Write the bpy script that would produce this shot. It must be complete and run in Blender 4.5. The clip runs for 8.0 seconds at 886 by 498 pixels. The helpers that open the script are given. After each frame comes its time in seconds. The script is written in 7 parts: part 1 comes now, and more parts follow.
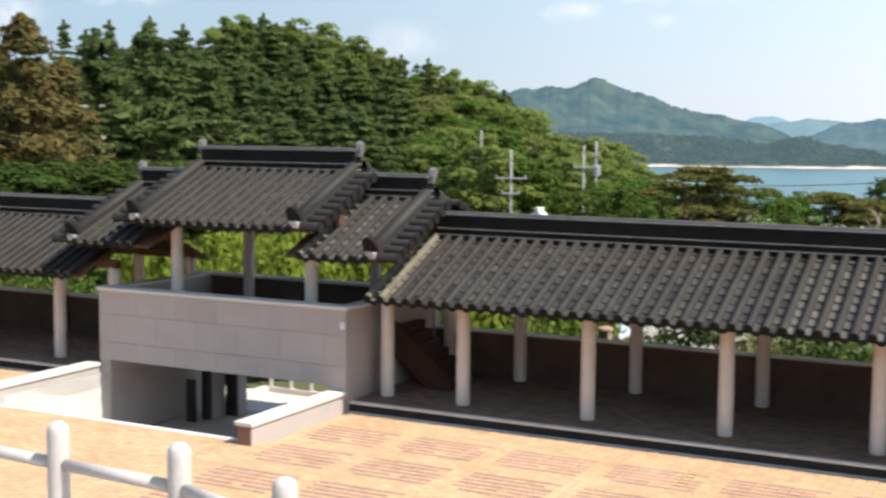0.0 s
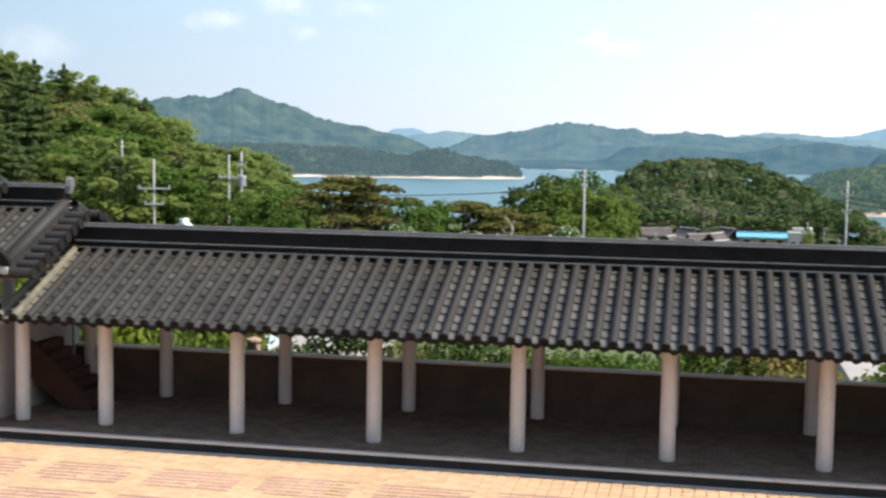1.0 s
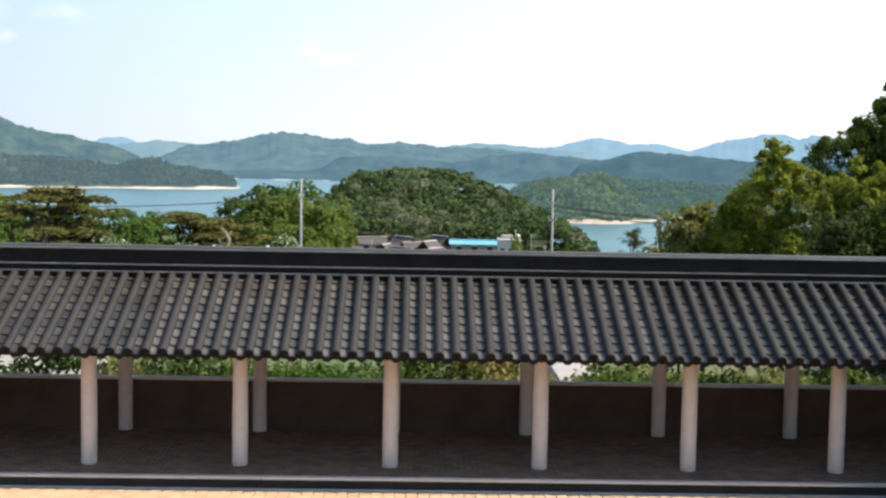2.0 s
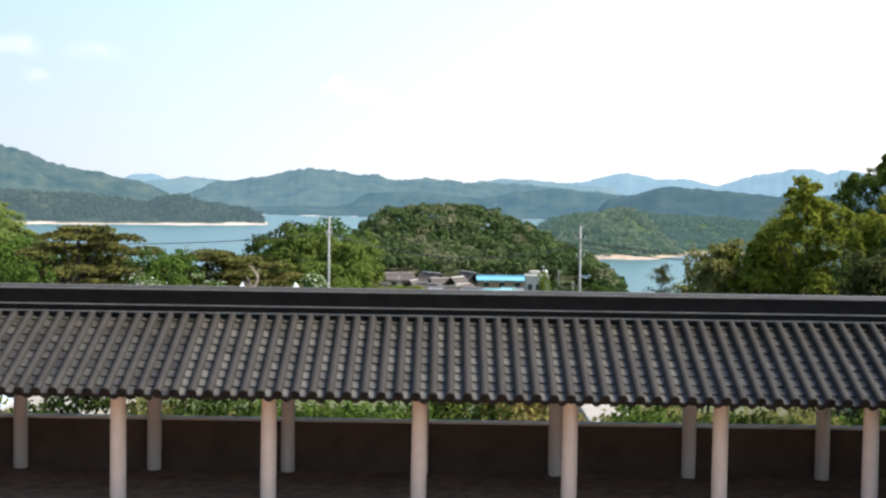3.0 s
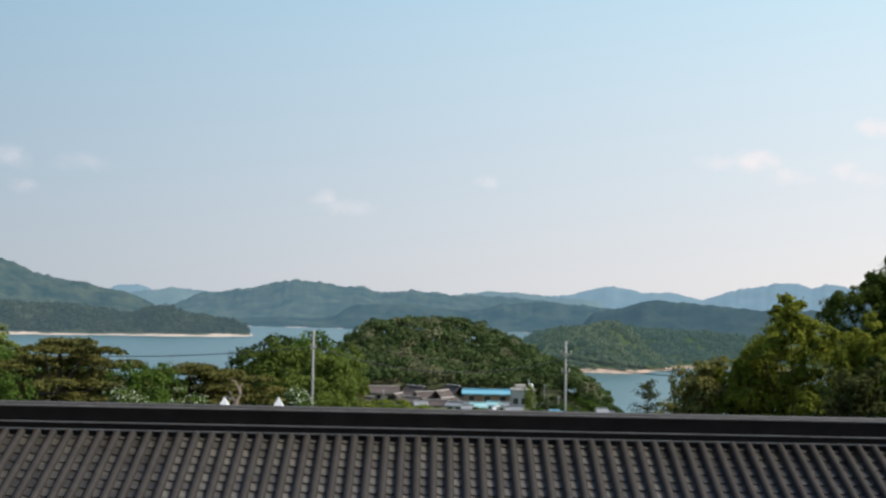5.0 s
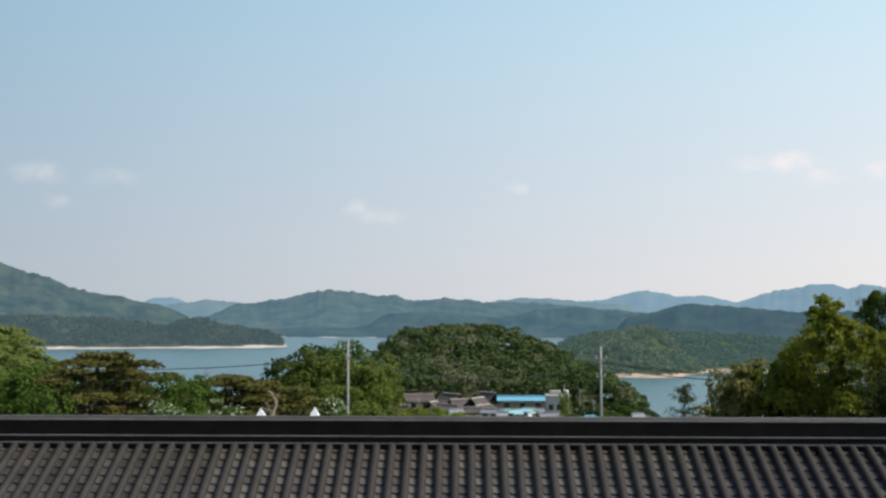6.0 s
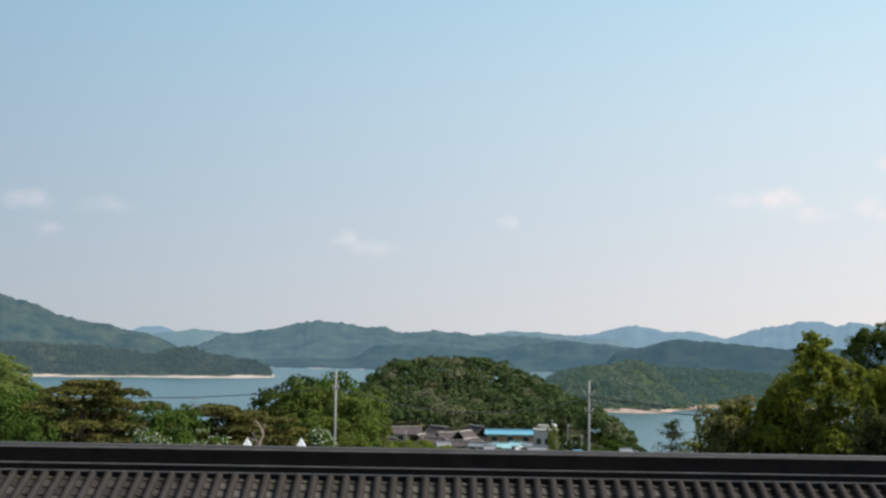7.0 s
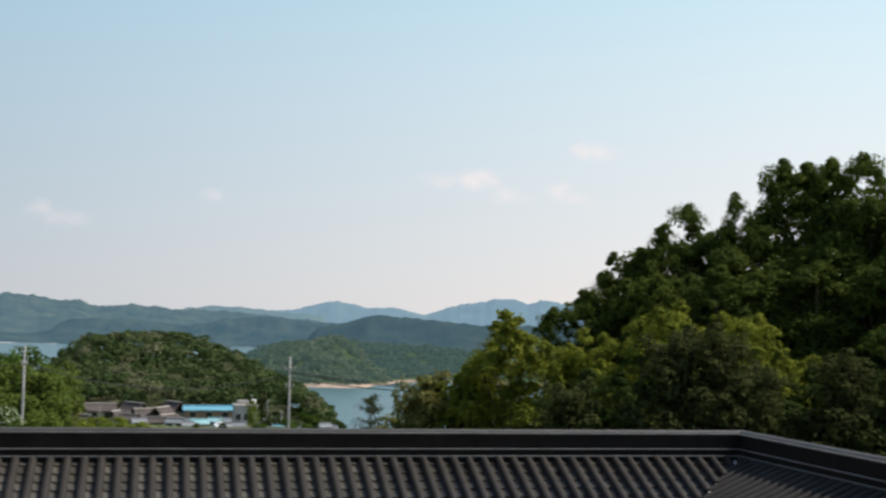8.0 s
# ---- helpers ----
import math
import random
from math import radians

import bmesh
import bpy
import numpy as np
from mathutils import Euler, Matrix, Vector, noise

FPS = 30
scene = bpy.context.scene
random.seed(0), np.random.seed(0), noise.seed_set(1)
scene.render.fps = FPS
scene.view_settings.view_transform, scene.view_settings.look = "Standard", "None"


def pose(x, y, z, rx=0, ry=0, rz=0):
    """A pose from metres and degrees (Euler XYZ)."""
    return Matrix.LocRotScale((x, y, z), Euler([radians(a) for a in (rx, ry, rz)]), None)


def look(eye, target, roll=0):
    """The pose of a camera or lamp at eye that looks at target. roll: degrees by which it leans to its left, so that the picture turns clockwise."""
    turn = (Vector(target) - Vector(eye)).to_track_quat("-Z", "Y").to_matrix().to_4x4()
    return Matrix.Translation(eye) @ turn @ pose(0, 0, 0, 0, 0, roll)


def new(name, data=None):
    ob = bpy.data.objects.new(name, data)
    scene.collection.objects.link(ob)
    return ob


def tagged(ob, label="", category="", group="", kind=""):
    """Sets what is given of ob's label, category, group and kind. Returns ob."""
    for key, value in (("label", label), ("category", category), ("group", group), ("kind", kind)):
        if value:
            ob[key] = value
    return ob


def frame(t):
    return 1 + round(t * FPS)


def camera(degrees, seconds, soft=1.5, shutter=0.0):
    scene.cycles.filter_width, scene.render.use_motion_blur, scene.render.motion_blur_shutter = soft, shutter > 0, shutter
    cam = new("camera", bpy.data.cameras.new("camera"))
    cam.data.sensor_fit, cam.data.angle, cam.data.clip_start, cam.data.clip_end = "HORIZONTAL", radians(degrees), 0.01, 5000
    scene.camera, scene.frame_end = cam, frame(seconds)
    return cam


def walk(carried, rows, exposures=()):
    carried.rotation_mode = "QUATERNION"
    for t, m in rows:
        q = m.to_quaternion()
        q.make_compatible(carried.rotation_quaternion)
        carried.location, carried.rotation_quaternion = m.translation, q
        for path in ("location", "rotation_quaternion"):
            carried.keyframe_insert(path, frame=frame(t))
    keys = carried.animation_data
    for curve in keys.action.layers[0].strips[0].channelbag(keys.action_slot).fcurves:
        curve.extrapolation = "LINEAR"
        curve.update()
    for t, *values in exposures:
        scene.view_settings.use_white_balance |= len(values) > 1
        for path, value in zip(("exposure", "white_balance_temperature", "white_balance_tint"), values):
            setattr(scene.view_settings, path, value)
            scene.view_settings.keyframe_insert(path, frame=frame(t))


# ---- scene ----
cam = camera(38.39, 8.0, soft=2.5, shutter=0.15)
PATH = [
    (0, (0.556, -22.868, 5.610), (-0.3595, -21.0996, 5.4210), 0.45),
    (0.3, (0.505, -22.795, 5.610), (-0.1915, -20.9314, 5.4049), 1.24),
    (0.5, (0.485, -22.759, 5.603), (-0.1208, -20.8627, 5.4063), 0.54),
    (1, (0.483, -22.691, 5.588), (0.0853, -20.7383, 5.4216), 0.92),
    (1.5, (0.431, -22.653, 5.575), (0.3114, -20.6626, 5.4222), 1.19),
    (1.7, (0.403, -22.653, 5.576), (0.3754, -20.6590, 5.4216), 0.99),
    (1.95, (0.400, -22.654, 5.587), (0.4361, -20.6601, 5.4395), 0.95),
    (2.2, (0.391, -22.658, 5.613), (0.4412, -20.6625, 5.4833), 1.13),
    (2.5, (0.380, -22.662, 5.645), (0.4111, -20.6650, 5.5408), 1.36),
    (2.8, (0.375, -22.664, 5.661), (0.3846, -20.6662, 5.5696), 1.27),
    (3, (0.382, -22.654, 5.684), (0.3814, -20.6562, 5.5951), 0.87),
    (3.5, (0.405, -22.611, 5.771), (0.4728, -20.6124, 5.7480), 2.89),
    (3.7, (0.429, -22.594, 5.767), (0.5291, -20.5970, 5.8258), 3.71),
    (4, (0.441, -22.569, 5.765), (0.5454, -20.5729, 5.8311), 4.27),
    (4.5, (0.425, -22.550, 5.778), (0.4883, -20.5525, 5.8620), 3.58),
    (5, (0.423, -22.550, 5.795), (0.4414, -20.5517, 5.8829), 1.20),
    (5.2, (0.420, -22.549, 5.801), (0.4205, -20.5505, 5.8898), 0.53),
    (5.55, (0.410, -22.547, 5.798), (0.3895, -20.5493, 5.8881), -0.01),
    (5.95, (0.388, -22.544, 5.793), (0.3570, -20.5468, 5.8913), 0.10),
    (6.3, (0.378, -22.543, 5.790), (0.3497, -20.5468, 5.9147), 0.35),
    (6.5, (0.378, -22.541, 5.788), (0.3576, -20.5475, 5.9482), 0.52),
    (7, (0.404, -22.532, 5.775), (0.3874, -20.5377, 5.9251), 0.90),
    (7.3, (0.440, -22.515, 5.784), (0.5041, -20.5206, 5.9142), 1.33),
    (7.5, (0.453, -22.496, 5.789), (0.6025, -20.5051, 5.9155), 1.13),
    (7.8, (0.445, -22.451, 5.805), (0.7688, -20.4809, 5.9288), 0.75),
    (8, (0.420, -22.408, 5.815), (0.8639, -20.4613, 5.9352), 1.30),
]
SUN_AZ, SUN_EL = 95, 54          # degrees clockwise from +y, and above the horizon
EXPOSURES = [(0.0, 0.53, 6450, 10), (0.5, 0.54, 6260, 10), (1.7, 0.55, 6280, 10), (3.3, 0.62, 6400, 10), (3.9, 0.0, 6280, 10), (5.0, -0.14, 6450, 10), (7.0, -0.18, 6450, 10), (8.0, -0.2, 6560, 10)]
walk(cam, [(t, look(eye, goal, roll)) for t, eye, goal, roll in PATH], EXPOSURES)
EYE = Vector((0.45, -22.6, 5.65))

# ---- world and sun ----
def vec(az, el):
    a, e = radians(az), radians(el)
    return Vector((math.sin(a) * math.cos(e), math.cos(a) * math.cos(e), math.sin(e)))


# small clouds: azimuth, height in degrees, width, flatness, strength
CLOUDS = [(-18.8, 6.0, 1.4, 1.9, 0.5), (-17.9, 4.85, 0.9, 1.9, 0.3), (-15.3, 5.8, 1.7, 3.0, 0.2), (-4.85, 4.75, 0.8, 1.5, 0.42), (-3.8, 4.35, 1.7, 3.0, 0.28),
          (2.35, 5.6, 0.7, 1.4, 0.6), (12.9, 6.5, 1.4, 2.8, 0.6), (14.3, 6.5, 1.35, 2.0, 1.0), (15.6, 5.95, 1.2, 2.1, 0.95), (16.4, 5.75, 0.9, 2.5, 0.5),
          (18.1, 6.2, 1.05, 1.7, 0.8), (18.9, 5.85, 0.9, 2.0, 0.6), (19.2, 8.0, 0.95, 2.0, 0.75), (19.8, 7.9, 0.95, 1.8, 0.9),
          (-46.0, 4.6, 1.8, 1.4, 0.4), (-42.3, 5.9, 1.6, 2.0, 0.7), (-40.0, 5.9, 1.8, 2.0, 0.7), (-29.2, 3.9, 2.4, 2.0, 0.25), (-21.8, 5.2, 1.6, 2.5, 0.5), (-35, 6.8, 2.2, 2.5, 0.5),
          (45, 14, 5, 3, 0.5), (-70, 12, 6, 3, 0.5), (120, 18, 8, 3, 0.5), (-140, 15, 8, 3, 0.5)]


def make_world():
    w = bpy.data.worlds.new("sky")
    scene.world = w
    w.use_nodes = True
    nt = w.node_tree
    nt.nodes.clear()
    n, l = nt.nodes.new, nt.links.new
    out, bg = n("ShaderNodeOutputWorld"), n("ShaderNodeBackground")
    sky = n("ShaderNodeTexSky")
    sky.sky_type, sky.sun_disc = "NISHITA", False
    sky.sun_elevation, sky.sun_rotation = radians(SUN_EL), radians(SUN_AZ)
    sky.air_density, sky.dust_density, sky.ozone_density = 1.0, 0.7, 1.2
    co = n("ShaderNodeTexCoord")
    noi = n("ShaderNodeTexNoise")
    noi.inputs["Scale"].default_value, noi.inputs["Detail"].default_value, noi.inputs["Roughness"].default_value = 38, 5, 0.6
    l(co.outputs["Generated"], noi.inputs["Vector"])
    warp = n("ShaderNodeVectorMath")
    warp.operation = "MULTIPLY_ADD"
    off = n("ShaderNodeVectorMath")
    off.operation = "SUBTRACT"
    off.inputs[1].default_value = (0.5, 0.5, 0.5)
    l(noi.outputs["Color"], off.inputs[0])
    l(off.outputs[0], warp.inputs[0])
    warp.inputs[1].default_value = (0.028, 0.028, 0.022)
    l(co.outputs["Generated"], warp.inputs[2])
    total = None
    for az, el, wide, flat, strong in CLOUDS:
        c = vec(az, el)
        right = Vector((math.cos(radians(az)), -math.sin(radians(az)), 0))
        up = right.cross(c)
        s = 1 / math.tan(radians(wide))
        parts = []
        for axis, k in ((right, s), (up, s * flat), (c, 0)):
            d = n("ShaderNodeVectorMath")
            d.operation = "DOT_PRODUCT"
            l(warp.outputs[0], d.inputs[0])
            d.inputs[1].default_value = axis * k if k else axis
            parts.append(d.outputs["Value"])
        comb = n("ShaderNodeCombineXYZ")
        l(parts[0], comb.inputs[0])
        l(parts[1], comb.inputs[1])
        ln = n("ShaderNodeVectorMath")
        ln.operation = "LENGTH"
        l(comb.outputs[0], ln.inputs[0])
        mr = n("ShaderNodeMapRange")
        mr.interpolation_type = "SMOOTHSTEP"
        mr.inputs["From Min"].default_value, mr.inputs["From Max"].default_value = 1.0, 0.1
        mr.inputs["To Min"].default_value, mr.inputs["To Max"].default_value = 0.0, strong
        l(ln.outputs["Value"], mr.inputs["Value"])
        front = n("ShaderNodeMath")
        front.operation = "GREATER_THAN"
        l(parts[2], front.inputs[0])
        front.inputs[1].default_value = 0.5
        mul = n("ShaderNodeMath")
        mul.operation = "MULTIPLY"
        l(mr.outputs[0], mul.inputs[0])
        l(front.outputs[0], mul.inputs[1])
        if total is None:
            total = mul.outputs[0]
        else:
            mx = n("ShaderNodeMath")
            mx.operation = "MAXIMUM"
            l(total, mx.inputs[0])
            l(mul.outputs[0], mx.inputs[1])
            total = mx.outputs[0]
    mix = n("ShaderNodeMix")
    mix.data_type, mix.blend_type = "RGBA", "MIX"
    sc = n("ShaderNodeMath")
    sc.operation = "MULTIPLY"
    wisp = n("ShaderNodeTexNoise")
    wisp.inputs["Scale"].default_value, wisp.inputs["Detail"].default_value, wisp.inputs["Roughness"].default_value = 45, 5, 0.6
    l(co.outputs["Generated"], wisp.inputs["Vector"])
    thin = n("ShaderNodeMapRange")
    thin.inputs["From Min"].default_value, thin.inputs["From Max"].default_value = 0.33, 0.62
    thin.inputs["To Min"].default_value, thin.inputs["To Max"].default_value = 0.22, 0.8
    l(wisp.outputs["Fac"], thin.inputs["Value"])
    l(thin.outputs[0], sc.inputs[1])
    l(total, sc.inputs[0])
    l(sc.outputs[0], mix.inputs[0])
    # summer haze: paler towards the horizon and towards the sun
    sep = n("ShaderNodeSeparateXYZ")
    l(co.outputs["Generated"], sep.inputs[0])
    low = n("ShaderNodeMapRange")
    low.interpolation_type = "SMOOTHSTEP"
    low.inputs["From Min"].default_value, low.inputs["From Max"].default_value = 0.16, 0.75
    low.inputs["To Min"].default_value, low.inputs["To Max"].default_value = 0.94, 0.0
    l(sep.outputs["Z"], low.inputs["Value"])
    rise = n("ShaderNodeMapRange")
    rise.inputs["From Min"].default_value, rise.inputs["From Max"].default_value = 0.02, 0.30
    l(sep.outputs["Z"], rise.inputs["Value"])
    tone = n("ShaderNodeMix")
    tone.data_type = "RGBA"
    tone.inputs[6].default_value, tone.inputs[7].default_value = (*HAZE_LOW, 1), (*HAZE_HIGH, 1)
    l(rise.outputs[0], tone.inputs[0])
    sd = n("ShaderNodeVectorMath")
    sd.operation = "DOT_PRODUCT"
    l(co.outputs["Generated"], sd.inputs[0])
    sd.inputs[1].default_value = vec(84, 0)
    glare = n("ShaderNodeMapRange")
    glare.inputs["From Min"].default_value, glare.inputs["From Max"].default_value = -0.5, 0.65
    glare.inputs["To Min"].default_value, glare.inputs["To Max"].default_value = 0.76, 1.72
    l(sd.outputs["Value"], glare.inputs["Value"])
    hz = n("ShaderNodeVectorMath")
    hz.operation = "SCALE"
    cast = n("ShaderNodeMix")
    cast.data_type = "RGBA"
    side = n("ShaderNodeMapRange")
    side.inputs["From Min"].default_value, side.inputs["From Max"].default_value = -0.6, 0.55
    l(sd.outputs["Value"], side.inputs["Value"])
    l(side.outputs[0], cast.inputs[0])
    cast.inputs[6].default_value, cast.inputs[7].default_value = (0.835, 0.985, 1.08, 1), (1.14, 1.02, 0.92, 1)
    tint = n("ShaderNodeVectorMath")
    tint.operation = "MULTIPLY"
    l(tone.outputs[2], tint.inputs[0])
    l(cast.outputs[2], tint.inputs[1])
    l(tint.outputs[0], hz.inputs[0])
    l(glare.outputs[0], hz.inputs["Scale"])
    fog = n("ShaderNodeMix")
    fog.data_type = "RGBA"
    l(low.outputs[0], fog.inputs[0])
    l(sky.outputs[0], fog.inputs[6])
    l(hz.outputs[0], fog.inputs[7])
    l(fog.outputs[2], mix.inputs[6])
    mix.inputs[7].default_value = CLOUD_COLOUR
    l(mix.outputs[2], bg.inputs["Color"])
    bg.inputs["Strength"].default_value = SKY_STRENGTH
    l(bg.outputs[0], out.inputs[0])


CLOUD_COLOUR = (7.6, 7.0, 7.0, 1)
HAZE_LOW, HAZE_HIGH = (4.0, 4.2, 4.55), (2.76, 4.34, 5.42)
SKY_STRENGTH = 0.14
make_world()
sun = new("sun", bpy.data.lights.new("sun", "SUN"))
sun.data.energy, sun.data.angle, sun.data.color = 5.0, radians(0.6), (1.0, 0.95, 0.87)
sun.matrix_world = look(vec(SUN_AZ, SUN_EL) * 80, (0, 0, 0))


# ---- materials ----
def mat(name, colour, second=None, rough=0.8, metal=0.0, scale=6.0, fine=60.0, amount=0.5, bump=0.2, bump_scale=None,
        per_piece=0.0, island=0.0, spec=0.3, trans=0.0, coords="Object", haze_glow=None):
    """A surface with stains at one scale, grain at another, and relief."""
    m = bpy.data.materials.new(name)
    m.use_nodes = True
    nt = m.node_tree
    n, l = nt.nodes.new, nt.links.new
    b = nt.nodes["Principled BSDF"]
    b.inputs["Roughness"].default_value, b.inputs["Metallic"].default_value = rough, metal
    b.inputs["Specular IOR Level"].default_value = spec
    second = second or tuple(c * 0.7 for c in colour)
    co = n("ShaderNodeTexCoord").outputs[coords] if coords != "Position" else n("ShaderNodeNewGeometry").outputs["Position"]
    big, small = n("ShaderNodeTexNoise"), n("ShaderNodeTexNoise")
    for t, s, d in ((big, scale, 4), (small, fine, 3)):
        t.inputs["Scale"].default_value, t.inputs["Detail"].default_value, t.inputs["Roughness"].default_value = s, d, 0.62
        l(co, t.inputs["Vector"])
    ramp = n("ShaderNodeMapRange")
    ramp.inputs["From Min"].default_value, ramp.inputs["From Max"].default_value = 0.33, 0.67
    l(big.outputs["Fac"], ramp.inputs["Value"])
    mix = n("ShaderNodeMix")
    mix.data_type = "RGBA"
    mix.inputs[6].default_value, mix.inputs[7].default_value = (*colour, 1), (*second, 1)
    am = n("ShaderNodeMath")
    am.operation = "MULTIPLY"
    am.inputs[1].default_value = amount * 1.6
    l(ramp.outputs[0], am.inputs[0])
    l(am.outputs[0], mix.inputs[0])
    hsv = n("ShaderNodeHueSaturation")
    l(mix.outputs[2], hsv.inputs["Color"])
    val = n("ShaderNodeMapRange")
    val.inputs["To Min"].default_value, val.inputs["To Max"].default_value = 0.82, 1.18
    l(small.outputs["Fac"], val.inputs["Value"])
    v = val.outputs[0]
    for k, src in ((per_piece, "object"), (island, "island")):
        if k:
            r = n("ShaderNodeObjectInfo").outputs["Random"] if src == "object" else n("ShaderNodeNewGeometry").outputs["Random Per Island"]
            mr = n("ShaderNodeMapRange")
            mr.inputs["To Min"].default_value, mr.inputs["To Max"].default_value = 1 - k, 1 + k
            l(r, mr.inputs["Value"])
            mu = n("ShaderNodeMath")
            mu.operation = "MULTIPLY"
            l(v, mu.inputs[0])
            l(mr.outputs[0], mu.inputs[1])
            v = mu.outputs[0]
            hm = n("ShaderNodeMapRange")
            hm.inputs["To Min"].default_value, hm.inputs["To Max"].default_value = 0.5 - 0.03 * k, 0.5 + 0.03 * k
            l(r, hm.inputs["Value"])
            l(hm.outputs[0], hsv.inputs["Hue"])
    l(v, hsv.inputs["Value"])
    l(hsv.outputs[0], b.inputs["Base Color"])
    if bump:
        bp = n("ShaderNodeBump")
        bp.inputs["Strength"].default_value, bp.inputs["Distance"].default_value = bump, 0.02
        if bump_scale:
            bn = n("ShaderNodeTexNoise")
            bn.inputs["Scale"].default_value, bn.inputs["Detail"].default_value = bump_scale, 4
            l(co, bn.inputs["Vector"])
            l(bn.outputs["Fac"], bp.inputs["Height"])
        else:
            l(small.outputs["Fac"], bp.inputs["Height"])
        l(bp.outputs[0], b.inputs["Normal"])
    if trans:
        tr, ms = n("ShaderNodeBsdfTranslucent"), n("ShaderNodeMixShader")
        l(hsv.outputs[0], tr.inputs["Color"])
        ms.inputs[0].default_value = trans
        l(b.outputs[0], ms.inputs[1])
        l(tr.outputs[0], ms.inputs[2])
        l(ms.outputs[0], nt.nodes["Material Output"].inputs["Surface"])
    # air haze over far slopes, put in as emission
    if haze_glow:
        b.inputs["Emission Color"].default_value, b.inputs["Emission Strength"].default_value = (*haze_glow, 1), 1.0
    return m


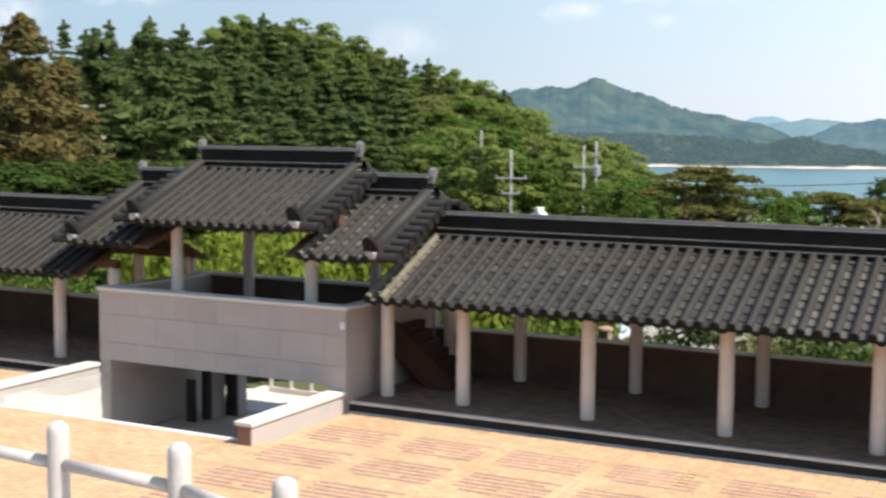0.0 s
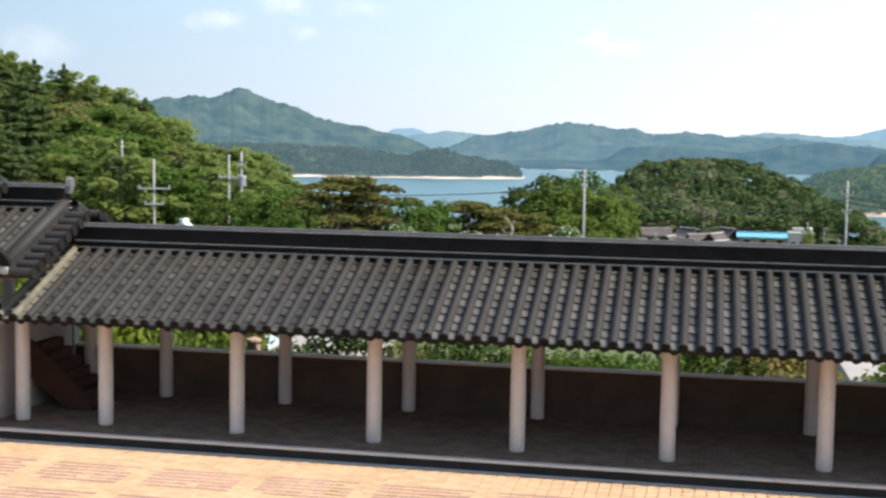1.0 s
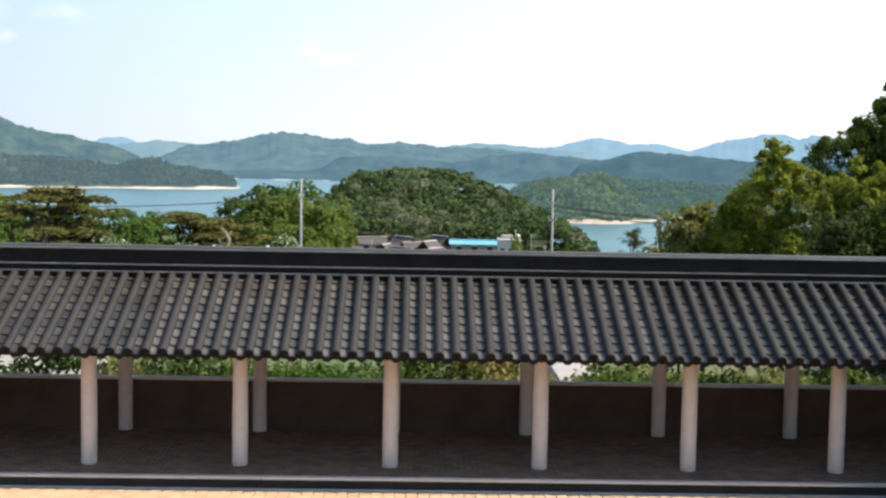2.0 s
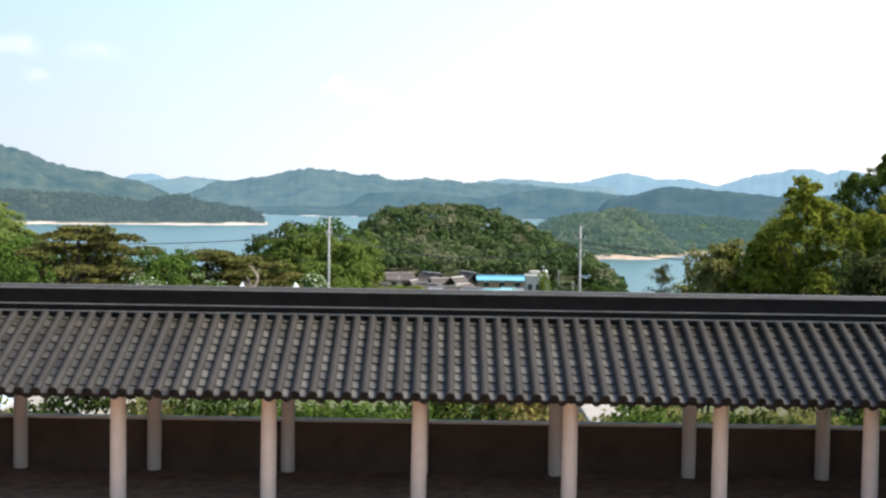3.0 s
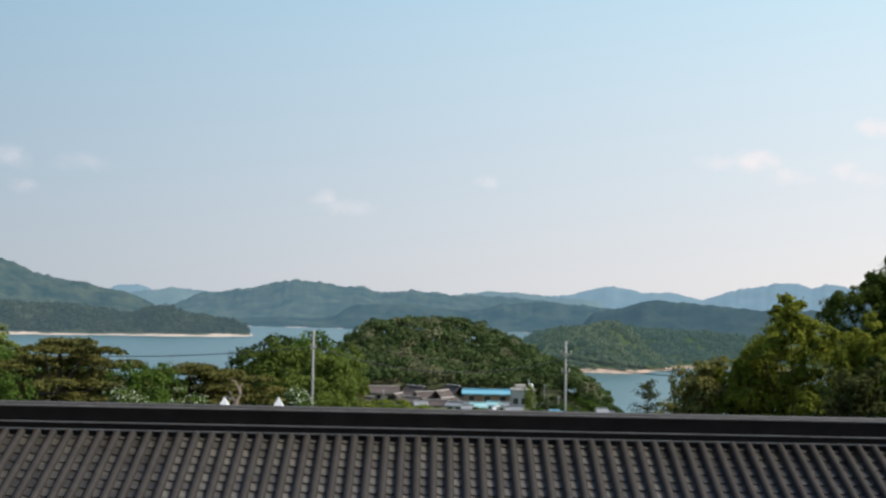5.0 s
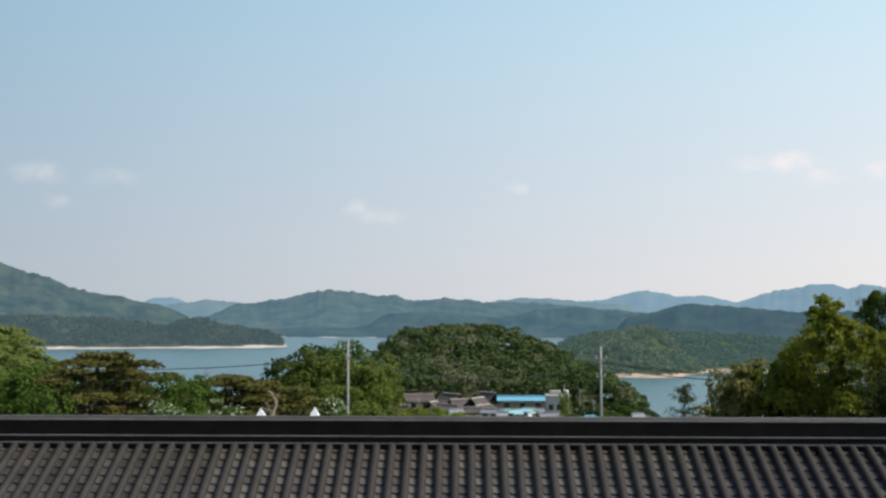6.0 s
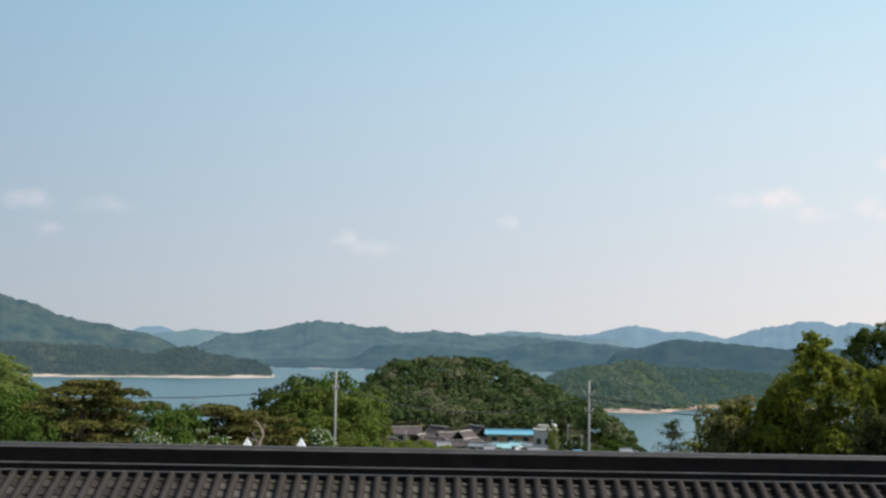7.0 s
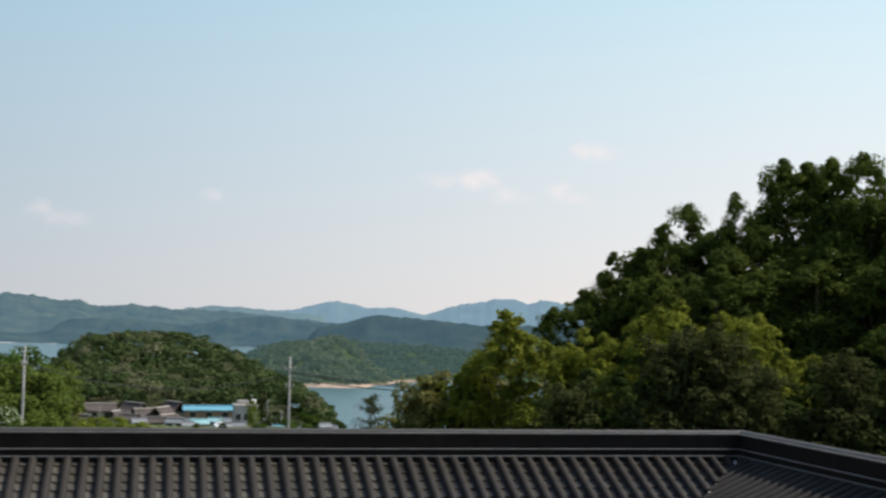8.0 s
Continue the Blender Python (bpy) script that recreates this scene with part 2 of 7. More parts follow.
M = {
    # cap tiles coloured lighter than the roof tile, as tops catching the sun
    "ridge_cap_lit": mat("ridge_cap_tile", (0.075, 0.067, 0.06), (0.05, 0.045, 0.041), 0.5, scale=2.2, fine=40, per_piece=0.1, spec=0.3),
    "tile": mat("roof_tile", (0.041, 0.035, 0.0302), (0.0283, 0.0242, 0.0208), 0.58, scale=2.2, fine=40, per_piece=0.08, island=0.1, spec=0.22),
    "pan": mat("pan_tile", (0.1, 0.09, 0.074), (0.034, 0.031, 0.025), 0.3, scale=4.0, fine=26, amount=0.6, bump=0.5, per_piece=0.35, island=0.35, spec=0.5),
    # ridge courses coloured darker than the roof tile, for their shaded sides
    "ridge": mat("ridge_tile", (0.024, 0.021, 0.019), (0.016, 0.014, 0.013), 0.9, scale=2.5, fine=30, per_piece=0.1, spec=0.05),
    "ridge_line": mat("ridge_course", (0.21, 0.205, 0.195), (0.13, 0.125, 0.12), 0.85, scale=3, fine=30, spec=0.1),
    # end tiles: the roof tile darkened to carry the shade under the eaves
    "tile_end_shaded": mat("shaded_end_tile", (0.026, 0.023, 0.021), (0.018, 0.016, 0.015), 0.85, scale=3, fine=40, per_piece=0.15, spec=0.08),
    # beige of the edge rows: part moss, part sunlight put into the colour
    "mossy_sunlit": mat("mossy_sunlit_tile", (0.165, 0.145, 0.105), (0.095, 0.085, 0.068), 0.9, scale=5, fine=30, island=0.2, per_piece=0.2, spec=0.1),
    "column": mat("painted_column", (0.72, 0.63, 0.575), (0.62, 0.54, 0.49), 0.75, scale=2.5, fine=30, amount=0.35, bump=0.06, spec=0.15),
    "granite": mat("granite", (0.46, 0.40, 0.368), (0.395, 0.345, 0.315), 0.8, scale=1.2, fine=90, amount=0.4, bump=0.1, per_piece=0.04, spec=0.15),
    "coping": mat("pale_stone", (0.68, 0.63, 0.57), (0.56, 0.515, 0.465), 0.85, scale=2.0, fine=50, amount=0.4, bump=0.12, spec=0.15),
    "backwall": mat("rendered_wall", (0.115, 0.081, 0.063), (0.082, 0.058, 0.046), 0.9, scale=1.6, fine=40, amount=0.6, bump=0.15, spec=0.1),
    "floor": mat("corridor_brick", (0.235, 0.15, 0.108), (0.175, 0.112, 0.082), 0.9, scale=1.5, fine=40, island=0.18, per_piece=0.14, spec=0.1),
    "curb": mat("dark_curb_stone", (0.04, 0.038, 0.036), (0.025, 0.024, 0.023), 0.9, scale=2, fine=50, spec=0.1),
    "soffit": mat("brown_timber", (0.13, 0.07, 0.045), (0.09, 0.05, 0.035), 0.8, scale=2, fine=25, spec=0.1),
    "paver": mat("ochre_paver", (0.63, 0.42, 0.25), (0.53, 0.34, 0.19), 0.9, scale=0.7, fine=35, amount=0.5, island=0.09, per_piece=0.1, coords="Position", spec=0.1),
    "paver_red": mat("red_paver", (0.42, 0.25, 0.195), (0.35, 0.205, 0.16), 0.9, scale=0.9, fine=35, island=0.1, per_piece=0.1, coords="Position", spec=0.1),
    "mortar": mat("mortar_bed", (0.42, 0.33, 0.22), (0.34, 0.26, 0.17), 0.95, scale=1.5, fine=40),
    "fence": mat("white_concrete", (0.58, 0.535, 0.49), (0.46, 0.42, 0.38), 0.8, scale=4, fine=50, amount=0.4, bump=0.15, spec=0.15),
    "stair": mat("red_brick_stair", (0.085, 0.042, 0.029), (0.06, 0.031, 0.023), 0.85, scale=3, fine=40, spec=0.1),
    "end_brown": mat("brown_end_face", (0.26, 0.165, 0.125), (0.19, 0.12, 0.092), 0.9, scale=5, fine=40, spec=0.1),
    "dark": mat("dark_lacquer", (0.02, 0.018, 0.018), (0.03, 0.028, 0.026), 0.5, scale=3, fine=40),
    "earth": mat("grass_earth", (0.075, 0.105, 0.03), (0.12, 0.11, 0.055), 0.95, scale=0.08, fine=1.5, amount=0.6, coords="Position"),
    "concrete": mat("pale_concrete", (0.5, 0.48, 0.45), (0.4, 0.38, 0.36), 0.85, scale=1.2, fine=20),
    "bark": mat("bark", (0.10, 0.075, 0.055), (0.06, 0.048, 0.038), 0.95, scale=3, fine=14, bump=0.5),
    "deadwood": mat("bare_wood", (0.36, 0.27, 0.21), (0.25, 0.19, 0.15), 0.9, scale=3, fine=14, bump=0.4),
    "pole": mat("pole_concrete", (0.38, 0.365, 0.345), (0.3, 0.29, 0.28), 0.85, scale=1, fine=20, spec=0.1),
    "cable": mat("cable", (0.05, 0.05, 0.055), rough=0.6),
    "steel": mat("galvanised", (0.42, 0.43, 0.44), (0.3, 0.3, 0.31), 0.5, 0.6, scale=2, fine=20),
    "blue_roof": mat("blue_sheet", (0.15, 0.40, 0.53), (0.20, 0.44, 0.54), 0.6, scale=0.3, fine=3, per_piece=0.1, spec=0.2),
    "teal_roof": mat("teal_sheet", (0.22, 0.43, 0.45), (0.34, 0.5, 0.5), 0.65, scale=0.5, fine=4, per_piece=0.12, spec=0.2),
    "house_tile": mat("grey_house_tile", (0.12, 0.098, 0.09), (0.08, 0.066, 0.06), 0.85, scale=0.4, fine=4, spec=0.1),
    "plaster": mat("plaster", (0.52, 0.47, 0.41), (0.42, 0.37, 0.32), 0.85, scale=0.4, fine=4),
    "brickwall": mat("tan_wall", (0.36, 0.25, 0.17), (0.28, 0.19, 0.13), 0.85, scale=0.4, fine=4),
    "paving_pale": mat("pale_paving", (0.36, 0.32, 0.28), (0.25, 0.22, 0.19), 0.85, scale=0.8, fine=9),
    "white": mat("white_sheet", (0.82, 0.82, 0.82), (0.7, 0.7, 0.7), 0.6, scale=1, fine=10),
    "glass": mat("dark_glass", (0.03, 0.04, 0.05), rough=0.1, spec=0.8),
    "car_paint": mat("car_paint", (0.55, 0.6, 0.66), (0.5, 0.55, 0.6), 0.25, 0.3, scale=1, fine=10, bump=0),
    "rubber": mat("rubber", (0.02, 0.02, 0.02), rough=0.8),
    "leaf": mat("broad_leaf", (0.095, 0.15, 0.026), (0.06, 0.105, 0.019), 0.85, spec=0.08, scale=0.5, fine=3, island=0.16, bump=0, trans=0.35, coords="Position"),
    "leaf_dark": mat("dark_leaf", (0.05, 0.075, 0.015), (0.028, 0.047, 0.011), 0.85, spec=0.08, scale=0.45, fine=3, island=0.16, bump=0, trans=0.25, coords="Position"),
    "leaf_bright": mat("young_leaf", (0.22, 0.265, 0.036), (0.135, 0.18, 0.026), 0.85, spec=0.08, scale=0.5, fine=3, island=0.2, bump=0, trans=0.4, coords="Position"),
    "leaf_fresh": mat("fresh_leaf", (0.145, 0.185, 0.036), (0.085, 0.125, 0.026), 0.85, spec=0.08, scale=0.5, fine=3, island=0.2, bump=0, trans=0.4, coords="Position"),
    "leaf_tall": mat("tall_tree_leaf", (0.108, 0.14, 0.024), (0.042, 0.068, 0.014), 0.85, spec=0.08, scale=0.5, fine=3, island=0.2, bump=0, trans=0.35, coords="Position"),
    "leaf_olive": mat("olive_leaf", (0.22, 0.21, 0.066), (0.145, 0.155, 0.046), 0.85, spec=0.08, scale=0.4, fine=3, island=0.2, bump=0, trans=0.4, coords="Position"),
    "needle_grey": mat("grey_needle", (0.08, 0.09, 0.029), (0.042, 0.05, 0.017), 0.9, spec=0.05, scale=0.5, fine=3, island=0.16, bump=0, trans=0.3, coords="Position"),
    "leaf_hill": mat("hill_leaf", (0.25, 0.295, 0.078), (0.145, 0.195, 0.054), 0.85, spec=0.06, scale=0.3, fine=3, island=0.18, bump=0, trans=0.58, coords="Position"),
    "leaf_mid": mat("sunny_leaf", (0.245, 0.262, 0.034), (0.12, 0.15, 0.021), 0.85, spec=0.08, scale=0.6, fine=3, island=0.18, bump=0, trans=0.4, coords="Position"),
    "leaf_rust": mat("rusty_leaf", (0.20, 0.14, 0.03), (0.12, 0.12, 0.03), 0.7, scale=0.4, fine=3, island=0.4, bump=0, trans=0.3, coords="Position"),
    "needle": mat("conifer_needle", (0.132, 0.168, 0.056), (0.08, 0.114, 0.04), 0.9, spec=0.05, scale=0.2, fine=2, island=0.12, bump=0, trans=0.45, coords="Position"),
    "needle_pine": mat("red_pine_needle", (0.135, 0.125, 0.034), (0.075, 0.078, 0.025), 0.9, spec=0.05, scale=0.5, fine=3, island=0.16, bump=0, trans=0.25, coords="Position"),
    "needle_brown": mat("browning_needle", (0.185, 0.135, 0.048), (0.11, 0.1, 0.036), 0.9, spec=0.05, scale=0.35, fine=3, amount=0.8, island=0.16, bump=0, trans=0.35, coords="Position"),
    "knoll_leaf": mat("knoll_canopy", (0.068, 0.1, 0.035), (0.115, 0.138, 0.056), 0.95, spec=0.03, scale=0.2, fine=0.6, amount=0.4, island=0.1, bump=0, trans=0.2, coords="Position"),
    "knoll_dark": mat("knoll_dark_canopy", (0.046, 0.073, 0.025), (0.07, 0.1, 0.034), 0.95, spec=0.03, scale=0.2, fine=0.6, amount=0.5, island=0.08, bump=0, trans=0.2, coords="Position"),
    "knoll_pale": mat("knoll_flowering_canopy", (0.11, 0.125, 0.052), (0.25, 0.238, 0.15), 0.95, spec=0.03, scale=0.35, fine=0.8, amount=0.4, island=0.12, bump=0, trans=0.2, coords="Position"),
    "blossom": mat("white_blossom", (0.6, 0.6, 0.5), (0.3, 0.35, 0.2), 0.8, scale=0.5, fine=3, island=0.3, bump=0, trans=0.2, coords="Position"),
}


def far_mat(name, colour, second, haze_glow, sand_top=None, scale=0.02, fine=0.12, sand=(0.58, 0.46, 0.37)):
    """Wooded slopes far off, air haze put in as emission, with a pale bare shore below sand_top."""
    m = mat(name, colour, second, 0.95, scale=scale, fine=fine, amount=0.6, bump=0, spec=0.0, coords="Position", haze_glow=haze_glow)
    if sand_top is None:
        return m
    nt = m.node_tree
    n, l = nt.nodes.new, nt.links.new
    b = nt.nodes["Principled BSDF"]
    old = b.inputs["Base Color"].links[0].from_socket
    geo, sep, noi, add, gt, mix = (n("ShaderNodeNewGeometry"), n("ShaderNodeSeparateXYZ"), n("ShaderNodeTexNoise"), n("ShaderNodeMath"),
                                   n("ShaderNodeMapRange"), n("ShaderNodeMix"))
    l(geo.outputs["Position"], sep.inputs[0])
    l(geo.outputs["Position"], noi.inputs["Vector"])
    noi.inputs["Scale"].default_value = 0.03
    add.operation = "MULTIPLY_ADD"
    l(noi.outputs["Fac"], add.inputs[0])
    add.inputs[1].default_value = 5.0
    l(sep.outputs["Z"], add.inputs[2])
    gt.inputs["From Min"].default_value, gt.inputs["From Max"].default_value = sand_top + 2.2, sand_top + 2.9
    l(add.outputs[0], gt.inputs["Value"])
    mix.data_type = "RGBA"
    mix.inputs[6].default_value = (*sand, 1)
    l(old, mix.inputs[7])
    l(gt.outputs[0], mix.inputs[0])
    l(mix.outputs[2], b.inputs["Base Color"])
    return m


# ---- building helpers ----
def mesh_of(name, verts, faces, smooth=False):
    me = bpy.data.meshes.new(name)
    me.from_pydata([tuple(v) for v in verts], [], [tuple(f) for f in faces])
    if smooth:
        me.shade_smooth()
    return me


def to_mesh(name, bm, smooth=False):
    me = bpy.data.meshes.new(name)
    bmesh.ops.recalc_face_normals(bm, faces=bm.faces)
    bm.to_mesh(me)
    bm.free()
    if smooth:
        me.shade_smooth()
    return me


def part(name, shape, material, parent=None, label="", smooth=False, at=None):
    me = to_mesh(name, shape, smooth) if isinstance(shape, bmesh.types.BMesh) else shape
    if not me.materials:
        me.materials.append(material)
    ob = new(name, me)
    ob.parent = parent
    if at is not None:
        ob.matrix_basis = at
    if label:
        ob["label"] = label
    return ob


def thing(name, at, label, category, group="", kind=""):
    ob = new(name)
    ob.empty_display_size = 0.3
    ob.matrix_basis = at if isinstance(at, Matrix) else Matrix.Translation(at)
    return tagged(ob, label, category, group, kind)


def box(x0, x1, y0, y1, z0, z1, bevel=0.0, bm=None):
    bm = bm or bmesh.new()
    m = Matrix.LocRotScale(((x0 + x1) / 2, (y0 + y1) / 2, (z0 + z1) / 2), None, (abs(x1 - x0), abs(y1 - y0), abs(z1 - z0)))
    made = bmesh.ops.create_cube(bm, size=1, matrix=m)["verts"]
    if bevel:
        edges = {e for v in made for e in v.link_edges}
        bmesh.ops.bevel(bm, geom=list(edges), offset=bevel, segments=2, affect="EDGES", profile=0.6)
    return bm


def lathe(profile, seg=20, bm=None, at=Matrix()):
    """A turned body round z from (radius, height) pairs."""
    bm = bm or bmesh.new()
    rings = []
    for r, z in profile:
        rings.append([bm.verts.new(at @ Vector((r * math.cos(2 * math.pi * k / seg), r * math.sin(2 * math.pi * k / seg), z))) for k in range(seg)])
    for a, b in zip(rings, rings[1:]):
        for k in range(seg):
            bm.faces.new((a[k], a[(k + 1) % seg], b[(k + 1) % seg], b[k]))
    bm.faces.new(rings[0][::-1])
    bm.faces.new(rings[-1])
    return bm


def tube(points, radii, seg=8, bm=None):
    """A tube through points with a radius at each."""
    bm = bm or bmesh.new()
    rings = []
    pts = [Vector(p) for p in points]
    for i, p in enumerate(pts):
        d = (pts[min(i + 1, len(pts) - 1)] - pts[max(i - 1, 0)]).normalized()
        u = d.cross(Vector((0.3, 1, 0.1)) if abs(d.y) < 0.8 else Vector((1, 0.2, 0))).normalized()
        v = d.cross(u)
        r = radii[i] if isinstance(radii, (list, tuple)) else radii
        rings.append([bm.verts.new(p + r * (math.cos(2 * math.pi * k / seg) * u + math.sin(2 * math.pi * k / seg) * v)) for k in range(seg)])
    for a, b in zip(rings, rings[1:]):
        for k in range(seg):
            bm.faces.new((a[k], a[(k + 1) % seg], b[(k + 1) % seg], b[k]))
    bm.faces.new(rings[0][::-1])
    bm.faces.new(rings[-1])
    return bm


def joined(name, templates):
    """One mesh from (verts, faces, matrices) sets."""
    vs, fs, base = [], [], 0
    for verts, faces, mats in templates:
        v4 = np.c_[np.array(verts, float), np.ones(len(verts))]
        for m in mats:
            vs.append((v4 @ np.array(m).T)[:, :3])
            fs += [tuple(i + base for i in f) for f in faces]
            base += len(verts)
    return mesh_of(name, np.concatenate(vs).tolist() if vs else [], fs)


# ---- roofs ----
PITCH_X, COURSE = 0.294, 0.279
DEPTH, BAY = 2.86, 2.7
YR = 1.43                                  # the ridge's line
EAVE_Y, EAVE_Z, TOP_Y, TOP_Z = -1.1, 2.175, 1.29, 3.245
SLOPE = math.atan2(TOP_Z - EAVE_Z, TOP_Y - EAVE_Y)
RUN = math.hypot(TOP_Z - EAVE_Z, TOP_Y - EAVE_Y)


def shell_tile(section, inner, length, taper=1.0):
    """A tile from an outer and an inner section, drawn along y, with a hard-edged front."""
    v, f, n = [], [], len(section)
    for y, k in ((0, 1.0), (length, taper)):
        v += [(x * k, y, z * k) for x, z in section]
    for row in (section, inner):
        v += [(x, 0, z) for x, z in row]
    for i in range(n - 1):
        f.append((i, i + 1, n + i + 1, n + i))
        f.append((2 * n + i + 1, 2 * n + i, 3 * n + i, 3 * n + i + 1))
    return v, f


def cover_tile(length=0.32, r=0.077, seg=10):
    """A half-round cover tile along y, arched upwards, with its thickness."""
    arc = [(math.cos(math.pi * i / seg), 1.05 * math.sin(math.pi * i / seg)) for i in range(seg + 1)]
    return shell_tile([(r * x, r * z) for x, z in arc], [((r - 0.018) * x, (r - 0.018) * z) for x, z in arc], length, 0.99)


def pan_tile(length=0.335, wide=0.244, sag=0.045, thick=0.024, seg=6):
    """A shallow hollow tile along y."""
    arc = [(2 * i / seg - 1) for i in range(seg + 1)]
    arc = arc[::-1]
    return shell_tile([(u * wide / 2, sag * u * u - sag) for u in arc], [(u * wide / 2, sag * u * u - sag - thick) for u in arc], length)


def end_disc(r=0.09, thick=0.03, seg=12):
    """The round end tile of a cover row, facing -y, with a raised rim."""
    v, f = [], []
    for y, rr in ((thick, r), (0, r), (0, r * 0.8), (0.012, r * 0.74), (0.012, r * 0.3), (0.0, r * 0.2)):
        for k in range(seg):
            v.append((rr * math.cos(2 * math.pi * k / seg), y, rr * math.sin(2 * math.pi * k / seg)))
    for j in range(5):
        for k in range(seg):
            a, b = j * seg + k, j * seg + (k + 1) % seg
            f.append((a, b, b + seg, a + seg))
    f.append(tuple(range(5 * seg, 6 * seg)))
    f.append(tuple(range(seg - 1, -1, -1)))
    return v, f


def end_pan(wide=0.244, sag=0.045, drop=0.085, seg=6):
    """The hanging lip of the lowest pan tile: a curved plate with a lobed lower edge."""
    v, f = [], []
    for y in (0, 0.02):
        for low in (0, 1):
            for i in range(seg + 1):
                u = 2 * i / seg - 1
                top = sag * u * u - sag
                v.append((u * wide / 2, y, top - low * (drop * (1 - 0.75 * u * u) + 0.012)))
    n = seg + 1
    for i in range(seg):
        f.append((i + 1, i, n + i, n + i + 1))
        f.append((2 * n + i, 2 * n + i + 1, 3 * n + i + 1, 3 * n + i))
        f.append((n + i, 3 * n + i, 3 * n + i + 1, n + i + 1))
        f.append((i, i + 1, 2 * n + i + 1, 2 * n + i))
    return v, f


COVER, PAN, DISC, LIP = cover_tile(), pan_tile(), end_disc(), end_pan()
SHARED = {}


def shared(name, shape, material, smooth=False):
    if name not in SHARED:
        SHARED[name] = mesh_of(name, *shape, smooth=smooth)
        SHARED[name].materials.append(material)
    return SHARED[name]


def jit(m, rng, k=1.0):
    return m @ pose(rng.uniform(-0.004, 0.004) * k, rng.uniform(-0.006, 0.006) * k, rng.uniform(-0.003, 0.003) * k,
                    rng.uniform(-0.5, 0.5) * k, rng.uniform(-0.8, 0.8) * k, rng.uniform(-0.9, 0.9) * k)


def tiled_slope(roof, frame_m, x0, x1, start=None, single=None, seed=1, mossy_sunlit=()):
    """Tile rows on a slope. frame_m: x along the ridge, y up the slope, from the eave. start(x): where the row at x begins.
    single(x): whether that row's tiles are objects of their own."""
    rng = random.Random(seed)
    n = int(round((x1 - x0) / PITCH_X))
    step = (x1 - x0) / n
    lay = {"cover": [], "pan": [], "moss": [], "mosspan": [], "disc": [], "lip": []}
    one = {"cover": [], "pan": [], "moss": [], "mosspan": []}
    courses = int(RUN / COURSE) + 1
    for i in range(n + 1):
        x = x0 + i * step
        s0 = start(x) if start else 0.0
        alone = single(x) if single else False
        for j in range(courses):
            y = j * COURSE
            if y + 0.15 > s0 and y < RUN - 0.05:
                kind = "moss" if i in mossy_sunlit else "cover"
                m = jit(pose(x, y, 0.035, -0.2, 0, 0), rng, 0.12)
                (one if alone else lay)[kind].append(m)
        if s0 <= 0.01:
            lay["disc"].append(jit(pose(x, -0.035, 0.035), rng))
        if i < n:
            xm = x + step / 2
            s0 = start(xm) if start else 0.0
            for j in range(courses):
                y = j * COURSE
                if y + 0.15 > s0 and y < RUN - 0.02:
                    (one if alone else lay)["mosspan" if i in mossy_sunlit else "pan"].append(jit(pose(xm, y - 0.02, 0.048, -5.0, 0, 0), rng))
            if s0 <= 0.01:
                lay["lip"].append(jit(pose(xm, -0.045, 0.045), rng))
    for key, shape, material, label in (("cover", COVER, M["tile"], "dark grey half-round cover tile"), ("pan", PAN, M["pan"], "weathered grey hollow pan tile"),
                                        ("moss", COVER, M["mossy_sunlit"], "mossy beige sun-toned edge tile"),
                                        ("mosspan", PAN, M["mossy_sunlit"], "mossy beige sun-toned pan tile")):
        name = {"cover": "cover_tile", "pan": "pan_tile", "moss": "edge_tile", "mosspan": "edge_pan_tile"}[key]
        me = shared(name, shape, material, smooth=True)
        for m in one[key]:
            part(name, me, material, roof, at=frame_m @ m)
        if lay[key]:
            me2 = joined(name + "s", [(shape[0], shape[1], [frame_m @ m for m in lay[key]])])
            me2.shade_smooth()
            ob = part(name + "_field", me2, material, roof, label + "s laid in rows")
            ob["kind"] = "stuff"
    for m in lay["disc"]:
        part("end_disc", shared("end_disc", DISC, M["tile_end_shaded"]), M["tile_end_shaded"], roof, at=frame_m @ m)
    for m in lay["lip"]:
        part("eave_lip", shared("eave_lip", LIP, M["tile_end_shaded"]), M["tile_end_shaded"], roof, at=frame_m @ m)


def slope_frame(dz=0.0, mirror=False):
    m = pose(0, EAVE_Y, EAVE_Z + dz, math.degrees(SLOPE), 0, 0)
    if mirror:
        m = pose(0, 2 * YR, 0, 0, 0, 0) @ pose(0, 0, 0, 0, 0, 180) @ m
    return m


def roof_body(x0, x1, dz, parent, cut0=0.0, cut1=0.0):
    """The timber deck under the tiles, a thick folded slab with a brown underside. cut: how far the ends lean (for a mitre)."""
    bm = bmesh.new()
    prof = [(EAVE_Y + 0.12, EAVE_Z + 0.005), (YR, TOP_Z + 0.02), (2 * YR - EAVE_Y - 0.12, EAVE_Z + 0.005), (2 * YR - EAVE_Y - 0.12, EAVE_Z - 0.05), (YR, TOP_Z - 0.09),
            (EAVE_Y + 0.12, EAVE_Z - 0.05)]
    ends = []
    for x, cut in ((x0, cut0), (x1, cut1)):
        ends.append([bm.verts.new((x + cut * (y - YR), y, z + dz)) for y, z in prof])
    k = len(prof)
    for i in range(k):
        bm.faces.new((ends[0][i], ends[0][(i + 1) % k], ends[1][(i + 1) % k], ends[1][i]))
    bm.faces.new(ends[0][::-1])
    bm.faces.new(ends[1])
    return part("roof", bm, M["soffit"], parent, "timber roof deck under grey tiles")


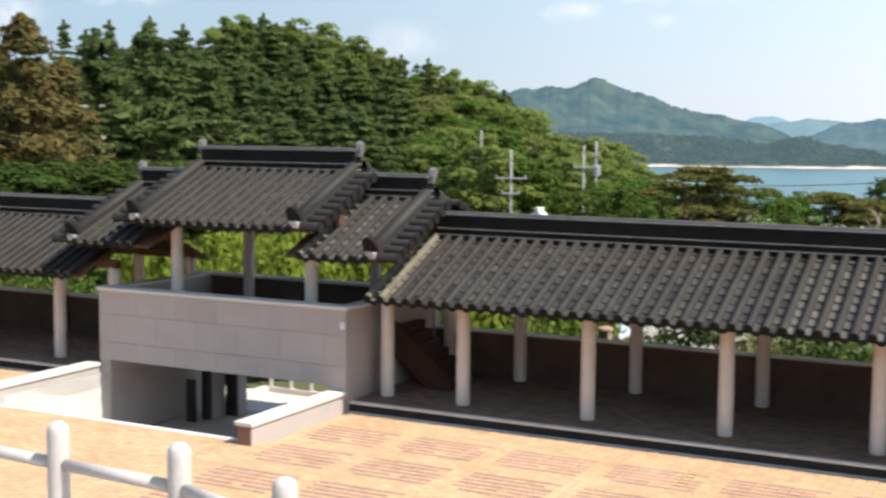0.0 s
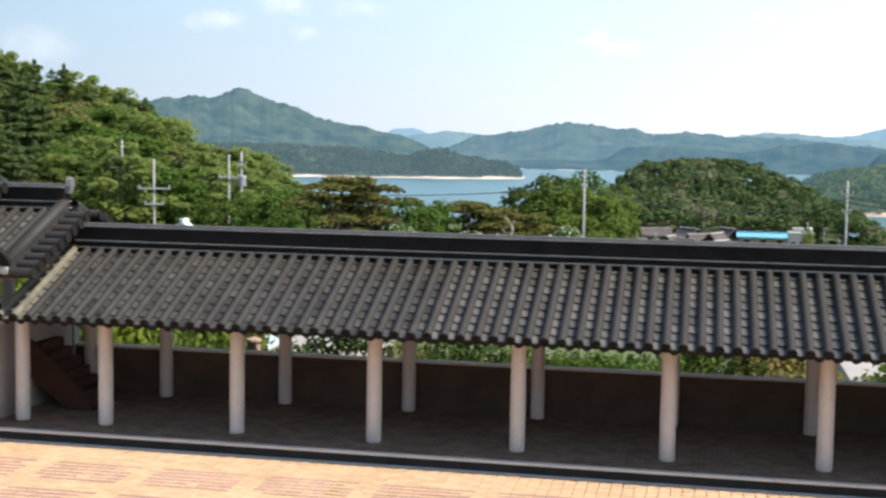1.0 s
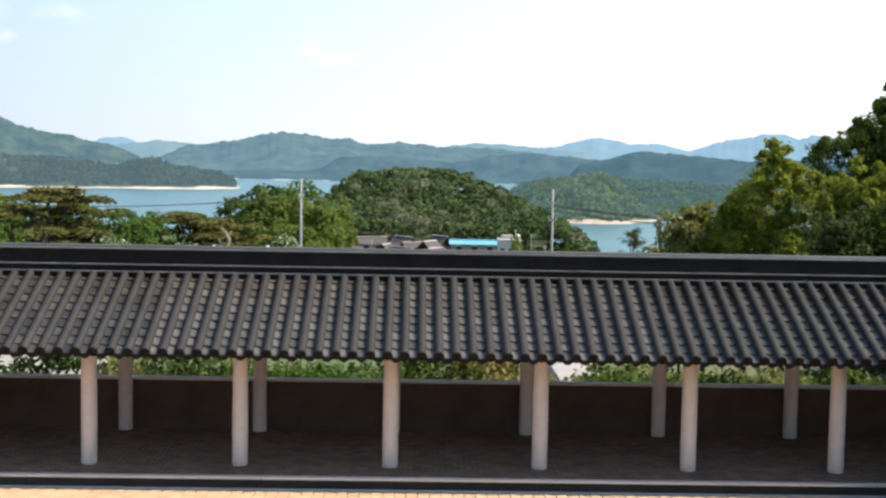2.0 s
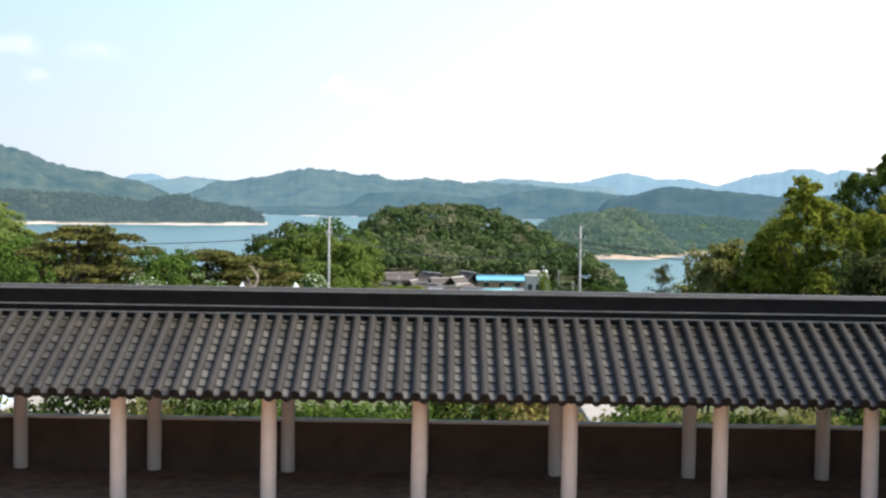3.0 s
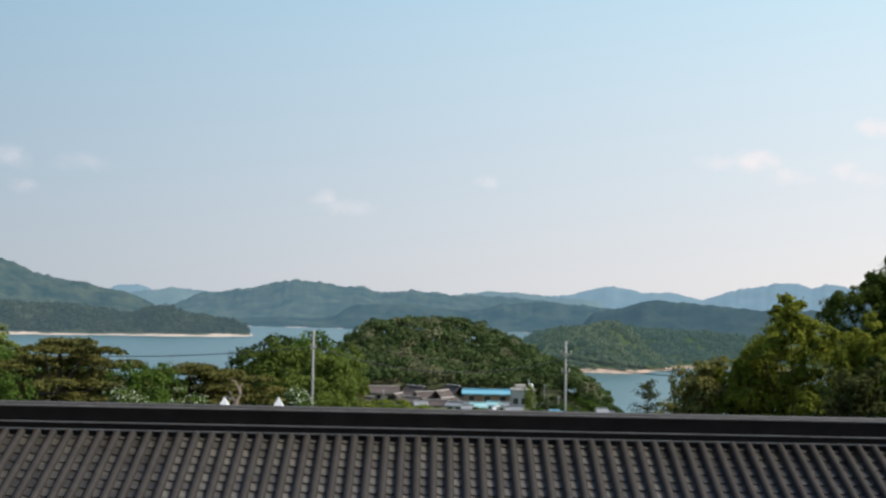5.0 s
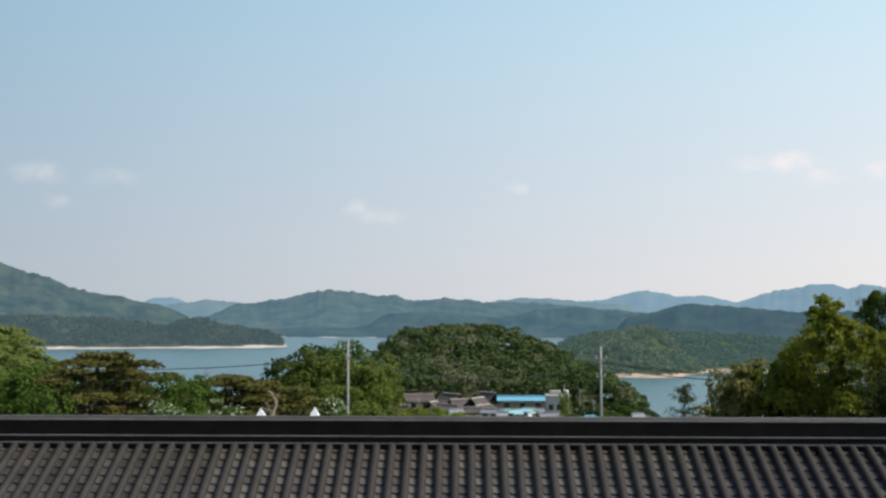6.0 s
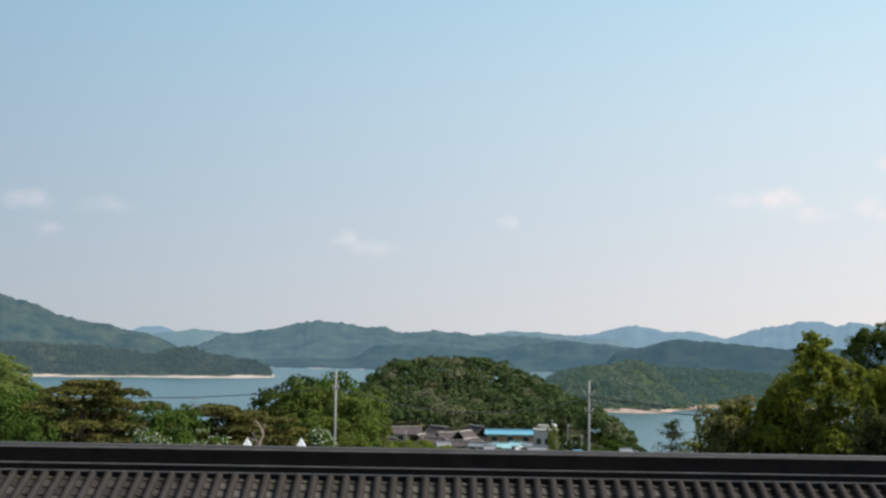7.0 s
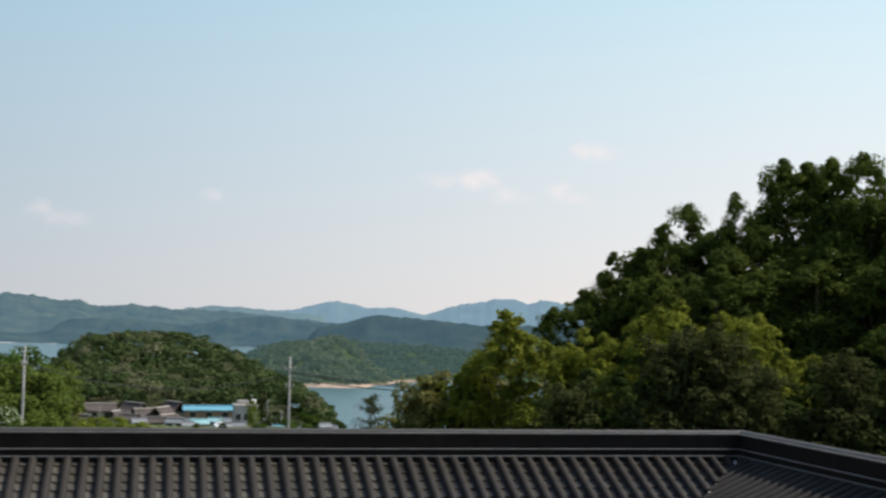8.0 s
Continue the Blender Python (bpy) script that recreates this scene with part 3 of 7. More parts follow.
def ridge_stack(x0, x1, dz, parent, at=Matrix(), mitre=0.0):
    """A tall ridge of stacked dark courses with thin paler bands, capped by a round tile row."""
    top = TOP_Z + dz
    layers = [("ridge_course", 0.00, 0.092, 0.150, "ridge"), ("ridge_band", 0.092, 0.024, 0.182, "ridge_line"), ("ridge_course", 0.116, 0.111, 0.140, "ridge"),
              ("ridge_band", 0.227, 0.022, 0.178, "ridge_line"), ("ridge_course", 0.249, 0.271, 0.135, "ridge"), ("ridge_band", 0.52, 0.026, 0.170, "ridge_line")]
    for name, z, h, w, key in layers:
        bm = box(x0, x1 + (w if mitre else 0), YR - w, YR + w, top + z - 0.005, top + z + h - 0.001, 0.005)
        bmesh.ops.transform(bm, matrix=at, verts=bm.verts)
        part(name, bm, M[key], parent)
    n = int((x1 - x0) / 0.33)
    step = (x1 - x0) / n
    half = [(math.cos(math.pi * k / 8) * 0.115, math.sin(math.pi * k / 8) * 0.058) for k in range(9)]
    verts = [(0, c, s) for c, s in half] + [(0.345, c * 0.97, s * 0.95) for c, s in half]
    faces = [(k, k + 1, k + 10, k + 9) for k in range(8)] + [tuple(range(9)), tuple(range(17, 8, -1))]
    me = shared("ridge_cap_tile", (verts, faces), M["ridge_cap_lit"])
    for i in range(n):
        part("ridge_cap_tile", me, M["ridge_cap_lit"], parent, at=at @ Matrix.Translation((x0 + step * i, YR, top + 0.544)))


def gable_edge(x, side, dz, parent, roof, back=False):
    """A descending ridge beside a gable with the short cross tiles and discs outside it, and the end ornaments."""
    m = slope_frame(dz, back)
    if back:
        x, side = -x, -side
    run = RUN - 0.05
    for name, z, h, w, key in (("verge_ridge_course", 0.02, 0.09, 0.15, "tile"), ("verge_ridge_course", 0.11, 0.09, 0.125, "tile")):
        bm = box(x - w, x + w, 0.18, run, z, z + h, 0.006)
        bmesh.ops.transform(bm, matrix=m, verts=bm.verts)
        part(name, bm, M[key], parent)
    bm = bmesh.new()
    half = [(math.cos(math.pi * k / 8) * 0.13, math.sin(math.pi * k / 8) * 0.10) for k in range(9)]
    r0 = [bm.verts.new(m @ Vector((x + c, 0.14, 0.20 + s))) for c, s in half]
    r1 = [bm.verts.new(m @ Vector((x + c, run + 0.1, 0.20 + s))) for c, s in half]
    for k in range(8):
        bm.faces.new((r0[k], r0[k + 1], r1[k + 1], r1[k]))
    bm.faces.new(r0)
    part("verge_ridge_cap", bm, M["tile"], parent, smooth=True)
    rng = random.Random(int(abs(x) * 100) + back)
    turn = pose(0, 0, 0, 0, 0, 90 if side > 0 else -90)
    k = 0
    y = 0.12
    while y < run:
        part("cross_tile", shared("cross_tile", cover_tile(0.46, 0.108), M["tile"], True), M["tile"], roof,
             at=m @ jit(pose(x + side * 0.58, y, 0.02, 0, 0, 0) @ turn, rng))
        part("end_disc", shared("verge_disc", end_disc(0.118), M["tile_end_shaded"]), M["tile_end_shaded"], roof, at=m @ pose(x + side * 0.61, y, 0.03) @ turn)
        y += 0.29
    bm = box(min(x + side * 0.12, x + side * 0.54), max(x + side * 0.12, x + side * 0.54), 0.05, run, -0.04, 0.02, 0.004)
    bmesh.ops.transform(bm, matrix=m, verts=bm.verts)
    part("verge_bed", bm, M["tile_end_shaded"], parent, "dark bed under the verge tiles")
    # the end tile of the verge ridge: a tall curved plate, and the pale plaster below it
    bm = bmesh.new()
    n = 9
    front = [bm.verts.new(m @ Vector((x + 0.17 * math.cos(math.pi * i / n), 0.10 - 0.06 * math.sin(math.pi * i / n), 0.16 + 0.36 * math.sin(math.pi * i / n) ** 0.8))) for i in range(n + 1)]
    rear = [bm.verts.new(m @ Vector((x + 0.15 * math.cos(math.pi * i / n), 0.20, 0.16 + 0.32 * math.sin(math.pi * i / n) ** 0.8))) for i in range(n + 1)]
    for i in range(n):
        bm.faces.new((front[i], front[i + 1], rear[i + 1], rear[i]))
    bm.faces.new(front[::-1])
    bm.faces.new(rear)
    part("verge_end_tile", bm, M["ridge"], parent, "dark upright ornamental end tile")
    bm = box(x - 0.12, x + 0.12, 0.02, 0.16, 0.03, 0.17, 0.02)
    bmesh.ops.transform(bm, matrix=m, verts=bm.verts)
    part("verge_plaster", bm, M["concrete"], parent, "pale plaster plug under the end tile")


def ridge_end(x, side, dz, parent):
    """The pale upright plate that closes a ridge's end."""
    top = TOP_Z + dz
    bm = bmesh.new()
    pts = [(-0.09, 0.4), (0.09, 0.4), (0.10, 0.56), (0.07, 0.69), (0.0, 0.74), (-0.07, 0.69), (-0.10, 0.56)]
    a = [bm.verts.new((x, YR + u, top + z)) for u, z in pts]
    b = [bm.verts.new((x + side * (0.07 + 0.06 * (z > 0.5)), YR + u, top + z)) for u, z in pts]
    for i in range(len(pts)):
        j = (i + 1) % len(pts)
        bm.faces.new((a[i], a[j], b[j], b[i]))
    bm.faces.new(a[::-1])
    bm.faces.new(b)
    part("ridge_end_tile", bm, M["ridge_line"], parent, "pale grey ridge end ornament")


# ---- columns, corridors ----
COLUMN = [(0.126, 0.0), (0.139, 0.012), (0.141, 0.05), (0.142, 0.7), (0.139, 1.4), (0.133, 2.2), (0.131, 2.32)]


def column(parent, x, y, z0=0.0, height=2.3, r=1.0):
    key = f"column{height:.2f}"
    if key not in SHARED:
        SHARED[key] = to_mesh("column", lathe([(a * r, b * height / 2.32) for a, b in COLUMN], 24), True)
        SHARED[key].materials.append(M["column"])
    return part("column", SHARED[key], M["column"], parent, at=Matrix.Translation((x, y, z0)))


def floor_bricks(name, parent, x0, x1, y0, y1, z, material, lx=0.23, ly=0.115, gap=0.008, keep=None, seed=3, bond=0.5):
    """Bricks laid in running bond, joined into one field."""
    rng = random.Random(seed)
    vs, fs = [], []
    j, y = 0, y0
    while y < y1 - 0.02:
        x = x0 - (lx * bond if j % 2 else 0)
        while x < x1 - 0.02:
            a, b, c, d = max(x, x0) + gap / 2, min(x + lx, x1) - gap / 2, y + gap / 2, min(y + ly, y1) - gap / 2
            if b - a > 0.03 and d - c > 0.02 and (keep is None or keep((a + b) / 2, (c + d) / 2)):
                h, k = z + rng.uniform(-0.002, 0.002), len(vs)
                e = 0.006
                vs += [(a, c, z - 0.03), (b, c, z - 0.03), (b, d, z - 0.03), (a, d, z - 0.03), (a + e, c + e, h), (b - e, c + e, h), (b - e, d - e, h), (a + e, d - e, h)]
                fs += [(k + 4, k + 5, k + 6, k + 7), (k, k + 1, k + 5, k + 4), (k + 1, k + 2, k + 6, k + 5), (k + 2, k + 3, k + 7, k + 6), (k + 3, k, k + 4, k + 7)]
            x += lx
        y += ly
        j += 1
    ob = part(name, mesh_of(name, vs, fs), material, parent)
    ob["kind"] = "stuff"
    return ob


def curb(parent, x, b):
    """One length of the platform's dark edge, its top strip coloured pale as if sunlit, and the gutter strip at its
    foot.
    """
    s = part("curb_stone", box(x + 0.002, b - 0.002, -0.80, -0.66, -0.5, -0.06, 0.006), M["curb"], parent)
    part("edge_strip", box(x + 0.003, b - 0.003, -0.815, -0.70, -0.058, -0.008, 0.008), M["coping"], s, "edge strip coloured pale as if sunlit")
    part("gutter_strip", box(x + 0.003, b - 0.003, -0.90, -0.802, -0.3, -0.206, 0.01), M["concrete"], s, "pale gravelly strip along the curb")


X_CORNER = 12.14
GX = -16.29                                 # the middle of the gate


def corridor_right():
    c = thing("covered_corridor", (0, 0, 0), "long open corridor with white columns and a grey tiled roof", "corridor")
    x0, x1 = -13.02, 13.6
    bm = box(x0, x1, -0.66, 3.2, -0.6, -0.03)
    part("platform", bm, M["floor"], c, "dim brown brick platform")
    x = x0
    while x < x1 - 0.1:
        b = min(x + 1.35, x1)
        if x < 9.7:
            curb(c, x, b)
        x = b
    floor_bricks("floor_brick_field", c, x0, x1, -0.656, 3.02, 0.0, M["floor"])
    for k in range(-4, 4):
        column(c, BAY * k, 0)
        column(c, BAY * k, DEPTH)
    column(c, 10.71, 0), column(c, 10.71, DEPTH), column(c, 13.57, DEPTH)
    column(c, -12.57, 0), column(c, -12.57, DEPTH)
    # beams on the columns
    for y in (0, DEPTH):
        part("beam", box(-12.6, 13.5, y - 0.1, y + 0.1, 2.27, 2.46, 0.01), M["soffit"], c, "brown timber eaves beam")
    for k in range(-4, 5):
        x = BAY * k if k < 4 else 10.71
        part("tie_beam", box(x - 0.08, x + 0.08, 0.1, DEPTH - 0.1, 2.29, 2.45, 0.01), M["soffit"], c)
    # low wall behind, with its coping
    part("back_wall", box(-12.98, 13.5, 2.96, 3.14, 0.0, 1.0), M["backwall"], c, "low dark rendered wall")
    part("end_pier", box(-13.4, -12.985, 2.9, 3.14, 0.0, 2.27, 0.01), M["granite"], c, "pale stone pier at the wall's end")
    x = -12.98
    while x < 13.4:
        b = min(x + 1.8, 13.6)
        part("coping_stone", box(x + 0.003, b - 0.003, 2.93, 3.17, 1.002, 1.05, 0.008), M["coping"], c)
        x = b
    r = roof_body(-12.42, X_CORNER, 0, c, cut1=1.0)
    ridge_stack(-12.1, X_CORNER, 0, c, mitre=1)
    mitre = lambda x: max(0.0, (x - (X_CORNER - (YR - EAVE_Y))) / math.cos(SLOPE))
    tiled_slope(r, slope_frame(), -12.40, -12.40 + 84 * PITCH_X, start=mitre, single=lambda x: -4.4 < x < 4.4, seed=5, mossy_sunlit=(0, 1))
    tiled_slope(r, slope_frame(0, True), -X_CORNER + 0.1, 12.42, seed=6)
    return c


def wing():
    """The corridor's return towards the camera, round the corner."""
    c = thing("covered_corridor", (0, 0, 0), "corridor wing with a grey tiled roof turning the corner", "corridor")
    # in the wing's own axes x runs towards -y of the place, and y towards +x
    L = 15.0
    for k in range(1, 6):
        column(c, 10.71, -BAY * k), column(c, 13.57, -BAY * k)
    part("platform", box(9.95, 14.2, -14.0, -0.97, -0.6, -0.03), M["floor"], c)
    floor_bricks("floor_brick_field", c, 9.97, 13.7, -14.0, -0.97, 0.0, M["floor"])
    for x in (10.71, 13.57):
        part("beam", box(x - 0.1, x + 0.1, -13.6, -0.12, 2.27, 2.46, 0.01), M["soffit"], c)
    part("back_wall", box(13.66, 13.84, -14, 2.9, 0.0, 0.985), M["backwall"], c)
    part("coping_stone", box(13.62, 13.88, -14, 2.9, 0.987, 1.055, 0.01), M["coping"], c)
    w = bpy.data.objects.new("roof", None)
    prof = [(EAVE_Y + 0.12, EAVE_Z + 0.005), (YR, TOP_Z + 0.02), (2 * YR - EAVE_Y - 0.12, EAVE_Z + 0.005), (2 * YR - EAVE_Y - 0.12, EAVE_Z - 0.05), (YR, TOP_Z - 0.09),
            (EAVE_Y + 0.12, EAVE_Z - 0.05)]
    turn = Matrix.Translation((X_CORNER - YR, 0, 0)) @ Matrix(((0, 1, 0, 0), (-1, 0, 0, 0), (0, 0, 1, 0), (0, 0, 0, 1)))
    bm = bmesh.new()
    ends = []
    for x, cut in ((-YR, -1.0), (L, 0.0)):
        ends.append([bm.verts.new(turn @ Vector((x + cut * (y - YR), y, z))) for y, z in prof])
    for i in range(6):
        bm.faces.new((ends[0][i], ends[0][(i + 1) % 6], ends[1][(i + 1) % 6], ends[1][i]))
    bm.faces.new(ends[0][::-1])
    bm.faces.new(ends[1])
    bpy.data.objects.remove(w)
    r = part("roof", bm, M["soffit"], c, "timber roof deck under grey tiles")
    ridge_stack(-YR - 0.1, L, 0, c, at=turn)
    mitre = lambda x: max(0.0, ((-YR + (YR - EAVE_Y)) - x) / math.cos(SLOPE))
    tiled_slope(r, turn @ slope_frame(), -YR + 0.05, -YR + 0.05 + 55 * PITCH_X, start=mitre, seed=15)
    # valley strip where the two slopes meet
    a, b = Vector((9.64, -1.07, EAVE_Z + 0.02)), Vector((X_CORNER - 0.1, YR - 0.1, TOP_Z + 0.05))
    part("valley_gutter", tube([a, b], 0.05, 6), M["coping"], r, "pale valley strip between the roof slopes")
    return c


def corridor_left():
    c = thing("covered_corridor", (0, 0, 0), "second open corridor with white columns and grey tiles", "corridor")
    x0, x1 = -36.0, -19.86
    part("platform", box(x0, x1, -0.66, 3.2, -0.6, -0.03), M["floor"], c)
    floor_bricks("floor_brick_field", c, x0, x1, -0.656, 3.02, 0.0, M["floor"])
    x = x0
    while x < x1 - 0.1:
        b = min(x + 1.35, x1)
        curb(c, x, b)
        x = b
    for k in range(6):
        x = -21.72 - BAY * k
        column(c, x, 0), column(c, x, DEPTH)
    column(c, -20.0, 0), column(c, -20.0, DEPTH)
    for y in (0, DEPTH):
        part("beam", box(x0 + 0.3, x1, y - 0.1, y + 0.1, 2.27, 2.46, 0.01), M["soffit"], c)
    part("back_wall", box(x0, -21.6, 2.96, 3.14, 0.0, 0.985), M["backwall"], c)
    part("coping_stone", box(x0, -21.6, 2.92, 3.18, 0.987, 1.055, 0.01), M["coping"], c)
    r = roof_body(x0, -20.16, 0, c)
    ridge_stack(x0, -20.5, 0, c)
    tiled_slope(r, slope_frame(), x0, x0 + 53 * PITCH_X, seed=25)


# ---- the gate ----
def gate():
    g = thing("gate_pavilion", (GX, 0, 0), "raised gate pavilion of granite with stepped grey tiled roofs", "gate")
    inv = Matrix.Translation((-GX, 0, 0))

    def p(name, bm, material, label="", parent=None):
        me = to_mesh(name, bm)
        me.transform(inv)
        return part(name, me, material, parent or g, label)

    xl, xr, yf = GX - 3.36, GX + 3.26, -0.9
    z0, z1 = 0.30, 1.88
    core = p("bridge_wall", box(xl + 0.03, xr - 0.03, yf + 0.03, yf + 0.30, z0, z1), M["granite"], "pale granite parapet wall")
    zs = [z0 - 0.01, z0 + 0.41, z0 + 1.05, z1]
    for j in range(3):
        cuts = [xl] + [x for x in (xl + 1.104 * (i + (0.5 if j % 2 else 1.0)) for i in range(7)) if xl + 0.2 < x < xr - 0.2] + [xr]
        for a, b in zip(cuts, cuts[1:]):
            me = to_mesh("stone_panel", box(a + 0.002, b - 0.002, yf, yf + 0.04, zs[j] + 0.003, zs[j + 1] - 0.003, 0.003))
            me.transform(inv)
            part("stone_panel", me, M["granite"], core)
        for a, b in ((yf + 0.042, 0.4), (0.4, 1.6), (1.6, 2.89)):
            me = to_mesh("stone_panel", box(xr - 0.03, xr + 0.006, a + 0.002, b - 0.002, zs[j] + 0.003, zs[j + 1] - 0.003 - (0.02 if j == 2 else 0), 0.003))
            me.transform(inv)
            part("stone_panel", me, M["granite"], core)
    p("coping", box(xl - 0.04, xr + 0.04, yf - 0.05, yf + 0.34, z1, z1 + 0.075, 0.012), M["coping"], "pale stone coping")
    for x, s in ((xr, 1), (xl, -1)):
        p("side_wall", box(x - 0.28 * s, x - 0.002 * s, yf + 0.02, 2.9, -0.02 if s > 0 else -0.02, z1 - 0.01), M["granite"], "granite side wall")
        p("coping", box(x - 0.32 * s, x + 0.03 * s, yf + 0.36, 2.9, z1 - 0.008, z1 + 0.06, 0.01), M["coping"])
    p("back_parapet", box(xl, xr, 2.9, 3.1, z0, z1 - 0.02), M["backwall"], "dark rear parapet")
    p("coping", box(xl, xr, 2.86, 3.14, z1 - 0.018, z1 + 0.05, 0.01), M["coping"])
    p("floor_slab", box(xl + 0.28, xr - 0.28, yf + 0.3, 2.9, z0, z0 + 0.22), M["floor"], "brick pavilion floor")
    zc = z0 + 0.22
    for dx in (-3.63, -1.82, 1.82, 3.63):
        for y in (0, DEPTH - 0.12):
            if abs(dx) < 2:
                column(g, dx, y, zc, 3.05)
    # beams
    for dz, a, b in ((1.32, -2.6, 2.6), (0.78, -4.3, -2.0), (0.78, 2.0, 4.3)):
        for y in (0, DEPTH):
            part("beam", box(a, b, y - 0.11, y + 0.11, 2.25 + dz, 2.46 + dz, 0.01), M["soffit"], g)
    for dx in (-1.82, 1.82):
        part("gable_beam", box(dx - 0.1, dx + 0.1, 0.1, DEPTH - 0.1, 3.56, 3.76, 0.01), M["soffit"], g)
        bm = bmesh.new()
        vs = [bm.verts.new((dx + s, y, z)) for s in (-0.05, 0.05) for y, z in ((-0.6, 3.66), (YR, 4.52), (2 * YR + 0.6, 3.66))]
        bm.faces.new(vs[:3][::-1])
        bm.faces.new(vs[3:])
        for i in range(3):
            j = (i + 1) % 3
            bm.faces.new((vs[i], vs[j], vs[3 + j], vs[3 + i]))
        part("gable_board", bm, M["soffit"], g, "brown timber gable board")
    # roofs: the high middle one and the two lower ones beside it
    for dz, a, b, seed in ((1.32, -2.12, 2.12, 31), (0.78, 2.5, 3.95, 32), (0.78, -3.95, -2.5, 33)):
        mid = seed == 31
        lo, hi = (a - 0.28, b + 0.28) if mid else ((a - 0.7, b + 0.28) if a > 0 else (a - 0.28, b + 0.7))
        r = roof_body(lo, hi, dz, g)
        fields = (a, b) if mid else ((a - 0.35, b) if a > 0 else (a, b + 0.35))
        moss = () if mid else ((0,) if a > 0 else ())
        tiled_slope(r, slope_frame(dz), fields[0] + 0.12, fields[1] - 0.12, single=lambda x: True, seed=seed, mossy_sunlit=moss)
        tiled_slope(r, slope_frame(dz, True), -fields[1] + 0.12, -fields[0] - 0.12, seed=seed + 5)
        ra, rb = (a, b) if mid else ((a - 0.3, b) if a > 0 else (a, b + 0.3))
        ridge_stack(ra, rb, dz, g)
        for x, s in ((a, -1), (b, 1)):
            if mid or (a > 0) == (s > 0):
                gable_edge(x, s, dz, g, r)
                gable_edge(x, s, dz, g, r, back=True)
                ridge_end(x, s, dz, g)
    # passage below: floor, side walls, pillars, the dark door leaf and the far landing
    zf = -1.6
    p("passage_floor", box(xl + 0.1, xr - 0.1, -2.2, 3.3, zf - 0.2, zf), M["granite"], "grey paved passage floor")
    for k in range(7):
        p("step", box(xl + 0.28, xr - 0.5, -3.82 + 0.27 * k, -3.5 + 0.27 * k + 0.004, zf - 0.1, -0.22 - 0.198 * (k + 1), 0.008), M["concrete"])
    p("passage_wall", box(xl - 0.22, xl + 0.02, -3.8, 3.1, zf, -0.03), M["coping"], "pale passage side wall")
    p("passage_wall", box(xl + 0.022, xl + 0.05, yf + 0.32, 3.1, zf, z0), M["granite"])
    p("passage_wall", box(xr - 0.5, xr - 0.02, -3.8, 3.1, zf, -0.3), M["coping"])
    part("jamb_wall", box(-2.66, -2.41, 1.99, 2.52, zf, z0, 0.012), M["granite"], g)
    part("pillar", box(-2.41, -2.08, 2.602, 2.98, zf, z0, 0.015), M["granite"], g)
    part("door_post", box(-2.61, -2.42, 1.84, 1.988, zf, z0, 0.008), M["dark"], g, "dark timber door post")
    part("door_leaf", box(-2.83, -2.56, 1.50, 1.58, zf, -0.55, 0.01), M["dark"], g, "tall dark door leaf standing open")
    part("door_leaf", box(-2.408, -2.07, 2.525, 2.6, zf, z0, 0.01), M["dark"], g, "tall dark door leaf standing open")
    p("plinth", box(xr - 0.45, xr - 0.004, yf + 0.006, yf + 0.36, -0.45, z0 - 0.002, 0.006), M["granite"], "granite foot of the gate wall")
    part("wall_lamp", box(3.15, 3.24, yf - 0.07, yf, 1.5, 1.64, 0.015), M["white"], g, "small white lamp box on the wall")
    return g


def stairwell_parapets():
    for x, label in ((GX + 3.08, "pale stone parapet beside the gate steps"), (GX - 3.5, "pale stone parapet along the sunken gate steps")):
        t = thing("parapet", (x, 0, 0), label, "parapet", "stairwell parapets")
        part("parapet_wall", box(-0.16, 0.16, -4.15, -0.906, -0.4, 0.13, 0.008), M["granite"], t)
        part("end_face", box(-0.15, 0.15, -4.172, -4.151, -0.3, 0.125, 0.004), M["end_brown"], t, "brown end face of the parapet")
        part("coping", box(-0.2, 0.2, -4.2, -0.908, 0.134, 0.215, 0.015), M["coping"], t, "pale coping stone")


def corridor_stair():
    t = thing("staircase", (-11.62, 1.0, 0), "steep red-brown brick stair climbing from the corridor to the gate", "stairs")
    n, tread, rise = 7, 0.2, 0.19
    for k in range(n):
        part("step", box(-tread * (k + 1), -tread * k, 0.165, 1.15, max(0.0, rise * (k + 1) - 0.5), rise * (k + 1) - 0.002, 0.012), M["stair"], t)
    pts = [(-0.55, 0.0), (0.0, 0.0), (0.02, 0.1), (-0.06, 0.24), (-1.4, 1.42), (-1.4, 0.66), (-1.0, 0.34)]
    bm = bmesh.new()
    a, b = [[bm.verts.new((x, y, z)) for x, z in pts] for y in (0.02, 0.16)]
    k = len(pts)
    for i in range(k):
        bm.faces.new((a[i], a[(i + 1) % k], b[(i + 1) % k], b[i]))
    bm.faces.new(a[::-1])
    bm.faces.new(b)
    bmesh.ops.bevel(bm, geom=bm.edges[:], offset=0.012, segments=1, affect="EDGES")
    part("stringer", bm, M["stair"], t, "sloping red-brown stair side")


FENCE_LINE = [(-13.48, -14.11), (-12.03, -14.2), (-10.58, -14.29), (-9.13, -14.38), (-7.68, -14.47), (-6.23, -14.56), (-4.85, -15.01), (-3.6, -15.76), (-2.45, -16.66)]


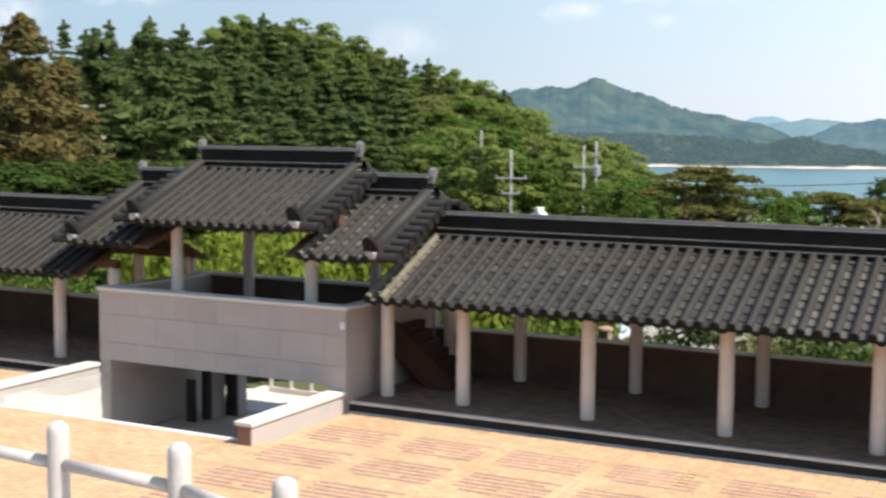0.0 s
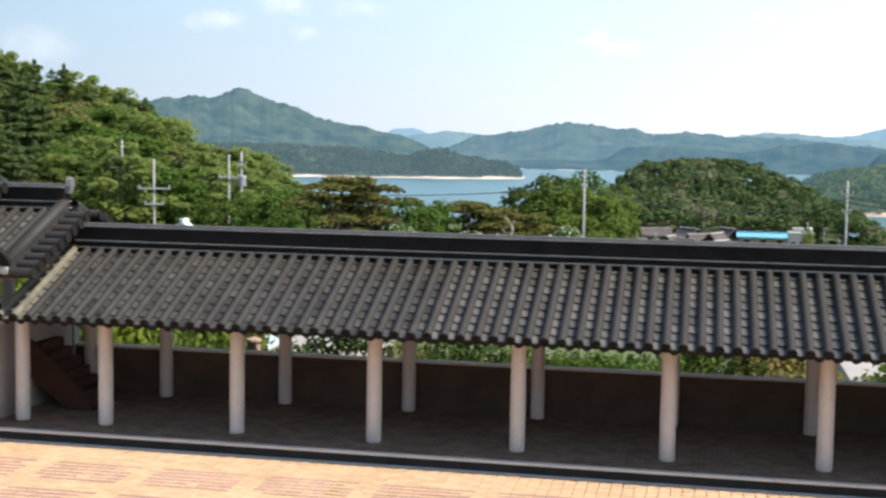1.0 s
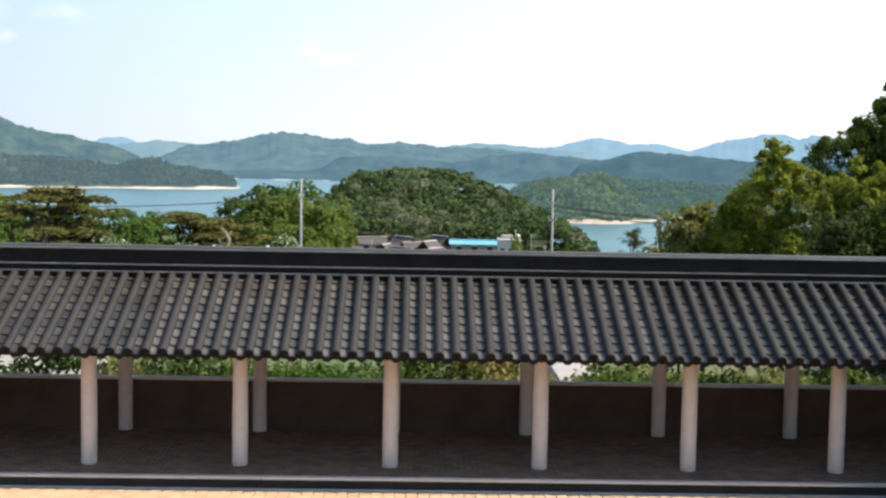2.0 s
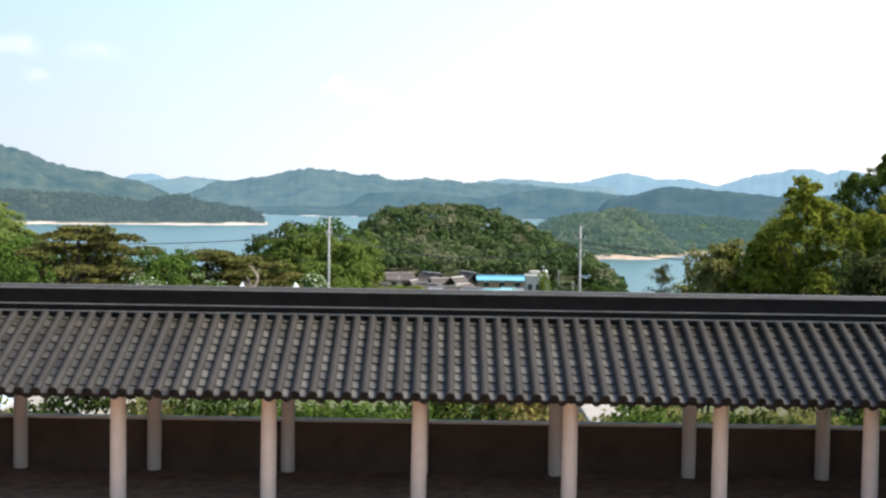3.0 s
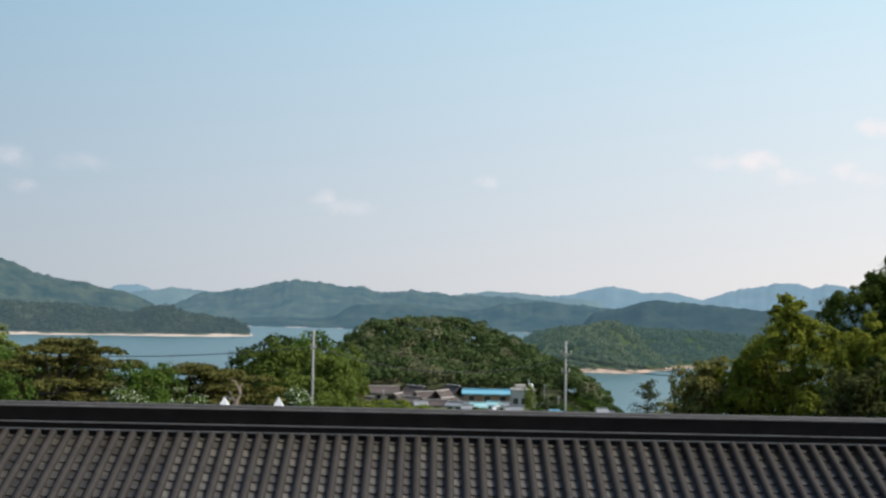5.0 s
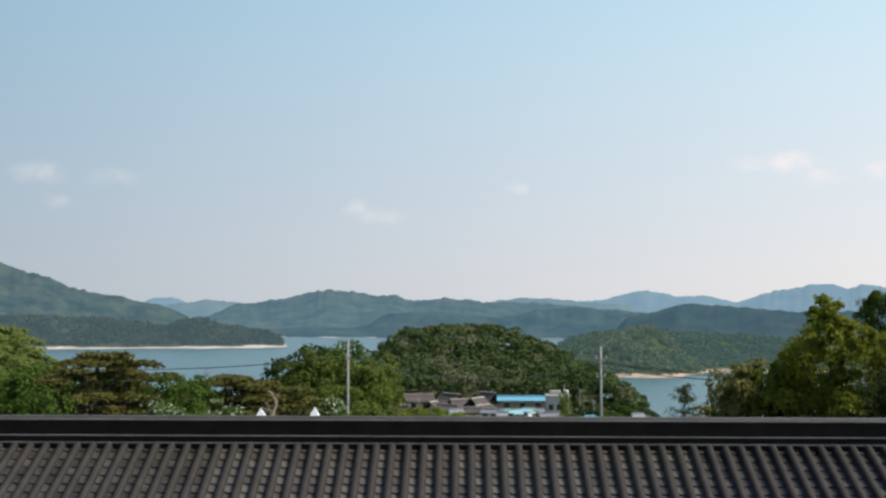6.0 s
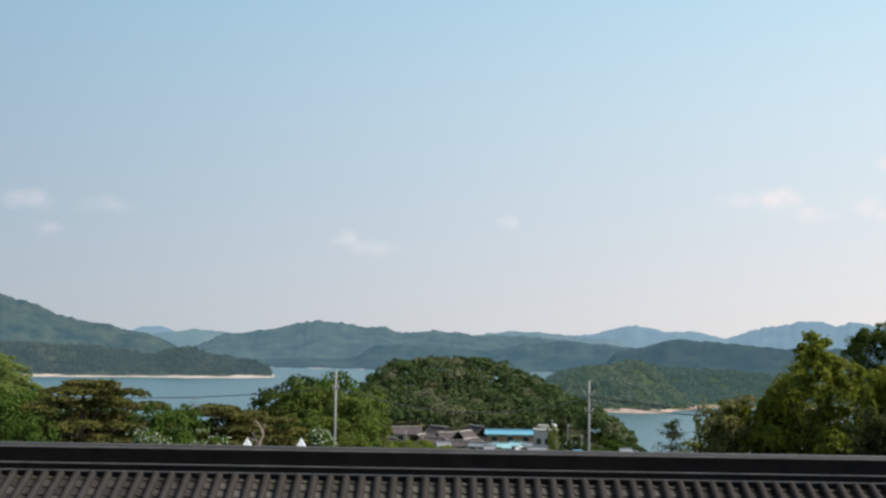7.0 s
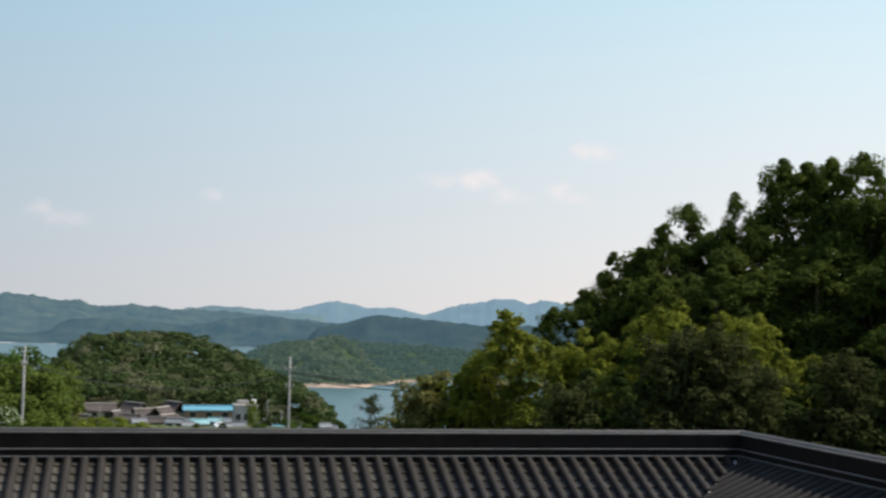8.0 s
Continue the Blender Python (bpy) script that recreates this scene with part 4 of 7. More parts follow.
def fence():
    """Round posts along the terrace's bending edge, a rail from each to the next."""
    foot = 1.95
    f = thing("fence", (-7.68, -14.47, foot), "white concrete fence of round posts and rails", "fence")
    post = to_mesh("post", lathe([(0.098, 0), (0.1, 0.02), (0.1, 0.9), (0.095, 0.95), (0.078, 0.985), (0.045, 1.006), (0.01, 1.01)], 20), True)
    post.materials.append(M["fence"])
    line = [Vector((x + 7.68, y + 14.47, 0)) for x, y in FENCE_LINE]
    for p in line:
        part("post", post, M["fence"], f, at=Matrix.Translation(p))
    for a, b in zip(line, line[1:]):
        d = (b - a).normalized()
        part("rail", tube([a + d * 0.08 + Vector((0, 0, 0.62)), b - d * 0.08 + Vector((0, 0, 0.62))], 0.056, 16), M["fence"], f, smooth=True)


# ---- courtyard ----
def panel_red(x, y):
    """Whether a brick at x, y belongs to the red stripes laid in panels."""
    u, v = (x + 12.7) % 2.0, (-2.05 - y) % 1.7
    if y > -2.05 or y < -12 or x < -12.7 or u > 1.6 or v > 1.1:
        return False
    band = int(v / 0.1)
    if band % 2:
        return False
    k = band // 2
    # a plain brick breaks some of the stripes
    return not (k == 4 and 0.8 < u < 1.0) and not (k == 1 and u > 1.4) and not (k == 5 and u < 0.2)


def in_well(x, y):
    return GX - 3.4 < x < GX + 3.3 and y > -3.82


def courtyard():
    c = thing("pavement", (0, 0, -0.22), "sunlit courtyard of ochre pavers with striped red brick panels", "pavement", kind="structure")
    well0, well1 = GX - 3.4, GX + 3.0
    for x0, x1, y0, y1 in ((-36, well0, -14.3, -0.6), (well0, well1, -14.3, -3.82), (well1, 13.5, -14.3, -0.6)):
        part("bed", box(x0, x1, y0, y1, -0.5, -0.032), M["mortar"], c, "sandy mortar bed")
    red = lambda x, y: panel_red(x, y)
    plain = lambda x, y: not panel_red(x, y) and not in_well(x, y)
    near = lambda x, y: -9.6 < x < -5.4 and -3.0 < y < -2.0
    floor_bricks("paver_field", c, -24.1, 10.0, -12.45, -0.905, 0.0, M["paver"], 0.2, 0.1, 0.006, keep=plain, seed=8, bond=0)
    floor_bricks("red_paver_field", c, -24.1, 10.0, -12.45, -0.905, 0.0, M["paver_red"], 0.2, 0.1, 0.006, bond=0, keep=lambda x, y: red(x, y) and not near(x, y) and not in_well(x, y), seed=9)
    rng = random.Random(10)
    me = None
    for j in range(105):
        for i in range(170):
            xm, ym = -24.0 + 0.2 * i, -12.4 + 0.1 * j
            if red(xm, ym) and near(xm, ym):
                if me is None:
                    me = to_mesh("paver", box(-0.097, 0.097, -0.047, 0.047, -0.03, 0.001, 0.004))
                    me.materials.append(M["paver_red"])
                part("paver", me, M["paver_red"], c, at=pose(xm, ym, rng.uniform(0, 0.002)))
    e = thing("stairwell_edge", (GX, -3.9, -0.22), "pale stone edging at the head of the gate steps", "edging", kind="structure")
    part("edge_stone", box(-3.36, 2.95, -0.08, 0.085, -0.25, 0.012, 0.01), M["coping"], e)
    # the terraces on which the fence and the camera stand
    t = thing("terrace", (0, -20, 0), "pale stone terrace above the courtyard", "terrace", kind="structure")
    bm = bmesh.new()
    pts = [(-36, -12.4 + 20)] + [(x + 0.08, y + 0.55 + 20) for x, y in FENCE_LINE] + [(13.5, -19.35 + 20), (13.5, -40 + 20), (-36, -40 + 20)]
    lo = [bm.verts.new((x, y - 0.35, -0.6)) for x, y in pts]
    hi = [bm.verts.new((x, y - 0.35, 1.95)) for x, y in pts]
    for i in range(len(pts)):
        j = (i + 1) % len(pts)
        bm.faces.new((lo[i], lo[j], hi[j], hi[i]))
    bm.faces.new(hi)
    part("terrace_wall", bm, M["granite"], t)
    part("upper_step", box(-12, 12, -12, -1.6, 1.95, 4.05, 0.03), M["granite"], t)


def sky_blocking_wall():
    """A plain unseen wall behind the terrace, added to keep low sky light off the corridor."""
    w = thing("sky_blocker_south", (-8, -36, 1.95), "plain unseen wall added behind the terrace to block low sky", "wall", kind="structure")
    part("wall_body", box(-28, 21.5, -0.4, 0.4, -0.02, 9.5, 0.02), M["granite"], w)
    part("plinth", box(-28, 21.5, 0.402, 0.5, -0.02, 0.7, 0.02), M["coping"], w)


# ---- land, lake and hills ----
WATER = -25.5


def smooth01(a, b, x):
    t = min(1.0, max(0.0, (x - a) / (b - a)))
    return t * t * (3 - 2 * t)


def bump_sum(az, peaks, floor):
    """Heights above the floor, in degrees, of a rolling crest that blends from summit to summit and saddle."""
    s = t = 1e-9
    for a, e, w in peaks:
        k = math.exp(-((az - a) / (0.92 * w)) ** 2) + 1e-7
        s, t = s + k * (e - floor), t + k
    return max(0.0, s / t)


def crest_line(az, points):
    """A smooth rolling crest through (azimuth, height) summits and saddles, both in degrees."""
    if az <= points[0][0]:
        return points[0][1]
    if az >= points[-1][0]:
        return points[-1][1]
    i = next(k for k in range(len(points) - 1) if az < points[k + 1][0])
    (x1, y1), (x2, y2) = points[i], points[i + 1]
    x0, y0 = points[max(i - 1, 0)]
    x3, y3 = points[min(i + 2, len(points) - 1)]
    m1, m2 = (y2 - y0) / (x2 - x0) * (x2 - x1), (y3 - y1) / (x3 - x1) * (x2 - x1)
    t = (az - x1) / (x2 - x1)
    return (2 * t ** 3 - 3 * t * t + 1) * y1 + (t ** 3 - 2 * t * t + t) * m1 + (3 * t * t - 2 * t ** 3) * y2 + (t ** 3 - t * t) * m2


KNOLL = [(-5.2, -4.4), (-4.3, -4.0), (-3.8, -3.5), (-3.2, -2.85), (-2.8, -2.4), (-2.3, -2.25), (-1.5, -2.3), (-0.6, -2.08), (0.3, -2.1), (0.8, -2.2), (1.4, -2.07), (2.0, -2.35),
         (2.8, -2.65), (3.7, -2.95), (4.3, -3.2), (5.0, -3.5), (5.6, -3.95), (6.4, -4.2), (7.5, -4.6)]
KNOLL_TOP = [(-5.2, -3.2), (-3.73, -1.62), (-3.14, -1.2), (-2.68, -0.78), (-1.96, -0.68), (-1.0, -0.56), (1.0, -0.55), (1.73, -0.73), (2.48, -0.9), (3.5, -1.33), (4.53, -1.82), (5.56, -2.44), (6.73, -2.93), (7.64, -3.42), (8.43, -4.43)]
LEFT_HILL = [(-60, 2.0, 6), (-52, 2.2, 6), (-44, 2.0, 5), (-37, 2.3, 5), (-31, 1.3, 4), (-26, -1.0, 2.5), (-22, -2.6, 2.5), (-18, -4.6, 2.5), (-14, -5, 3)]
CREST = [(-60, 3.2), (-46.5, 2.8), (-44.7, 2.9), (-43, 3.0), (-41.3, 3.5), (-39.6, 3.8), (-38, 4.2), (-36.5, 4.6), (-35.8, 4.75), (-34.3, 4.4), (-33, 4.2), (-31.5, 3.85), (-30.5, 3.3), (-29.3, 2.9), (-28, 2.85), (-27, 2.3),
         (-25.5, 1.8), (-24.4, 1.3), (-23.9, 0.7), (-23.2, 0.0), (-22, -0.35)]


def ground_z(x, y):
    """The height of the land."""
    dx, dy = x - EYE.x, y - EYE.y
    r, az = math.hypot(dx, dy), math.degrees(math.atan2(dx, dy))
    if abs(az) > 100 or r < 24:
        return -2.3
    z = np.interp(r, [25, 34, 60, 110, 200, 300, 380, 440, 470, 520, 700], [-1.0, -1.6, -3.4, -7, -12, -17.2, -19.5, -23, -26.5, -31, -38])
    side = smooth01(13, 26, az)
    z += side * smooth01(30, 60, r) * 2.0
    if az < -8:
        z = z + smooth01(-8, -30, az) * 10 * smooth01(100, 300, r)
    z -= smooth01(6.2, 8.8, az) * 8 * smooth01(170, 300, r)
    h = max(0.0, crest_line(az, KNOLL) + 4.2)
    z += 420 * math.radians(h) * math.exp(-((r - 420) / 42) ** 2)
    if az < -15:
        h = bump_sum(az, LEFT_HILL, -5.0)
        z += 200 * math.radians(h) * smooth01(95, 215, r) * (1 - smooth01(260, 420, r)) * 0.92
    hollow = smooth01(-25, -22, x) * smooth01(-9, -12, x) * smooth01(13, 9, y)
    return float(min(z, -2.3 * hollow + z * (1 - hollow)))


def terrain():
    rings = [14, 25.2, 25.8, 27.5, 29, 31, 34, 38, 43, 49, 56, 64, 73, 84, 97, 110, 125, 140, 158, 176, 196, 218, 240, 265, 290, 310, 330, 350, 365, 380, 392, 404, 416, 428, 440,
             452, 465, 480, 500, 540, 620, 800, 1200, 2000, 3200, 4900]
    azs = list(np.arange(-180, -60, 6)) + list(np.arange(-60, 45, 0.75)) + list(np.arange(45, 181, 6))
    vs, fs = [], []
    for r in rings:
        for a in azs:
            x, y = EYE.x + r * math.sin(radians(a)), EYE.y + r * math.cos(radians(a))
            z = ground_z(x, y)
            if r > 40:
                z += 0.4 * noise.noise((x * 0.08, y * 0.08, 0))
            if r < 25.5 or abs(a) > 60:
                z = min(z, -1.9)
            vs.append((x, y, z))
    n = len(azs)
    for i in range(len(rings) - 1):
        for j in range(n - 1):
            fs.append((i * n + j, (i + 1) * n + j, (i + 1) * n + j + 1, i * n + j + 1))
    vs.append((EYE.x, EYE.y, -1.9))
    fs += [(len(vs) - 1, j, j + 1) for j in range(n - 1)]
    g = part("ground", mesh_of("ground", vs, fs, True), M["earth"])
    tagged(g, "grassy earth falling from the corridor to the lake", "ground", kind="structure")


def lake():
    m = bpy.data.materials.new("lake_water")
    m.use_nodes = True
    nt = m.node_tree
    n, l = nt.nodes.new, nt.links.new
    b = nt.nodes["Principled BSDF"]
    b.inputs["Base Color"].default_value = (0.06, 0.128, 0.14, 1)
    b.inputs["Roughness"].default_value, b.inputs["Specular IOR Level"].default_value = 0.3, 0.35
    geo, noi, bp = n("ShaderNodeNewGeometry"), n("ShaderNodeTexNoise"), n("ShaderNodeBump")
    noi.inputs["Scale"].default_value, noi.inputs["Detail"].default_value = 0.35, 5
    l(geo.outputs["Position"], noi.inputs["Vector"])
    l(noi.outputs["Fac"], bp.inputs["Height"])
    bp.inputs["Strength"].default_value, bp.inputs["Distance"].default_value = 0.5, 1.2
    l(bp.outputs[0], b.inputs["Normal"])
    vs, fs = [], []
    rs, k = (380, 700, 1400, 2600, 4950), 96
    for r in rs:
        for i in range(k + 1):
            a = radians(-70 + 140 * i / k)
            vs.append((EYE.x + r * math.sin(a), EYE.y + r * math.cos(a), WATER))
    for i in range(len(rs) - 1):
        for j in range(k):
            a = i * (k + 1) + j
            fs.append((a, a + k + 1, a + k + 2, a + 1))
    w = part("water", mesh_of("water", vs, fs), m)
    tagged(w, "calm blue lake between wooded shores", "water", kind="structure")


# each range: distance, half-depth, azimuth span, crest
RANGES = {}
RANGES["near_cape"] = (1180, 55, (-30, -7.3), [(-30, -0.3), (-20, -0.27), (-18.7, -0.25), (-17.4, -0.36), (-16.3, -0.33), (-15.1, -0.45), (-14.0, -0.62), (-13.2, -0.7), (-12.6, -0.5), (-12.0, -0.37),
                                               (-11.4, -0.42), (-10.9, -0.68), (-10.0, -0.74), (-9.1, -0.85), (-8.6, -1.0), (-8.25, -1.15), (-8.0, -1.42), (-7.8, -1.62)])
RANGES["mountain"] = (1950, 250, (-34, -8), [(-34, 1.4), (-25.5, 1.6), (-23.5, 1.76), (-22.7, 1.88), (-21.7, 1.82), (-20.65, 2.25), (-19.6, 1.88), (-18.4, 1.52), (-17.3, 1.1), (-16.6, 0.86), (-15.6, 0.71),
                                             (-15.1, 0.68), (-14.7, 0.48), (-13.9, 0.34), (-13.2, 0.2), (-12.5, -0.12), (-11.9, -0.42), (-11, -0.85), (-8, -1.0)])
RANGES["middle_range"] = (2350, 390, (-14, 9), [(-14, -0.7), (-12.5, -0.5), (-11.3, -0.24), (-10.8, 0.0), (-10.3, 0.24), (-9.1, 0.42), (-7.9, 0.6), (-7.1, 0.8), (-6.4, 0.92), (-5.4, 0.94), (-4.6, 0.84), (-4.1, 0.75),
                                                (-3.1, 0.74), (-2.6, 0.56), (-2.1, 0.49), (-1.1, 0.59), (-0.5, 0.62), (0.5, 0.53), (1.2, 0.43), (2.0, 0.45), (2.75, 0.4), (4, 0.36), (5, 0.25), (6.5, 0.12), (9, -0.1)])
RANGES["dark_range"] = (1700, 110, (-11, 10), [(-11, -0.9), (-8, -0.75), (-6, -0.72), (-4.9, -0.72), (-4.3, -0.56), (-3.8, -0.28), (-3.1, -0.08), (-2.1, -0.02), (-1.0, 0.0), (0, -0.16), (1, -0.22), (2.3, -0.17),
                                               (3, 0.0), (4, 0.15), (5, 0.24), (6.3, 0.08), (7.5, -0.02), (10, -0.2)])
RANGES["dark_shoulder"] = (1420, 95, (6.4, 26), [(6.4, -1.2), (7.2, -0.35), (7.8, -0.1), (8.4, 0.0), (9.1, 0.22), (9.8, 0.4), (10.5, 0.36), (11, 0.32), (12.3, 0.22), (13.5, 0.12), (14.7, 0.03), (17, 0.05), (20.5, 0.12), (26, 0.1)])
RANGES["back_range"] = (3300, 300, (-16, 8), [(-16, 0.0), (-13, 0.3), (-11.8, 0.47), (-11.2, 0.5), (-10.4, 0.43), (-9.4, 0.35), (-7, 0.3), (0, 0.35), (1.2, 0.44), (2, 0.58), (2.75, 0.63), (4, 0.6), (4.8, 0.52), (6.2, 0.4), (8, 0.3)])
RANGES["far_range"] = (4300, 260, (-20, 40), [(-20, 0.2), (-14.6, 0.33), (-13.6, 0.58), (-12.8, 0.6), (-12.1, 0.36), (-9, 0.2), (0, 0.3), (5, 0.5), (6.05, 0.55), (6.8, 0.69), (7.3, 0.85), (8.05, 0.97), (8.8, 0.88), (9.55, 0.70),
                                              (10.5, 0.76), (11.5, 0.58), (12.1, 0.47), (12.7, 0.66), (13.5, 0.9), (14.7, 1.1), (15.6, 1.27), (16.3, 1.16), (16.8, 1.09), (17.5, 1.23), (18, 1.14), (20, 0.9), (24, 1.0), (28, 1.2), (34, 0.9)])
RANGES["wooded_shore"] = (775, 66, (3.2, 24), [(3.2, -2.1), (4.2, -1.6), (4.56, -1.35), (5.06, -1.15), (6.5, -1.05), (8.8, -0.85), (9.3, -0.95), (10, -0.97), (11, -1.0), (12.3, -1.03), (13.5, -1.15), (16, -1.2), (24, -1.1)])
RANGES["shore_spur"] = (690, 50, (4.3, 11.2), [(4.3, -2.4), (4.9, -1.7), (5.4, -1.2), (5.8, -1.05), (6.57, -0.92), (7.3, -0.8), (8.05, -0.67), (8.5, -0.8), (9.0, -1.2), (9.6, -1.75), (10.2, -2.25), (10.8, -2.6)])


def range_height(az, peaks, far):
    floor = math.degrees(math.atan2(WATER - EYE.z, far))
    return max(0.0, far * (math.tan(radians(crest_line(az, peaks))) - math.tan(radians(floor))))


def spur_at(x, y, o, depth):
    """Spurs and hollows on a range's slope."""
    return max(0.3, 1 + 0.55 * noise.fractal(Vector((x, y, 0)) / (depth * 0.9), 0.8, 2.0, 3) * smooth01(0.05, 0.8, -o))


FOLDS = {"near_cape": 0.6, "wooded_shore": 0.4, "shore_spur": 0.3, "far_range": 0.3, "back_range": 0.4, "dark_shoulder": 0.3, "dark_range": 0.5, "middle_range": 0.7, "mountain": 0.7}


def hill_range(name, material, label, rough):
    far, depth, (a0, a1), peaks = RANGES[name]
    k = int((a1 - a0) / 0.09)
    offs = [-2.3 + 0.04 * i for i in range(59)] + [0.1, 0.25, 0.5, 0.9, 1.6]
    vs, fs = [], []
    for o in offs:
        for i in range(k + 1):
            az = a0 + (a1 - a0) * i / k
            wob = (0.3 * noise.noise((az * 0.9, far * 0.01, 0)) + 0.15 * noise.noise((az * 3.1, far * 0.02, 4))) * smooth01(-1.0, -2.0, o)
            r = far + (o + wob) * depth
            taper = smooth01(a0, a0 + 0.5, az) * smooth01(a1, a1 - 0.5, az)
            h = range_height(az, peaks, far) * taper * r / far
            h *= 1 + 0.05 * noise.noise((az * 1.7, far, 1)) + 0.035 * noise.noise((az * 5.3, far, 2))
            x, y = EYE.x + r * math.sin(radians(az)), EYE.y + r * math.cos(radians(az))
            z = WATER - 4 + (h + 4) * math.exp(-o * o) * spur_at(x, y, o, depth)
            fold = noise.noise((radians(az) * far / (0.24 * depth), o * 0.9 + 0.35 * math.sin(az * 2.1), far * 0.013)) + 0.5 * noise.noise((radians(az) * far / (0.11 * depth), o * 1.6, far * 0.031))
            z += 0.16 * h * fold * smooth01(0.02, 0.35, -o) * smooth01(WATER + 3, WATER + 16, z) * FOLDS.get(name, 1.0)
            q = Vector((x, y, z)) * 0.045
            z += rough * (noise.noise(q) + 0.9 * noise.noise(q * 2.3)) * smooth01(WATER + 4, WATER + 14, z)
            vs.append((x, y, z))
    n = k + 1
    for i in range(len(offs) - 1):
        for j in range(k):
            fs.append((i * n + j, (i + 1) * n + j, (i + 1) * n + j + 1, i * n + j + 1))
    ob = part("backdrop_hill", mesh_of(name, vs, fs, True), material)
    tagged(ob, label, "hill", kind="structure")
    return ob


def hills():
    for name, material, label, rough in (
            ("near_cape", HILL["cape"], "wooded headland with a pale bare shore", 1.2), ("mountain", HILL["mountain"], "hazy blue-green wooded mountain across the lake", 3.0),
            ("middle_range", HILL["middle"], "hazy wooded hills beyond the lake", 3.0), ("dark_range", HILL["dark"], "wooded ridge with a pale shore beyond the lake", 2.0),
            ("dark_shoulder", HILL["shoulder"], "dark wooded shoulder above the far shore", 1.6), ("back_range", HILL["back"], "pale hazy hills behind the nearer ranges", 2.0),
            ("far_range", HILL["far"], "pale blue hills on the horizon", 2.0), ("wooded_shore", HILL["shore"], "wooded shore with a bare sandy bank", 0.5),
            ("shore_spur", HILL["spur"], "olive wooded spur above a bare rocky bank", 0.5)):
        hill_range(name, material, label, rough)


# emission stands in for haze, the brighter second colours for sunlit relief
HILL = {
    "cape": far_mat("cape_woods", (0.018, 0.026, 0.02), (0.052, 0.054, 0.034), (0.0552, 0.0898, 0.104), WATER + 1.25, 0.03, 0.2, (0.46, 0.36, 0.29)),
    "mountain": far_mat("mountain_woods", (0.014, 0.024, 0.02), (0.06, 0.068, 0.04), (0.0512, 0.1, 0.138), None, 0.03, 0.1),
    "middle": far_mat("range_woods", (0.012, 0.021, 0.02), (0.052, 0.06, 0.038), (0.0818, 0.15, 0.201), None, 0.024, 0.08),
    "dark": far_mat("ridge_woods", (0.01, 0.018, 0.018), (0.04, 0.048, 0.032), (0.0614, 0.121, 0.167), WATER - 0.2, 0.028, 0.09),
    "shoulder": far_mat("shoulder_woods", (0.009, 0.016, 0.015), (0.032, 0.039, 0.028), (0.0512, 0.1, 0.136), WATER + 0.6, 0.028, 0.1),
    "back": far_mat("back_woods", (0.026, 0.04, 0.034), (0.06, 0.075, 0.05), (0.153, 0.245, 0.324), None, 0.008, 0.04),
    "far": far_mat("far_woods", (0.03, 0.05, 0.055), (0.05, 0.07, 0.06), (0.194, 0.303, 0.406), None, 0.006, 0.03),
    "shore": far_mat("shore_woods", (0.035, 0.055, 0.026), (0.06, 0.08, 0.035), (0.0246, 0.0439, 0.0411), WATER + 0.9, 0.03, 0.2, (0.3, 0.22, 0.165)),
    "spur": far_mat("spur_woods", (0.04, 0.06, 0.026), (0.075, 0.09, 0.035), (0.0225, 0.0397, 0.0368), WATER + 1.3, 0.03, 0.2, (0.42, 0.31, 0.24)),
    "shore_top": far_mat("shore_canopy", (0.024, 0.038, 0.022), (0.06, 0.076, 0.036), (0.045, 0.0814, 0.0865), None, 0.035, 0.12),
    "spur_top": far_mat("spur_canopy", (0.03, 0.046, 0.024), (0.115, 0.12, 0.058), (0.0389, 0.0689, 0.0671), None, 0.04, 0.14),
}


# ---- plants ----
def leaves(rng, centres, normals, size, stretch=1.0, up=0.35, bend=0.25, loose=0.45):
    """Leaf quads, folded along the middle, at the given centres, turned roughly along the normals."""
    n = len(centres)
    nor = normals + rng.normal(0, loose, (n, 3)) + np.array([0, 0, up])
    nor /= np.linalg.norm(nor, axis=1)[:, None] + 1e-9
    t = np.cross(nor, rng.normal(0, 1, (n, 3)))
    t /= np.linalg.norm(t, axis=1)[:, None] + 1e-9
    b = np.cross(nor, t)
    s = (size * rng.uniform(0.6, 1.35, n))[:, None]
    a0, a1 = centres - t * s * stretch, centres + t * s * stretch
    l, r = centres - b * s * 0.62 + nor * s * bend, centres + b * s * 0.62 + nor * s * bend
    verts = np.stack([a0, r, a1, l], 1).reshape(-1, 3)
    faces = np.arange(4 * n).reshape(-1, 4)
    return verts, faces


def quick_mesh(name, verts, faces, material):
    me = bpy.data.meshes.new(name)
    n, k = len(faces), faces.shape[1]
    me.vertices.add(len(verts))
    me.vertices.foreach_set("co", np.ascontiguousarray(verts, dtype=np.float32).ravel())
    me.loops.add(n * k)
    me.loops.foreach_set("vertex_index", faces.ravel().astype(np.int32))
    me.polygons.add(n)
    me.polygons.foreach_set("loop_start", np.arange(0, n * k, k, dtype=np.int32))
    me.update(calc_edges=True)
    me.materials.append(material)
    return me


